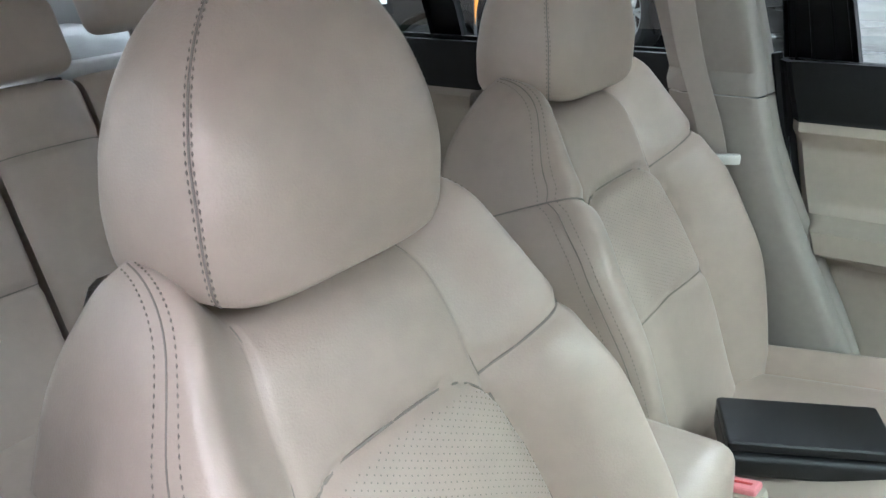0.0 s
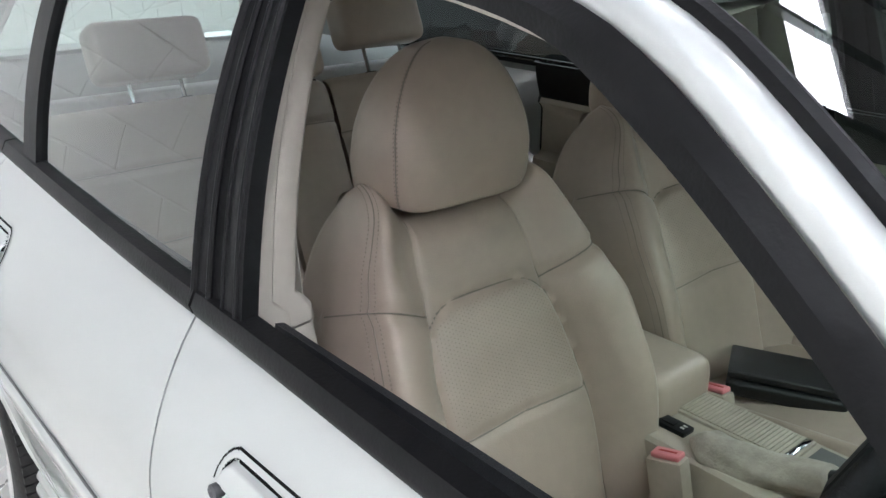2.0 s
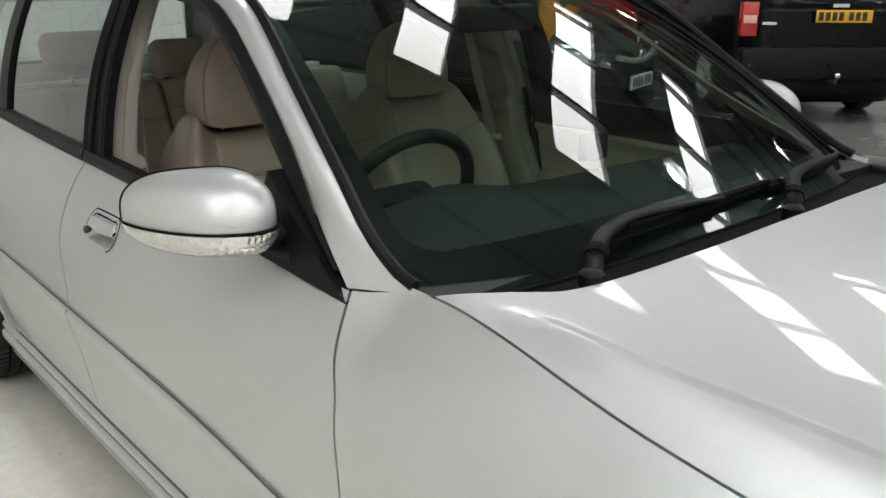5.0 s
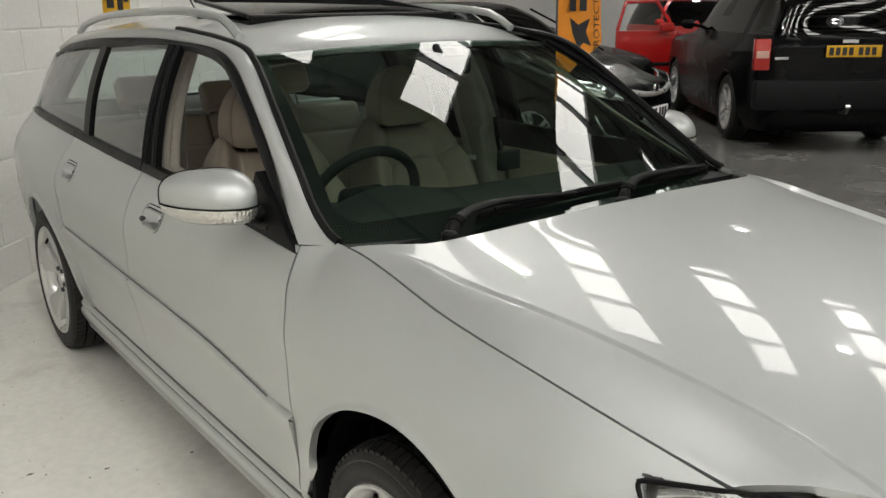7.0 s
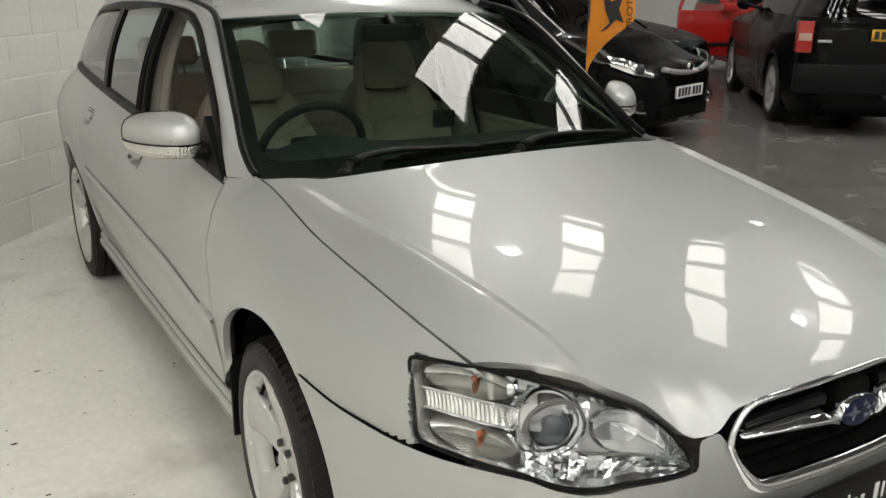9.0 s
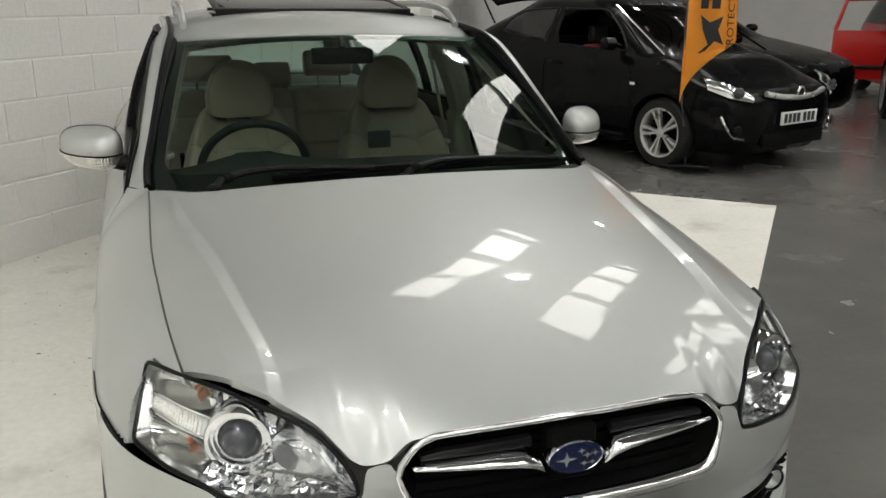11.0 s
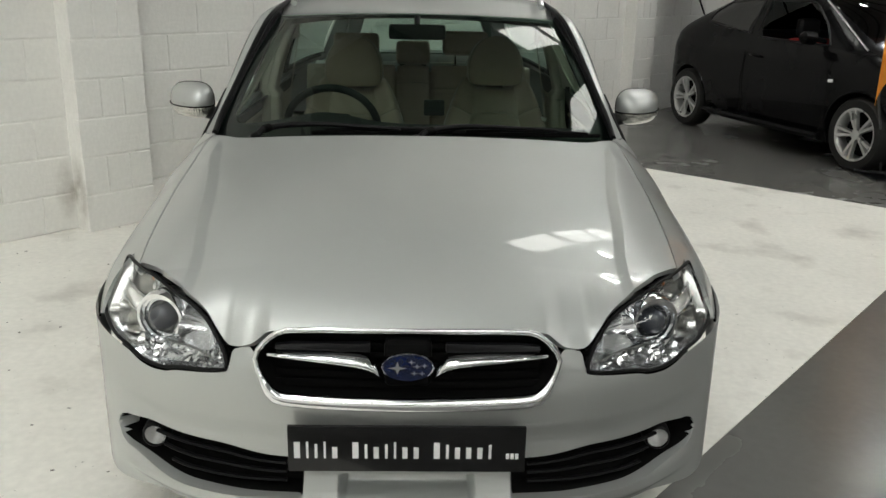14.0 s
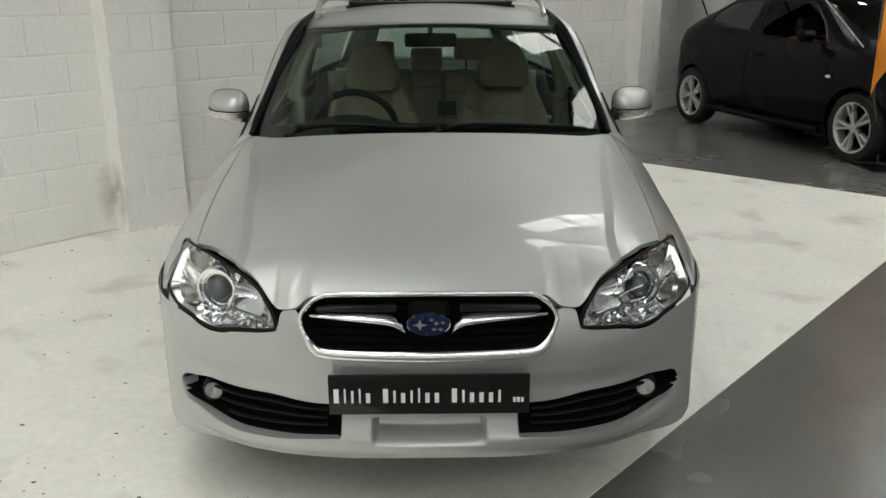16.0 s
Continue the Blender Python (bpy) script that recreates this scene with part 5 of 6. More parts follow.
    for sg in (-1, 1):
        kk = np.linspace(0.01, 0.985, 60)
        ang = np.pi / 2 - sg * (1.12 - 0.04 * kk)
        tube("seam", head_pt(ang, kk, 1.0), 0.0010, LEATHER_SEAM, head, n=5, up=(1, 0, 0))
        for off in (-0.06, 0.06):
            stitch_row("stitching", head_pt(ang + off * (0.6 + 0.4 * kk), kk, 1.002), head, LEATHER_SEAM)
    for t in (-0.05, 0.05):
        tube("headrest_post", [o + 0.46 * up + [t, 0, 0] - 0.085 * fw, o + 0.56 * up + [t, 0, 0] - 0.06 * fw], 0.007, CHROME, head, n=8)
    # cushion
    a, b = np.meshgrid(np.linspace(-1, 1, 91), np.linspace(0, 1, 60), indexing="ij")
    aa = np.abs(a)
    cy = 0.78 + dy + 0.56 * b
    u = np.clip((aa - 0.58) / 0.42, 0, 1)
    cz = 0.562 - 0.075 * b + 0.034 * (1 - (1 - np.clip(u / 0.4, 0, 1)) ** 2) - 0.13 * np.clip((u - 0.4) / 0.6, 0, 1) ** 2 - 0.10 * (1 - sm(b, 0.0, 0.16)) ** 2 - 0.004 * np.exp(-((aa - 0.575) / 0.02) ** 2) - 0.004 * np.exp(-((b - 0.42) / 0.012) ** 2) * (aa < 0.57)
    xw = 0.262 - 0.012 * b
    sheet("cushion", np.stack([xc + xw * wide(a), cy, cz], -1), LEATHER, back, "beige leather seat cushion", thick=0.09, sharp=85)

    def line_on(pts, n=60):
        p = path3([(x, 0, h) for x, h in pts], n)
        return surf(p[:, 0], p[:, 2], 0.0004)
    aa = np.linspace(-0.343, 0.343, 80)
    tube("seam", surf(aa, cap_line(np.abs(aa)), 0.0018), 0.0017, LEATHER_SEAM, back, n=5, up=(1, 0, 0))
    aa = np.linspace(-0.385, 0.385, 40)
    tube("seam", surf(aa, 0.178 - 0.02 * np.abs(aa), 0.0006), 0.0015, LEATHER_SEAM, back, n=5, up=(1, 0, 0))
    for sg in (-1, 1):
        hh = np.linspace(-0.02, 0.34, 40)
        tube("seam", surf(sg * VAL(hh), hh, 0.0006), 0.0015, LEATHER_SEAM, back, n=5, up=(1, 0, 0))
        hh = np.linspace(0.36, 0.525, 30)
        tube("seam", surf(sg * VAL(hh), hh, 0.0002), 0.0009, LEATHER_SEAM, back, n=5, up=(1, 0, 0))
        uu = np.linspace(0, 0.97, 40)
        sx = 0.343 + uu * 0.657
        tube("seam", surf(sg * sx, 0.362 + 0.045 * uu, 0.0008), 0.0015, LEATHER_SEAM, back, n=5, up=(1, 0, 0))
        main = [(sg * 0.82, 0.02), (sg * 0.83, 0.2), (sg * 0.83, 0.34), (sg * 0.83, 0.42), (sg * 0.80, 0.48), (sg * 0.755, 0.54), (sg * 0.71, 0.574)]
        tube("seam", line_on(main), 0.0008, LEATHER_SEAM, back, n=5, up=(1, 0, 0))
        for off in (-0.03, 0.03):
            stitch_row("stitching", line_on([(s_ + off, h_) for s_, h_ in main]), back, LEATHER_SEAM)
    # pin-holes of the perforated panel
    hv, hf_ = [], []
    for i in range(44):
        for j in range(26):
            s_, h_ = -0.345 + 0.69 * i / 43, 0.195 + 0.165 * j / 25 + (0.0035 if i % 2 else 0)
            if abs(s_) > float(VAL(h_)) - 0.02 or h_ > float(cap_line(np.array(abs(s_)))) - 0.010:
                continue
            c = surf(np.array([s_]), np.array([h_]), 0.0004)[0]
            n0 = len(hv)
            hv += [c + 0.0009 * (math.cos(t) * side + math.sin(t) * up) for t in np.arange(5) * 1.2566]
            hf_.append(tuple(range(n0, n0 + 5)))
    tagged(mesh_object("perforation", hv, hf_, LEATHER_SEAM, back), kind="stuff")
    return back


seat("front_seat", -0.311, 0.0, "beige leather driver's seat with perforated centre panel")
seat("front_seat", 0.385, 0.135, "beige leather passenger seat with perforated centre panel")


# rear bench: three padded backs with sewn joints
def rear_back(x0, x1, joints):
    tilt = radians(22)
    up, fw = np.array([0, math.sin(tilt), math.cos(tilt)]), np.array([0, -math.cos(tilt), math.sin(tilt)])
    o = np.array([0, 2.32, 0.48])
    xs, hs = np.meshgrid(np.linspace(x0 + 0.003, x1 - 0.003, 48), np.linspace(0, 0.56, 70), indexing="ij")
    e = np.minimum(xs - x0, x1 - xs)
    d = 0.022 * (1 - np.exp(-e / 0.014)) - 0.030 * np.exp(-(0.56 - hs) / 0.012)
    for j in joints:
        d = d - 0.008 * np.exp(-((hs - j) / 0.007) ** 2)
    d = d + 0.012 * np.sin((xs - x0) / (x1 - x0) * np.pi)
    P = o + xs[..., None] * np.array([1, 0, 0]) + hs[..., None] * up + d[..., None] * fw
    rb = sheet("rear_backrest", P, LEATHER, car, "beige leather rear backrest with sewn joints", thick=0.10, sharp=85)
    for j in joints:
        i = int(round(j / 0.56 * 69))
        tube("seam", P[:, i] + 0.0006 * fw, 0.0012, LEATHER_SEAM, rb, n=5, up=(1, 0, 0))
    return rb, o, up, fw


for x0, x1, joints, hx, raised in ((-0.66, -0.135, (0.24, 0.41), -0.37, 0.055), (-0.13, 0.065, (0.45,), -0.035, 0.012), (0.07, 0.66, (0.24, 0.41), 0.275, 0.075)):
    rb, o, up, fw = rear_back(x0, x1, joints)
    hm = Matrix(((1, 0, 0, hx), (0, -fw[1], up[1], o[1] + 0.585 * up[1]), (0, -fw[2], up[2], o[2] + 0.585 * up[2]), (0, 0, 0, 1)))
    w = 0.10 if raised < 0.03 else 0.135
    hr = block("rear_headrest", (-w, -0.035, raised - 0.03), (w, 0.055, raised + 0.105), LEATHER, rb, "beige leather rear headrest", bevel=0.034, seg=5, m=hm)
    for t in (-0.06, 0.06):
        tube("headrest_post", [hm @ Vector((t, 0.012, -0.06)), hm @ Vector((t, 0.012, raised))], 0.0055, CHROME, hr, n=8)
        block("post_guide", (t - 0.016, 0.0, -0.034), (t + 0.016, 0.026, -0.022), DASH, hr, bevel=0.003, m=hm)
block("bench_back", (-0.66, 0.055, 0.0), (0.66, 0.10, 0.54), LEATHER, car, bevel=0.01, m=pose(0, 2.32, 0.48, -22, 0, 0))
block("rear_cushion", (-0.66, 1.86, 0.36), (0.66, 2.36, 0.52), LEATHER, car, "beige leather rear bench", bevel=0.05, seg=4)
# load cover behind the rear seats
lc = block("load_cover", (-0.60, 2.66, 0.985), (0.60, 3.42, 0.992), CARPET_GREY, car, "grey roller load cover", bevel=0.002)
block("cover_bar", (-0.62, 2.615, 0.972), (0.62, 2.665, 1.006), ALUMINIUM, lc, "bright metal roller bar", bevel=0.008, seg=3)
# inner linings
EDGE = curve((0.30, 1.355), (0.47, 1.395), (0.60, 1.435), (0.73, 1.472), (0.88, 1.502), (1.0, 1.522))
for mir in (False, True):
    s = -1 if mir else 1
    for y0, y1 in ((0.60, None), (1.665, 2.40)):
        tt, zz = np.meshgrid(np.linspace(0, 1, 60), np.linspace(0.32, 0.950 if mir else 0.992, 90), indexing="ij")
        y1z = EDGE(zz) - 0.012 if y1 is None else y1
        yy = y0 + (y1z - y0) * tt
        e = (y1z - yy)
        xx = 0.735 - 0.03 * sm(zz, 0.84, 0.98) - 0.055 * sm(zz, 0.655, 0.672) * (1 - sm(zz, 0.712, 0.730)) * sm(e, 0.004, 0.03) + 0.010 * np.exp(-((zz - 0.640) / 0.007) ** 2) - 0.012 * np.exp(-((zz - 0.872) / 0.010) ** 2)
        # framed inset panel
        fx = np.minimum(np.minimum(zz - 0.742, 0.846 - zz), e - 0.030)
        xx = xx + 0.008 * sm(fx, 0, 0.004) + 0.006 * np.exp(-(fx / 0.004) ** 2)
        xx = xx + 0.022 * (1 - sm(e, 0, 0.012)) ** 2
        mats = ((zz < 0.880)[:-1, :-1]).astype(int)
        dc = sheet("door_card", np.stack([xx, yy, zz], -1), [DASH, PLASTIC], car, "beige door card with black upper band and armrest", thick=-0.012, mirror=mir, which=mats, flip=True)
        if y1 is None:
            block("inner_handle", (min(s * 0.700, s * 0.722), 1.02, 0.775), (max(s * 0.700, s * 0.722), 1.13, 0.805), CHROME, dc, "bright metal inner door handle", bevel=0.006)
    sz = np.linspace(0.40, 1.0, 40)
    tube("door_seal", np.stack([np.full(40, s * 0.722), EDGE(sz) + 0.002, sz], 1), 0.011, TRIM, car, n=8, up=(1, 0, 0))

    def pillar_sheet(z0, z1, grow, lab):
        v = np.linspace(z0, z1, 24)
        back = (0.0 if mir else 0.085) * sm(v, 0.4, 0.9)
        front = np.where(v < 0.94, 1.432 - 0.25 * (0.94 - v), 1.432 + 0.20 * (v - 0.94)) + back
        lean = np.where(v < 0.97, 0.712, green_x(front, np.clip(v, 0.97, 1.34)) - 0.036) - 0.712
        rows = []
        for x, y in ((0.732, 0.020), (0.724, 0.004), (0.716, 0.0), (0.692, 0.001), (0.688, 0.006), (0.684, 0.004), (0.660, 0.008), (0.653, 0.014), (0.650, 0.03), (0.652, 0.14), (0.67, 0.17)):
            rows.append(np.stack([x + lean - grow, front + y, v], 1))
        return sheet("pillar_trim", np.stack(rows, 0), CLOTH, car, lab, thick=0.006, mirror=mir, flip=True)
    zj = 0.936
    pillar_sheet(0.30, zj - 0.0015, 0.0, "beige lower pillar lining")
    pillar_sheet(zj + 0.0015, 1.34, 0.002, "beige upper pillar lining")
    A_ = path3([(0.70, 0.44, 0.945), (0.622, 0.745, 1.10), (0.562, 1.02, 1.255), (0.540, 1.15, 1.312), (0.545, 1.4, 1.345), (0.545, 2.4, 1.350), (0.48, 3.3, 1.25)], 40)
    B_ = path3([(0.735, 0.52, 0.945), (0.684, 0.70, 1.028), (0.645, 0.85, 1.128), (0.616, 0.985, 1.220), (0.595, 1.10, 1.272), (0.582, 1.38, 1.318), (0.585, 1.7, 1.330), (0.580, 2.4, 1.318), (0.51, 3.25, 1.23)], 40)
    strip("pillar_lining", A_ - [0.014, 0, 0.012], B_ - [0.020, 0, 0.006], CLOTH, car, "pale pillar lining", thick=0.006, mirror=mir)
    # belt with its guide and tongue
    dy_ = -0.05 if mir else 0.0
    bp = path3([(s * 0.572, 1.665 + dy_, 1.235), (s * 0.604, 1.630 + dy_, 1.02), (s * 0.622, 1.585 + dy_, 0.86), (s * 0.634, 1.55 + dy_, 0.60), (s * 0.64, 1.52 + dy_, 0.40)], 26)
    sb = strip("seat_belt", bp + [0, 0.023, 0.003], bp - [0, 0.023, 0.003], BELT, car, "beige webbing seat belt", thick=0.0014)
    block("belt_tongue", (-0.030, -0.006, -0.009), (0.030, 0.006, 0.009), PALE, sb, "pale plastic belt tongue", bevel=0.004, m=pose(s * 0.614, 1.565 + dy_, 0.838, 0, 0, -65 * s))
    block("tongue_plate", (-0.012, -0.0015, -0.045), (0.012, 0.0015, 0.0), CHROME, sb, bevel=0.001, m=pose(s * 0.614, 1.565 + dy_, 0.832, 0, 12, -65 * s))
    block("height_adjuster", (min(s * 0.570, s * 0.612), 1.63 + dy_, 1.20), (max(s * 0.570, s * 0.612), 1.70 + dy_, 1.32), CLOTH, car, bevel=0.012, seg=3)
u, t = np.meshgrid(np.linspace(-1, 1, 61), np.linspace(0, 1, 91), indexing="ij")
y = 1.06 + 2.25 * t
z = ZR(np.maximum(y, 1.1)) - 0.045 + 0.04 * (1 - np.abs(u) ** 2.4)
sheet("headlining", np.stack([u * (XR(y) - 0.01), y, z], -1), CLOTH, car, "pale headlining with an open sunroof", flip=True, keep=~((np.abs(u * XR(y)) < 0.40) & (y > 1.42) & (y < 1.86))[:-1, :-1])
# dashboard, wheel, console
u, v = np.meshgrid(np.linspace(-1, 1, 61), np.linspace(0, 1, 24), indexing="ij")
y = 0.36 + 0.46 * v
z = 0.935 - 0.005 * v + 0.045 * np.exp(-((u * 0.69 + 0.36) / 0.17) ** 2) * sm(v, 0.3, 0.8) - 0.09 * sm(v, 0.82, 1.0) ** 1.6
sheet("dashboard", np.stack([u * 0.69, y + 0.02 * np.cos(u * 3), z], -1), DASH, car, "dark grey dashboard", thick=0.04)
block("dashboard_front", (-0.68, 0.70, 0.45), (0.68, 0.80, 0.86), PLASTIC, car, bevel=0.03)
wc = np.array([-0.342, 0.885, 0.893])
wm = pose(*wc, 114, 0, 0)
ringw = [wm @ Vector((0.185 * math.cos(t), 0.185 * math.sin(t), 0)) for t in np.linspace(0, 2 * math.pi, 48, endpoint=False)]
sw = tube("steering_wheel", ringw, 0.0155, DASH, car, "dark leather steering wheel", n=10, closed=True, up=(0, 1, 0.1))
block("wheel_boss", (-0.075, -0.06, -0.03), (0.075, 0.055, 0.03), DASH, sw, bevel=0.02, m=wm)
for t in (0.1, math.pi - 0.1, -math.pi / 2):
    tube("wheel_spoke", [wm @ Vector((0.05 * math.cos(t), 0.05 * math.sin(t), 0)), wm @ Vector((0.18 * math.cos(t), 0.18 * math.sin(t), 0))], 0.014, DASH, sw, n=8)
block("steering_column", (-0.04, -0.04, 0.0), (0.04, 0.04, 0.22), DASH, sw, bevel=0.01, m=wm)
cc = block("centre_console", (-0.118, 0.80, 0.26), (0.082, 1.46, 0.598), PLASTIC, car, "beige centre console", bevel=0.016, seg=3)
block("console_rim", (-0.020, 1.140, 0.596), (0.068, 1.356, 0.6035), PLASTIC, cc, bevel=0.003)
slat_mesh = None
for i in range(26):
    y = 1.158 + 0.0073 * i
    if slat_mesh is None:
        sl0 = block("slat", (-0.014, -0.0031, 0), (0.061, 0.0031, 0.0030), PLASTIC, cc, bevel=0.0011)
        sl0.location.y, sl0.location.z = y, 0.6035
        slat_mesh = sl0.data
    else:
        ob = new("slat", slat_mesh)
        ob.parent = cc
        ob.location = (0, y, 0.6035)
block("roller_handle", (-0.014, 1.143, 0.6035), (0.061, 1.154, 0.609), CHROME, cc, "bright metal pull of the roller cover", bevel=0.002)
block("cup_recess", (-0.010, 1.00, 0.5985), (0.062, 1.130, 0.6010), DASH_GREY, cc, "grey cup holder", bevel=0.001)
sw_ = block("seat_heater_switch", (-0.078, 1.288, 0.597), (-0.048, 1.346, 0.6065), GLOSS_TRIM, cc, "black seat heater switch", bevel=0.003)
block("rocker", (-0.072, 1.312, 0.606), (-0.054, 1.336, 0.6095), DASH, sw_, bevel=0.002)
for i in range(2):
    block("symbol", (-0.068 + 0.008 * i, 1.296, 0.6066), (-0.064 + 0.008 * i, 1.303, 0.6072), PALE, sw_)
# hand brake in its soft boot
K_ = np.linspace(0, 1, 30)
bo = []
for k in K_:
    c = np.array([-0.078 + 0.012 * k, 1.262 - 0.21 * k, 0.598 + 0.045 * k - 0.012 * math.sin(k * 3.1)])
    A = np.linspace(0, 2 * np.pi, 40, endpoint=False)
    r = (0.040 - 0.016 * k) * (1 + 0.07 * np.sin(3 * A + 7 * k) + 0.05 * np.sin(5 * A - 11 * k)) * min(1, 0.35 + 6 * k)
    bo.append(np.stack([c[0] + r * np.cos(A), np.full(40, c[1]) + 0.012 * np.sin(A), c[2] + 0.85 * r * np.sin(A)], 1))
boot = loft("brake_boot", bo, SUEDE, cc, "creased beige hand brake boot", sharp=85)
tube("brake_lever", [(-0.066, 1.060, 0.640), (-0.064, 1.0, 0.655), (-0.062, 0.92, 0.668)], 0.015, DASH, cc, "black hand brake lever", n=12)
# buckles
for bx, by, bz, rz, lab in ((-0.150, 1.268, 0.606, 8, "beige"), (0.098, 1.345, 0.594, -4, "beige")):
    bk = block("belt_buckle", (-0.016, -0.030, -0.11), (0.016, 0.030, 0.0), PLASTIC, car, "beige belt buckle with a pink release button", bevel=0.006, m=pose(bx, by, bz, -12, 0, rz))
    block("release_button", (-0.012, -0.026, 0.0005), (0.012, 0.022, 0.010), PINK, bk, "pink release button", bevel=0.004, seg=3, m=pose(bx, by, bz, -12, 0, rz))
    block("button_mark", (-0.002, -0.018, 0.0101), (0.002, 0.012, 0.0106), RED_PAINT, bk, m=pose(bx, by, bz, -12, 0, rz))
block("console_armrest", (-0.085, 1.34, 0.45), (0.085, 1.72, 0.672), LEATHER, car, "beige padded armrest", bevel=0.034, seg=5)
rm = block("rear_view_mirror", (-0.115, 0.93, 1.245), (0.115, 0.96, 1.305), GLOSS_TRIM, car, bevel=0.014, seg=3)
tube("mirror_stem", [(0, 0.94, 1.30), (0, 0.97, 1.335)], 0.012, GLOSS_TRIM, rm, n=8)

# aerial on the roof
an = lathe("aerial", [(0.014, 0.0), (0.012, 0.012), (0.006, 0.02)], TRIM, car, "short black roof aerial", n=14, m=pose(-0.27, 2.2, 1.432) @ Matrix(((0, 1, 0, 0), (0, 0, 1, 0), (1, 0, 0, 0), (0, 0, 0, 1))))
tube("aerial_rod", [(-0.27, 2.2, 1.44), (-0.275, 2.45, 1.66)], 0.0035, TRIM, an, n=6)
# dash camera behind the windscreen
block("dash_camera", (0.03, 0.69, 0.975), (0.11, 0.715, 1.035), DASH, car, "small black device on the dashboard", bevel=0.008, seg=3)
# wallet on the passenger seat
wl = thing("document_wallet", "black leather document wallet lying on the passenger seat", "wallet", m=pose(0.325, 1.328, 0.512, 3, 2, -62))
block("wallet_body", (-0.110, -0.058, 0), (0.110, 0.055, 0.034), WALLET, wl, bevel=0.010, seg=4)
block("wallet_flap", (-0.110, -0.050, 0.036), (0.110, 0.058, 0.052), WALLET, wl, bevel=0.006, seg=3)
block("wallet_spine", (-0.109, 0.045, 0.006), (0.109, 0.062, 0.050), WALLET, wl, bevel=0.007, seg=3)

# ---------------------------------------------------------------- the other vehicles
def plain_car(name, label, m, paint, length, width, height, base, front, hood, belt, ws, rear_run, square=3.2, wheel_r=0.31, pillars=(), windows=()):
    """A parked car far from the camera: a skin of level rings, with glass, wheels, lamps and plates as parts. Front axle at y = 0, nose towards -y."""
    root = thing(name, label, "car", "parked cars", m)
    n, tail = 480, length - front
    A = np.linspace(0, 2 * np.pi, n, endpoint=False)
    zs = np.concatenate([np.linspace(0.18, hood - 0.20, 46), np.linspace(hood - 0.19, belt, 34), np.linspace(belt + 0.008, height - 0.06, 46), height - 0.05 + 0.05 * np.sin(np.linspace(0.2, np.pi / 2, 7))])
    FR = curve((0.18, -front + 0.10), (0.30, -front + 0.01), (0.5, -front), (hood - 0.18, -front + 0.015), (hood - 0.08, -front + 0.08), (hood, -front + 0.30), (belt - 0.035, ws - 0.22), (belt, ws), (height - 0.05, ws + base * 0.34), (height, ws + base * 0.46))
    RE = curve((0.18, tail - 0.10), (0.30, tail - 0.01), (0.55, tail), (belt - 0.1, tail - 0.03), (belt, tail - 0.06), (height - 0.12, tail - rear_run), (height, tail - rear_run - 0.25))
    HW = curve((0.18, width * 0.46), (0.32, width * 0.487), (0.55, width * 0.5), (belt - 0.16, width * 0.497), (belt - 0.03, width * 0.472), (belt, width * 0.465), (height - 0.10, width * 0.37), (height - 0.04, width * 0.34), (height - 0.01, width * 0.27), (height, width * 0.15))
    rings = []
    for z in zs:
        tb = np.clip((z - belt) / (height - belt), 0, 1)
        fr, re, hw = float(FR(z)), float(RE(z)), float(HW(z))
        c, s2 = np.cos(A), np.sin(A)
        ex = square + 1.8 * (1 - tb)
        px = hw * np.sign(s2) * np.abs(s2) ** (2 / ex)
        k = np.sign(c) * np.abs(c) ** (2 / ex)
        py = (fr + re) / 2 + (re - fr) / 2 * k
        rings.append(np.stack([px, py, np.full(n, z)], 1))
    R = np.array(rings)
    cen = (R[:-1, :] + R[1:, :]) / 2
    cen = (cen + np.roll(cen, -1, 1)) / 2
    R2 = np.concatenate([R, R[:, :1]], 1)
    c2 = cen
    side = np.abs(c2[..., 0]) > width * 0.2
    arches = np.zeros(c2.shape[:2], bool)
    for yc in (0, base):
        arches |= (np.hypot(c2[..., 1] - yc, c2[..., 2] - wheel_r) < wheel_r + 0.045) & side
    glassm = (c2[..., 2] > belt + 0.03) & (c2[..., 2] < height - 0.075)
    bars = np.zeros_like(glassm)
    for yp, wdp in pillars:
        bars |= np.abs(c2[..., 1] - (yp + (c2[..., 2] - belt) * 0.25)) < wdp
    corner = (np.abs(c2[..., 0]) > width * 0.24) & ((c2[..., 1] < ws + (c2[..., 2] - belt) * 1.4 + 0.10) & (c2[..., 1] > ws + (c2[..., 2] - belt) * 1.4 - 0.05))
    gl = glassm & ~(bars & side) & ~corner
    open_ = np.zeros_like(gl)
    if windows:
        gl &= ~(np.abs(c2[..., 0]) > width * 0.30)
        for pts, is_open in windows:
            inside = np.ones_like(gl)
            for (ya, za), (yb, zb) in zip(pts, pts[1:] + pts[:1]):
                inside &= (yb - ya) * (c2[..., 2] - za) - (zb - za) * (c2[..., 1] - ya) >= 0
            inside &= side
            if is_open:
                open_ |= inside
            else:
                gl |= inside
    body = sheet("body", np.transpose(R2, (0, 1, 2)), paint, root, keep=~arches & ~gl & ~open_)
    g = sheet("glazing", R2, GLASS_DARK, root, "dark tinted glass", keep=gl)
    sheet("roof_panel", np.stack([R2[-1], R2[-1] * [0.02, 1, 1]], 0), paint, root)
    block("underbody", (-width / 2 + 0.26, -front + 0.35, 0.16), (width / 2 - 0.26, tail - 0.40, belt - 0.22), DARK, root)
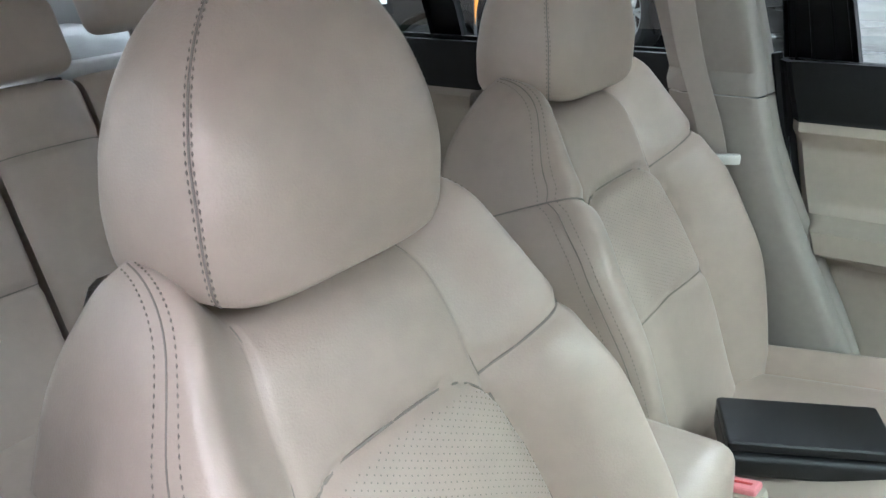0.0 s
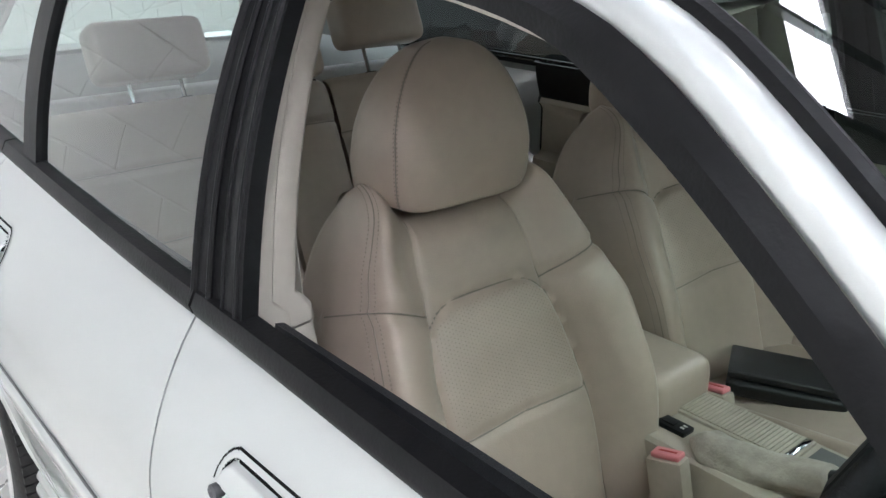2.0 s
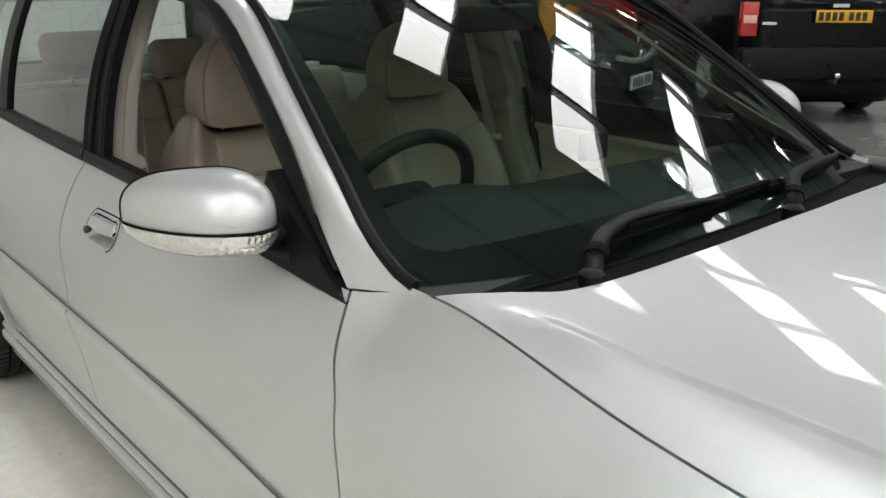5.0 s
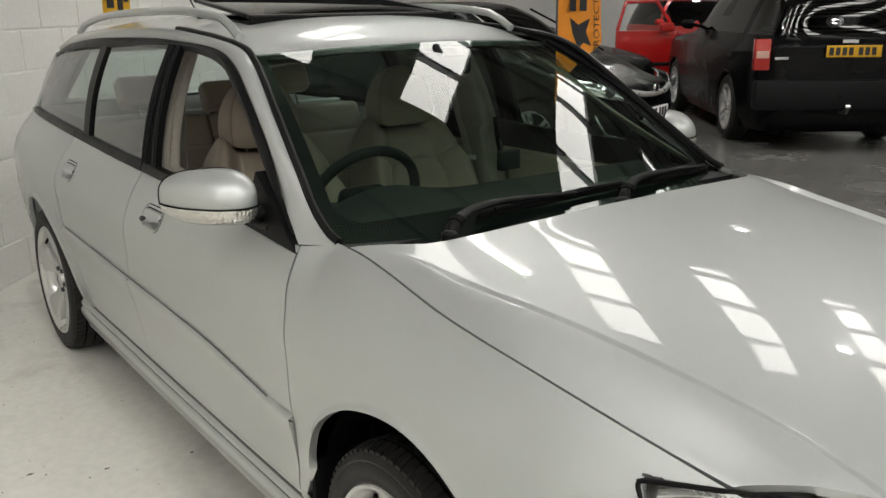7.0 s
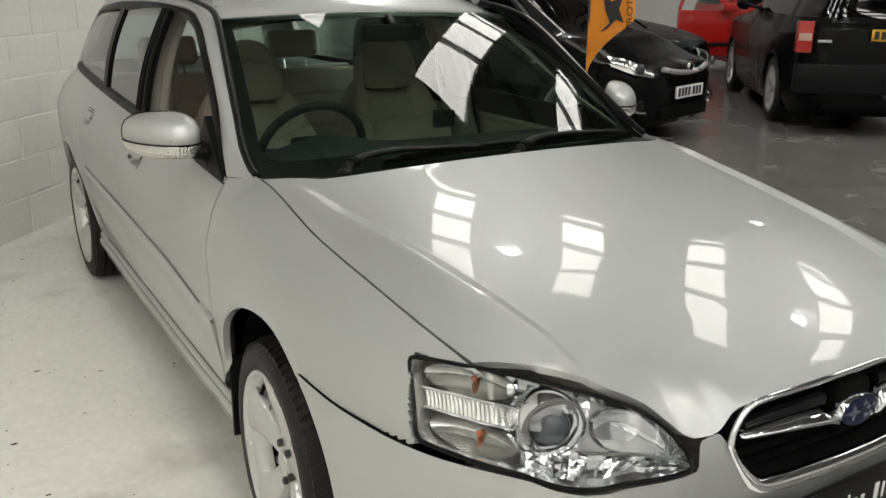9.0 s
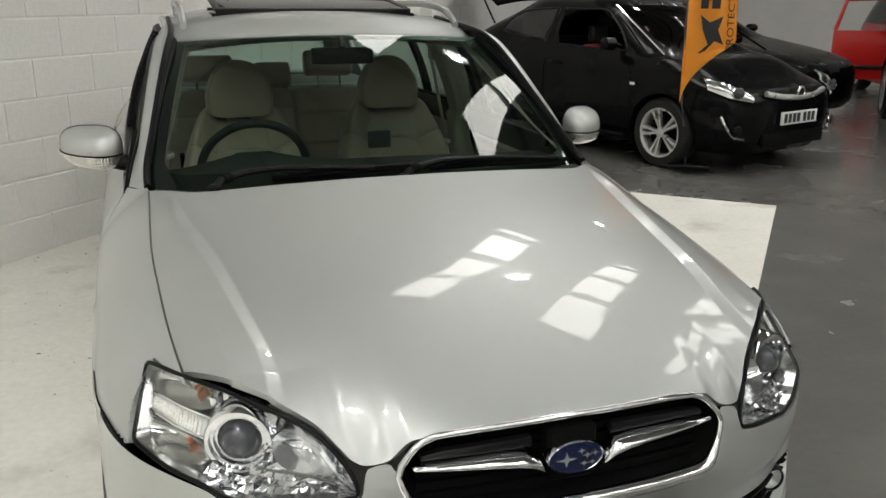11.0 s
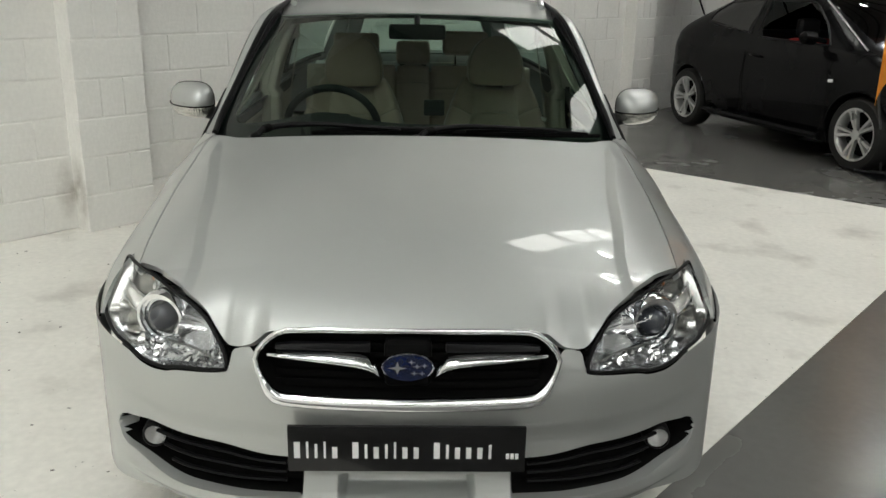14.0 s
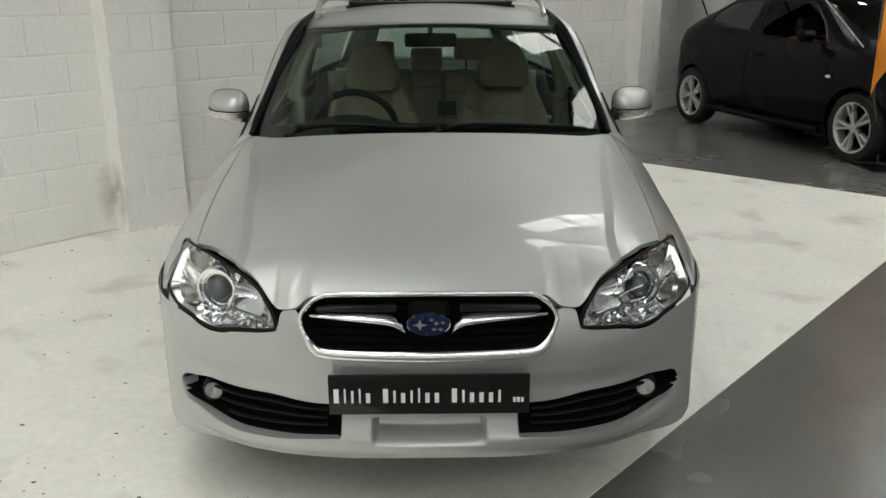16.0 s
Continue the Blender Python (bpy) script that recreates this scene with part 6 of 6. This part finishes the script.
    for s in (-1, 1):
        for yc in (0, base):
            t = np.linspace(-0.35, np.pi + 0.35, 40)
            ya, za = yc + (wheel_r + 0.045) * np.cos(t), wheel_r + (wheel_r + 0.045) * np.sin(t)
            near = [R.reshape(-1, 3)[np.argmin((R[..., 1].ravel() - y_) ** 2 + (R[..., 2].ravel() - z_) ** 2 + 4 * (R[..., 0].ravel() * s < 0))] for y_, z_ in zip(ya, za)]
            lip = np.stack([np.convolve(np.pad([p_[0] for p_ in near], 2, "edge"), np.ones(5) / 5, "valid"), ya, za], 1)
            tube("arch_lip", lip, 0.009, paint, root, n=8, up=(1, 0, 0))
            sheet("wheel_housing", np.stack([lip, lip * [0.55, 1, 1]], 1), DARK, root)
        for pts, is_open in windows:
            fr = path3([(s * 0.5, y_, z_) for y_, z_ in pts + pts[:1]], 60)
            near = [R.reshape(-1, 3)[np.argmin((R[..., 1].ravel() - y_) ** 2 + (R[..., 2].ravel() - z_) ** 2 + 4 * (R[..., 0].ravel() * s < 0))][0] for y_, z_ in fr[:, 1:]]
            tube("window_frame", np.stack([np.array(near), fr[:, 1], fr[:, 2]], 1), 0.010, GLOSS_TRIM, root, n=6, up=(1, 0, 0))
    for s in (-1, 1):
        for y in (0, base):
            mm = pose(s * (width / 2 - 0.11), y, wheel_r) @ Matrix.Diagonal((s, 1, 1, 1))
            k = wheel_r / 0.315
            ty = lathe("wheel", [(0.222 * k, -0.1), (0.29 * k, -0.1), (0.315 * k, -0.07), (0.315 * k, 0.07), (0.29 * k, 0.1), (0.228 * k, 0.098), (0.222 * k, 0.09)], TYRE, root, n=40, m=mm)
            lathe("rim", [(0.2 * k, -0.08), (0.2 * k, 0.06), (0.215 * k, 0.09), (0.226 * k, 0.096), (0.21 * k, 0.094)], ALLOY, ty, n=40, m=mm)
            lathe("brake_disc", [(0.01, 0.0), (0.19 * k, 0.0)], DARK, ty, n=24, m=mm)
            M = np.array(mm)
            for q in range(5):
                for off in (-0.16, 0.16):
                    t = 2 * math.pi * q / 5 + off
                    rg2 = []
                    for r, hw, h in ((0.03, 0.012, 0.075), (0.1, 0.015, 0.08), (0.215 * k, 0.02, 0.088)):
                        t2 = t * 1.0
                        rg2.append([M[:3, :3] @ np.array((hh, r * math.cos(t2) - w_ * math.sin(t2), r * math.sin(t2) + w_ * math.cos(t2))) + M[:3, 3] for w_, hh in ((-hw, h - 0.03), (-hw * 0.7, h), (hw * 0.7, h), (hw, h - 0.03))])
                    loft("spoke", rg2, ALLOY, ty)
            lathe("hub", [(0.045, 0.05), (0.045, 0.082), (0.001, 0.086)], ALLOY, ty, n=20, m=mm)
        mo = loft("door_mirror", tube_rings([(s * (width / 2 - 0.12), ws + 0.55, belt + 0.05), (s * (width / 2 + 0.0), ws + 0.53, belt + 0.075), (s * (width / 2 + 0.03), ws + 0.53, belt + 0.08), (s * (width / 2 + 0.12), ws + 0.545, belt + 0.085), (s * (width / 2 + 0.15), ws + 0.56, belt + 0.085)], [0.025, 0.03, 0.075, 0.07, 0.03], 14, squash=0.8), paint, root)
    return root


fx, fy = 0.285, -0.958
corsa_m = Matrix.Translation((4.442, 4.664, 0)) @ pose(0, 0, 0, 0, 0, math.degrees(math.atan2(fx, -fy)))
corsa = plain_car("hatchback_car", "black three-door hatchback parked beside the bay", corsa_m, BLACK_PAINT, 4.0, 1.71, 1.48, 2.511, 0.80, 0.80, 0.98, 0.06, 0.85, windows=(([(0.52, 1.0), (1.50, 1.03), (1.48, 1.36), (1.02, 1.36), (0.74, 1.21)], True), ([(1.60, 1.05), (2.36, 1.14), (2.30, 1.24), (2.06, 1.33), (1.58, 1.365)], False)))
# three-door hatchback: front details
def car_face(root, front, width, hood, kind):
    if kind == "hatch":
        for s in (-1, 1):
            top = path3([(s * 0.825, -0.42, 0.825), (s * 0.74, -0.61, 0.785), (s * 0.55, -0.725, 0.695)], 20)
            bot = path3([(s * 0.835, -0.48, 0.735), (s * 0.74, -0.66, 0.67), (s * 0.57, -0.755, 0.635)], 20)
            v = np.linspace(0, 1, 8)[None, :, None]
            P = bot[:, None] * (1 - v) + top[:, None] * v + np.array([s * 0.01, -0.02, 0]) * np.sin(np.pi * v)
            lamp = sheet("headlamp", P, REFLECT, root, "clear headlamp", thick=0.01, flip=s > 0, sharp=20)
            lathe("projector", [(0.05, -0.01), (0.045, 0.01), (0.03, 0.02), (0.001, 0.022)], PROJECTOR, lamp, n=20, m=pose(s * 0.70, -0.70, 0.715, 0, 0, 18 * s) @ TO_FRONT)
            tube("fog_surround", path3([(s * 0.782, -0.60, 0.52), (s * 0.755, -0.65, 0.42), (s * 0.69, -0.695, 0.34), (s * 0.62, -0.73, 0.33)], 16), 0.014, CHROME, root, n=8)
            lathe("fog_lamp", [(0.045, 0.0), (0.04, 0.012), (0.001, 0.015)], GLOSS_TRIM, root, n=20, m=pose(s * 0.70, -0.72, 0.40, 0, 0, 18 * s) @ TO_FRONT)
        gr = tube("grille_bar", path3([(-0.42, -0.765, 0.70), (-0.2, -0.805, 0.665), (0, -0.815, 0.655), (0.2, -0.805, 0.665), (0.42, -0.765, 0.70)], 20), 0.024, ALLOY, root, "bright grille bar", n=8)
        lathe("badge", [(0.055, -0.01), (0.055, 0.008), (0.045, 0.010), (0.04, 0.004), (0.001, 0.004)], CHROME, root, "round chrome badge", n=28, m=pose(0, -0.822, 0.695) @ TO_FRONT)
        block("lower_grille", (-0.45, -0.80, 0.24), (0.45, -0.77, 0.36), DARK, root, bevel=0.01)
        pl = block("number_plate", (-0.26, -0.835, 0.43), (0.26, -0.82, 0.54), WHITE_INK, root, "white number plate", bevel=0.003)
        for k in range(7):
            x = -0.225 + 0.062 * k + (0.03 if k > 3 else 0)
            block("lettering_bar", (x, -0.838, 0.447), (x + 0.042, -0.834, 0.524), INK, pl)


car_face(corsa, 0.8, 1.71, 0.8, "hatch")
for s in (-1, 1):
    tube("door_handle", [(s * 0.858, 1.30, 0.845), (s * 0.876, 1.33, 0.85), (s * 0.876, 1.42, 0.852), (s * 0.858, 1.46, 0.85)], 0.014, BLACK_PAINT, corsa, n=8)
    # side trim and door lines
    tube("door_line", [(s * 0.864, 1.52, 0.30), (s * 0.867, 1.56, 0.6), (s * 0.852, 1.54, 0.88)], 0.003, DARK, corsa, n=5)
    tube("door_line", [(s * 0.862, 0.40, 0.30), (s * 0.866, 0.36, 0.6), (s * 0.85, 0.40, 0.90)], 0.003, DARK, corsa, n=5)
    block("side_badge", (s * 0.864 - 0.004, 0.30, 0.71), (s * 0.864 + 0.004, 0.36, 0.735), CHROME, corsa)
    tube("sill_trim", [(s * 0.862, 0.38, 0.235), (s * 0.868, 1.2, 0.232), (s * 0.862, 2.12, 0.24)], 0.03, BLACK_PAINT, corsa, n=8, squash=1.2)
    tube("windscreen_trim", path3([(s * 0.745, 0.08, 0.985), (s * 0.665, 0.47, 1.20), (s * 0.575, 0.86, 1.40)], 14), 0.011, CHROME if s < 0 else BLACK_PAINT, corsa, n=6)
    st = block("car_seat", (s * 0.36 - 0.22, 1.15, 0.45), (s * 0.36 + 0.22, 1.32, 1.02), SEAT_RED, corsa, "red and black sports seat", bevel=0.06, seg=3)
    block("headrest", (s * 0.36 - 0.12, 1.24, 1.03), (s * 0.36 + 0.12, 1.34, 1.20), DASH, st, bevel=0.05, seg=3)

for s in (-1, 1):
    block("door_trim", (s * 0.70 - 0.03, 0.5, 0.4), (s * 0.70 + 0.03, 1.5, 0.97), DASH, corsa, bevel=0.02)
block("dashboard", (-0.66, 0.15, 0.70), (0.66, 0.55, 0.95), DASH, corsa, bevel=0.05, seg=3)
block("rear_bench", (-0.60, 2.05, 0.45), (0.60, 2.25, 1.05), DASH, corsa, bevel=0.05, seg=3)
block("sticker", (0.20, 0.43, 1.075), (0.40, 0.438, 1.155), PALE, corsa, "pale paper sticker in the windscreen")
# raised tailgate on gas struts
tg = sheet("tailgate", np.stack([np.stack([np.linspace(-0.60, 0.60, 21), np.full(21, 2.62 + 0.85 * k), 1.47 + 0.50 * k - 0.06 * np.linspace(-1, 1, 21) ** 2 - 0.10 * k * k], 1) for k in np.linspace(0, 1, 10)], 1), BLACK_PAINT, corsa, "black tailgate standing open", thick=0.05)
for s in (-1, 1):
    tube("gas_strut", [(s * 0.56, 2.72, 1.18), (s * 0.55, 3.15, 1.70)], 0.010, TRIM, tg, n=6)

# saloon beyond it, parallel
saloon_m = Matrix.Translation((2.32, 2.25, 0)) @ corsa_m
saloon = plain_car("saloon_car", "black saloon car parked beyond the hatchback", saloon_m, BLACK_PAINT, 4.5, 1.8, 1.46, 2.68, 0.92, 0.80, 0.98, 0.42, 0.75, pillars=((1.2, 0.05), (2.15, 0.05)))
# dark off-roader, tail towards the bay
jeep_m = Matrix.Translation((8.90, 5.90, 0)) @ pose(0, 0, 0, 0, 0, 140)
jeep = plain_car("off_road_car", "black boxy off-road car seen from behind", jeep_m, BLACK_PAINT, 4.41, 1.76, 1.66, 2.635, 0.85, 0.98, 1.10, 0.5, 0.16, square=5.5, wheel_r=0.345, pillars=((1.1, 0.06), (2.0, 0.06), (2.95, 0.08)))
for s in (-1, 1):
    tl = block("tail_lamp", (s * 0.80 - 0.075, 3.50, 0.80), (s * 0.80 + 0.075, 3.585, 1.10), RED_LENS, jeep, "red tail lamp", bevel=0.012)
    block("reverse_lamp", (s * 0.80 - 0.06, 3.58, 0.915), (s * 0.80 + 0.06, 3.59, 0.985), AMBER_PALE, tl, bevel=0.003)
block("rear_bumper", (-0.86, 3.50, 0.42), (0.86, 3.66, 0.70), GLOSS_TRIM, jeep, bevel=0.03)
pl = block("number_plate", (-0.33, 3.565, 0.92), (0.19, 3.58, 1.03), YELLOW, jeep, "yellow number plate", bevel=0.003)
for k in range(7):
    x = 0.125 - 0.062 * k - (0.03 if k > 3 else 0)
    block("lettering_bar", (x, 3.579, 0.937), (x + 0.042, 3.5825, 1.012), INK, pl)
block("badge_bar", (-0.10, 3.575, 1.055), (0.05, 3.582, 1.085), CHROME, jeep)
block("badge_bar", (0.55, 3.575, 0.90), (0.68, 3.582, 0.925), CHROME, jeep)
lathe("tow_ball", [(0.0005, 0.03), (0.018, 0.024), (0.025, 0.0), (0.02, -0.02)], CHROME, jeep, n=16, m=pose(0, 3.74, 0.46))
tube("tow_bar", [(0, 3.5, 0.40), (0, 3.72, 0.40), (0, 3.74, 0.45)], 0.02, STEEL, jeep, n=8)
# red car with a door standing open
red_m = Matrix.Translation((10.28, 6.84, 0)) @ pose(0, 0, 0, 0, 0, -27)
redcar = plain_car("small_car", "red small car with its front door standing open", red_m, RED_PAINT, 3.85, 1.7, 1.55, 2.45, 0.8, 0.95, 1.05, 0.4, 0.2, square=4.0, pillars=((1.25, 0.05),))
od = pose(9.8, 7.7, 0, 0, 0, -27)
bm = box_bm((-1.0, -0.03, 0.32), (0, 0.03, 1.02), 0.02)
bmesh.ops.transform(bm, matrix=red_m.inverted() @ od, verts=bm.verts)
dr = part("open_door", bm, RED_PAINT, redcar, "red front door standing open")
fr = [red_m.inverted() @ od @ Vector(p) for p in ((-0.98, 0, 1.02), (-0.86, 0, 1.45), (-0.35, 0, 1.47), (-0.02, 0, 1.03))]
tube("window_frame", fr, 0.03, RED_PAINT, dr, n=8)
tube("door_trim", [red_m.inverted() @ od @ Vector(p) for p in ((-0.98, -0.035, 0.50), (-0.02, -0.035, 0.50))], 0.03, TRIM, dr, n=8)
mm = red_m.inverted() @ od @ Matrix.Translation((-0.22, -0.12, 1.06))
block("door_mirror", (-0.12, -0.07, -0.06), (0.12, 0.07, 0.08), RED_PAINT, dr, bevel=0.05, seg=3, m=mm)

# feather flag
fl = thing("feather_flag", "orange advertising feather flag on a dark base", "flag", m=pose(3.62, 4.10, 0))
tube("pole", path3([(0.20, 0.14, 0.03), (0.10, 0.07, 0.40), (0.0, 0.0, 0.70), (-0.03, -0.02, 1.6), (0.0, 0.0, 2.5)], 24), 0.010, STEEL, fl, "grey metal pole", n=8)
fu = np.linspace(0, 1, 16)
fz = np.linspace(0, 1, 40)
U, V = np.meshgrid(fu, fz, indexing="ij")
wd_ = 0.42 * np.clip((V - 0.0) / 0.16, 0.02, 1) ** 0.8
bottom = 0.60 + 0.42 * U ** 1.4 * (1 - V) ** 3
z = bottom + (2.55 - bottom) * V
x = -0.03 + wd_ * U
y = -0.02 - 0.28 * wd_ * U + 0.025 * np.sin(5 * U + 6 * V) * U
cloth = sheet("flag_cloth", np.stack([x, y, z], -1), ORANGE, fl, "orange printed cloth", thick=0.002, flip=True)
def on_flag(px_, pz_):
    px_ = px_ * 0.84
    u = px_ / 0.42
    return (-0.03 + px_, -0.02 - 0.28 * px_ - 0.012 + 0.025 * math.sin(5 * u + 6 * (pz_ - 0.8) / 1.75) * u, pz_)
bm = bmesh.new()
for poly in ([(0.12, 1.02), (0.22, 1.10), (0.16, 1.22), (0.13, 1.34), (0.22, 1.28), (0.34, 1.33), (0.30, 1.22), (0.36, 1.10), (0.28, 1.13), (0.20, 1.05)],):
    bm.faces.new([bm.verts.new(on_flag(*p)) for p in poly])
part("flag_emblem", bm, INK, cloth, smooth=False)
def flag_word(text, x0, z0, size):
    cu = bpy.data.curves.new("lettering", "FONT")
    cu.body, cu.size, cu.extrude = text, size, 0.0008
    tmp = new("lettering", cu)
    dg = bpy.context.evaluated_depsgraph_get()
    me = bpy.data.meshes.new_from_object(tmp.evaluated_get(dg))
    bpy.data.objects.remove(tmp)
    for v in me.vertices:
        v.co = Vector(on_flag(x0 - v.co.y, z0 + v.co.x))
    me.materials.append(INK)
    ob = new("lettering", me)
    ob.parent = cloth
flag_word("PROTECTION", 0.455, 1.04, 0.105)
for k, w in enumerate((0.10, 0.09)):
    p = on_flag(0.15 + 0.10 * k, 1.40)
    block("lettering_bar", (p[0] - 0.03, p[1] - 0.006, 1.39), (p[0] + 0.05, p[1] - 0.001, 1.39 + 0.25), INK, cloth)
block("base_plate", (0.05, -0.08, 0.0), (0.35, 0.28, 0.02), GLOSS_TRIM, fl, bevel=0.005)
tube("base_arm", [(0.02, 0.24, 0.025), (0.2, 0.14, 0.03), (0.38, 0.04, 0.025)], 0.016, GLOSS_TRIM, fl, n=8)

# ---------------------------------------------------------------- sign, poster and small things on the wall
sign = thing("wall_sign", "dark grey sign board with pale lettering on the block wall", "sign")
block("board", (0.15, WALL_N - 0.05, 2.0), (3.05, WALL_N - 0.012, 3.0), SIGN_GREY, sign, m=HALL, bevel=0.004)
rs = random.Random(3)
for row, (z0, hgt, x0, x1) in enumerate(((2.50, 0.36, 0.30, 2.90), (2.18, 0.14, 0.5, 2.7))):
    x = x1
    while x > x0:
        wdt = hgt * rs.choice((0.22, 0.5, 0.55, 0.6))
        h1 = hgt * rs.choice((0.7, 0.7, 1.0))
        block("lettering_bar", (x - 0.16 * hgt, WALL_N - 0.056, z0), (x, WALL_N - 0.051, z0 + h1), WHITE_INK, sign, m=HALL)
        if wdt > hgt * 0.3:
            block("lettering_bar", (x - wdt, WALL_N - 0.056, z0), (x - 0.16 * hgt, WALL_N - 0.051, z0 + 0.14 * hgt), WHITE_INK, sign, m=HALL)
        x -= wdt + 0.14 * hgt + (0.25 * hgt if rs.random() < 0.15 else 0)
poster = thing("poster", "yellow and black printed poster on the wall", "poster")
block("print", (3.72, WALL_N - 0.012, 1.40), (4.12, WALL_N - 0.002, 1.95), YELLOW, poster, m=HALL)
for a, b, c, d in ((3.76, 1.46, 3.86, 1.62), (3.92, 1.44, 4.0, 1.56), (4.02, 1.5, 4.09, 1.72), (3.80, 1.70, 3.96, 1.84)):
    block("print_shape", (a, WALL_N - 0.016, b), (c, WALL_N - 0.011, d), INK, poster, m=HALL)

# ---------------------------------------------------------------- blocks of the wall, pieces that share their meshes
def block_mesh(w, h, d=0.05, bev=0.006):
    bm = box_bm((-w / 2, 0, 0), (w / 2, d, h), 0)
    edges = [e for e in bm.edges if all(v.co.y < 0.001 for v in e.verts)]
    bmesh.ops.bevel(bm, geom=edges, offset=bev, segments=2, affect="EDGES", profile=0.5)
    me = bpy.data.meshes.new("block")
    bm.to_mesh(me)
    bm.free()
    me.materials.append(BLOCK)
    return me


CO, BL, J = 0.225, 0.45, 0.007
full = block_mesh(BL - J, CO - J)
PIERS = ((0.42, 0.86), (6.90, 7.34))
rest_v, rest_f = [], []
fullv = [tuple(v.co) for v in full.vertices]
fullf = [tuple(p.vertices) for p in full.polygons]
rs = random.Random(7)
count = 0
for c in range(27):
    for k in range(-20, 46):
        x = k * BL + (BL / 2 if c % 2 else 0)
        jog = rs.uniform(-0.0012, 0.0012)
        m = HALL @ Matrix.Translation((x, WALL_N + jog, c * CO + J / 2))
        if -1.7 < x < 5.2 and c < 13 and count < 200:
            ob = new("block", full)
            ob.parent = wall_north
            ob.matrix_basis = m
            count += 1
        else:
            n0 = len(rest_v)
            rest_v += [tuple(m @ Vector(v)) for v in fullv]
            rest_f += [tuple(i + n0 for i in f) for f in fullf]
far = mesh_object("block_courses", rest_v, rest_f, BLOCK, wall_north, "painted blocks of the far courses", smooth=False)
tagged(far, kind="stuff")
third = block_mesh((PIERS[0][1] - PIERS[0][0] - 2 * J) / 3 - J * 0.3, CO - J)
wide = block_mesh(PIERS[0][1] - PIERS[0][0], CO - J)
for i, (a, b) in enumerate(PIERS):
    PN = WALL_N - 0.15
    pier = tagged(block("pier", (a + 0.004, PN + 0.005, 0), (b - 0.004, WALL_N + 0.1, 6.2), BLOCK, m=HALL, label="white painted block pier standing proud of the wall"), category="pier", kind="structure")
    for c in range(27):
        if c % 2:
            spots = [(a + (b - a) * (k + 0.5) / 3, third) for k in range(3)]
        else:
            spots = [((a + b) / 2, wide)]
        for x, me in spots:
            ob = new("block", me)
            ob.parent = pier
            ob.matrix_basis = HALL @ Matrix.Translation((x, PN + rs.uniform(-0.001, 0.001), c * CO + J / 2))

# flakes of grit lying on the painted bay
rg_ = random.Random(11)
dv, df = [], []
for i in range(420):
    if i % 3 == 0:
        x, y = rg_.uniform(-3.2, -1.0), rg_.uniform(-3.0, 3.2)
    elif i % 3 == 1:
        x, y = rg_.gauss(-1.4, 0.35), rg_.gauss(-1.3, 0.5)
    else:
        x, y = rg_.uniform(-1.1, 1.6), rg_.uniform(-1.9, -0.9)
    if (HALL.inverted() @ Vector((x, y, 0))).y > WALL_N - 0.05 or (abs(x) < 0.84 and y > -0.9):
        continue
    r, t0, k0 = rg_.uniform(0.002, 0.007), rg_.uniform(0, 6.28), len(dv)
    st = rg_.uniform(1.0, 2.4)
    for j in range(5):
        t = t0 + j * 1.2566
        dv.append((x + r * st * math.cos(t) * rg_.uniform(0.6, 1.2), y + r * math.sin(t) * rg_.uniform(0.6, 1.2), 0.0065))
    dv.append((x, y, 0.0065 + r * 0.5))
    df += [(k0 + j, k0 + (j + 1) % 5, k0 + 5) for j in range(5)]
tagged(mesh_object("floor_debris", dv, df, GRIT), "small dark flakes of grit scattered on the white floor", "debris", kind="stuff")
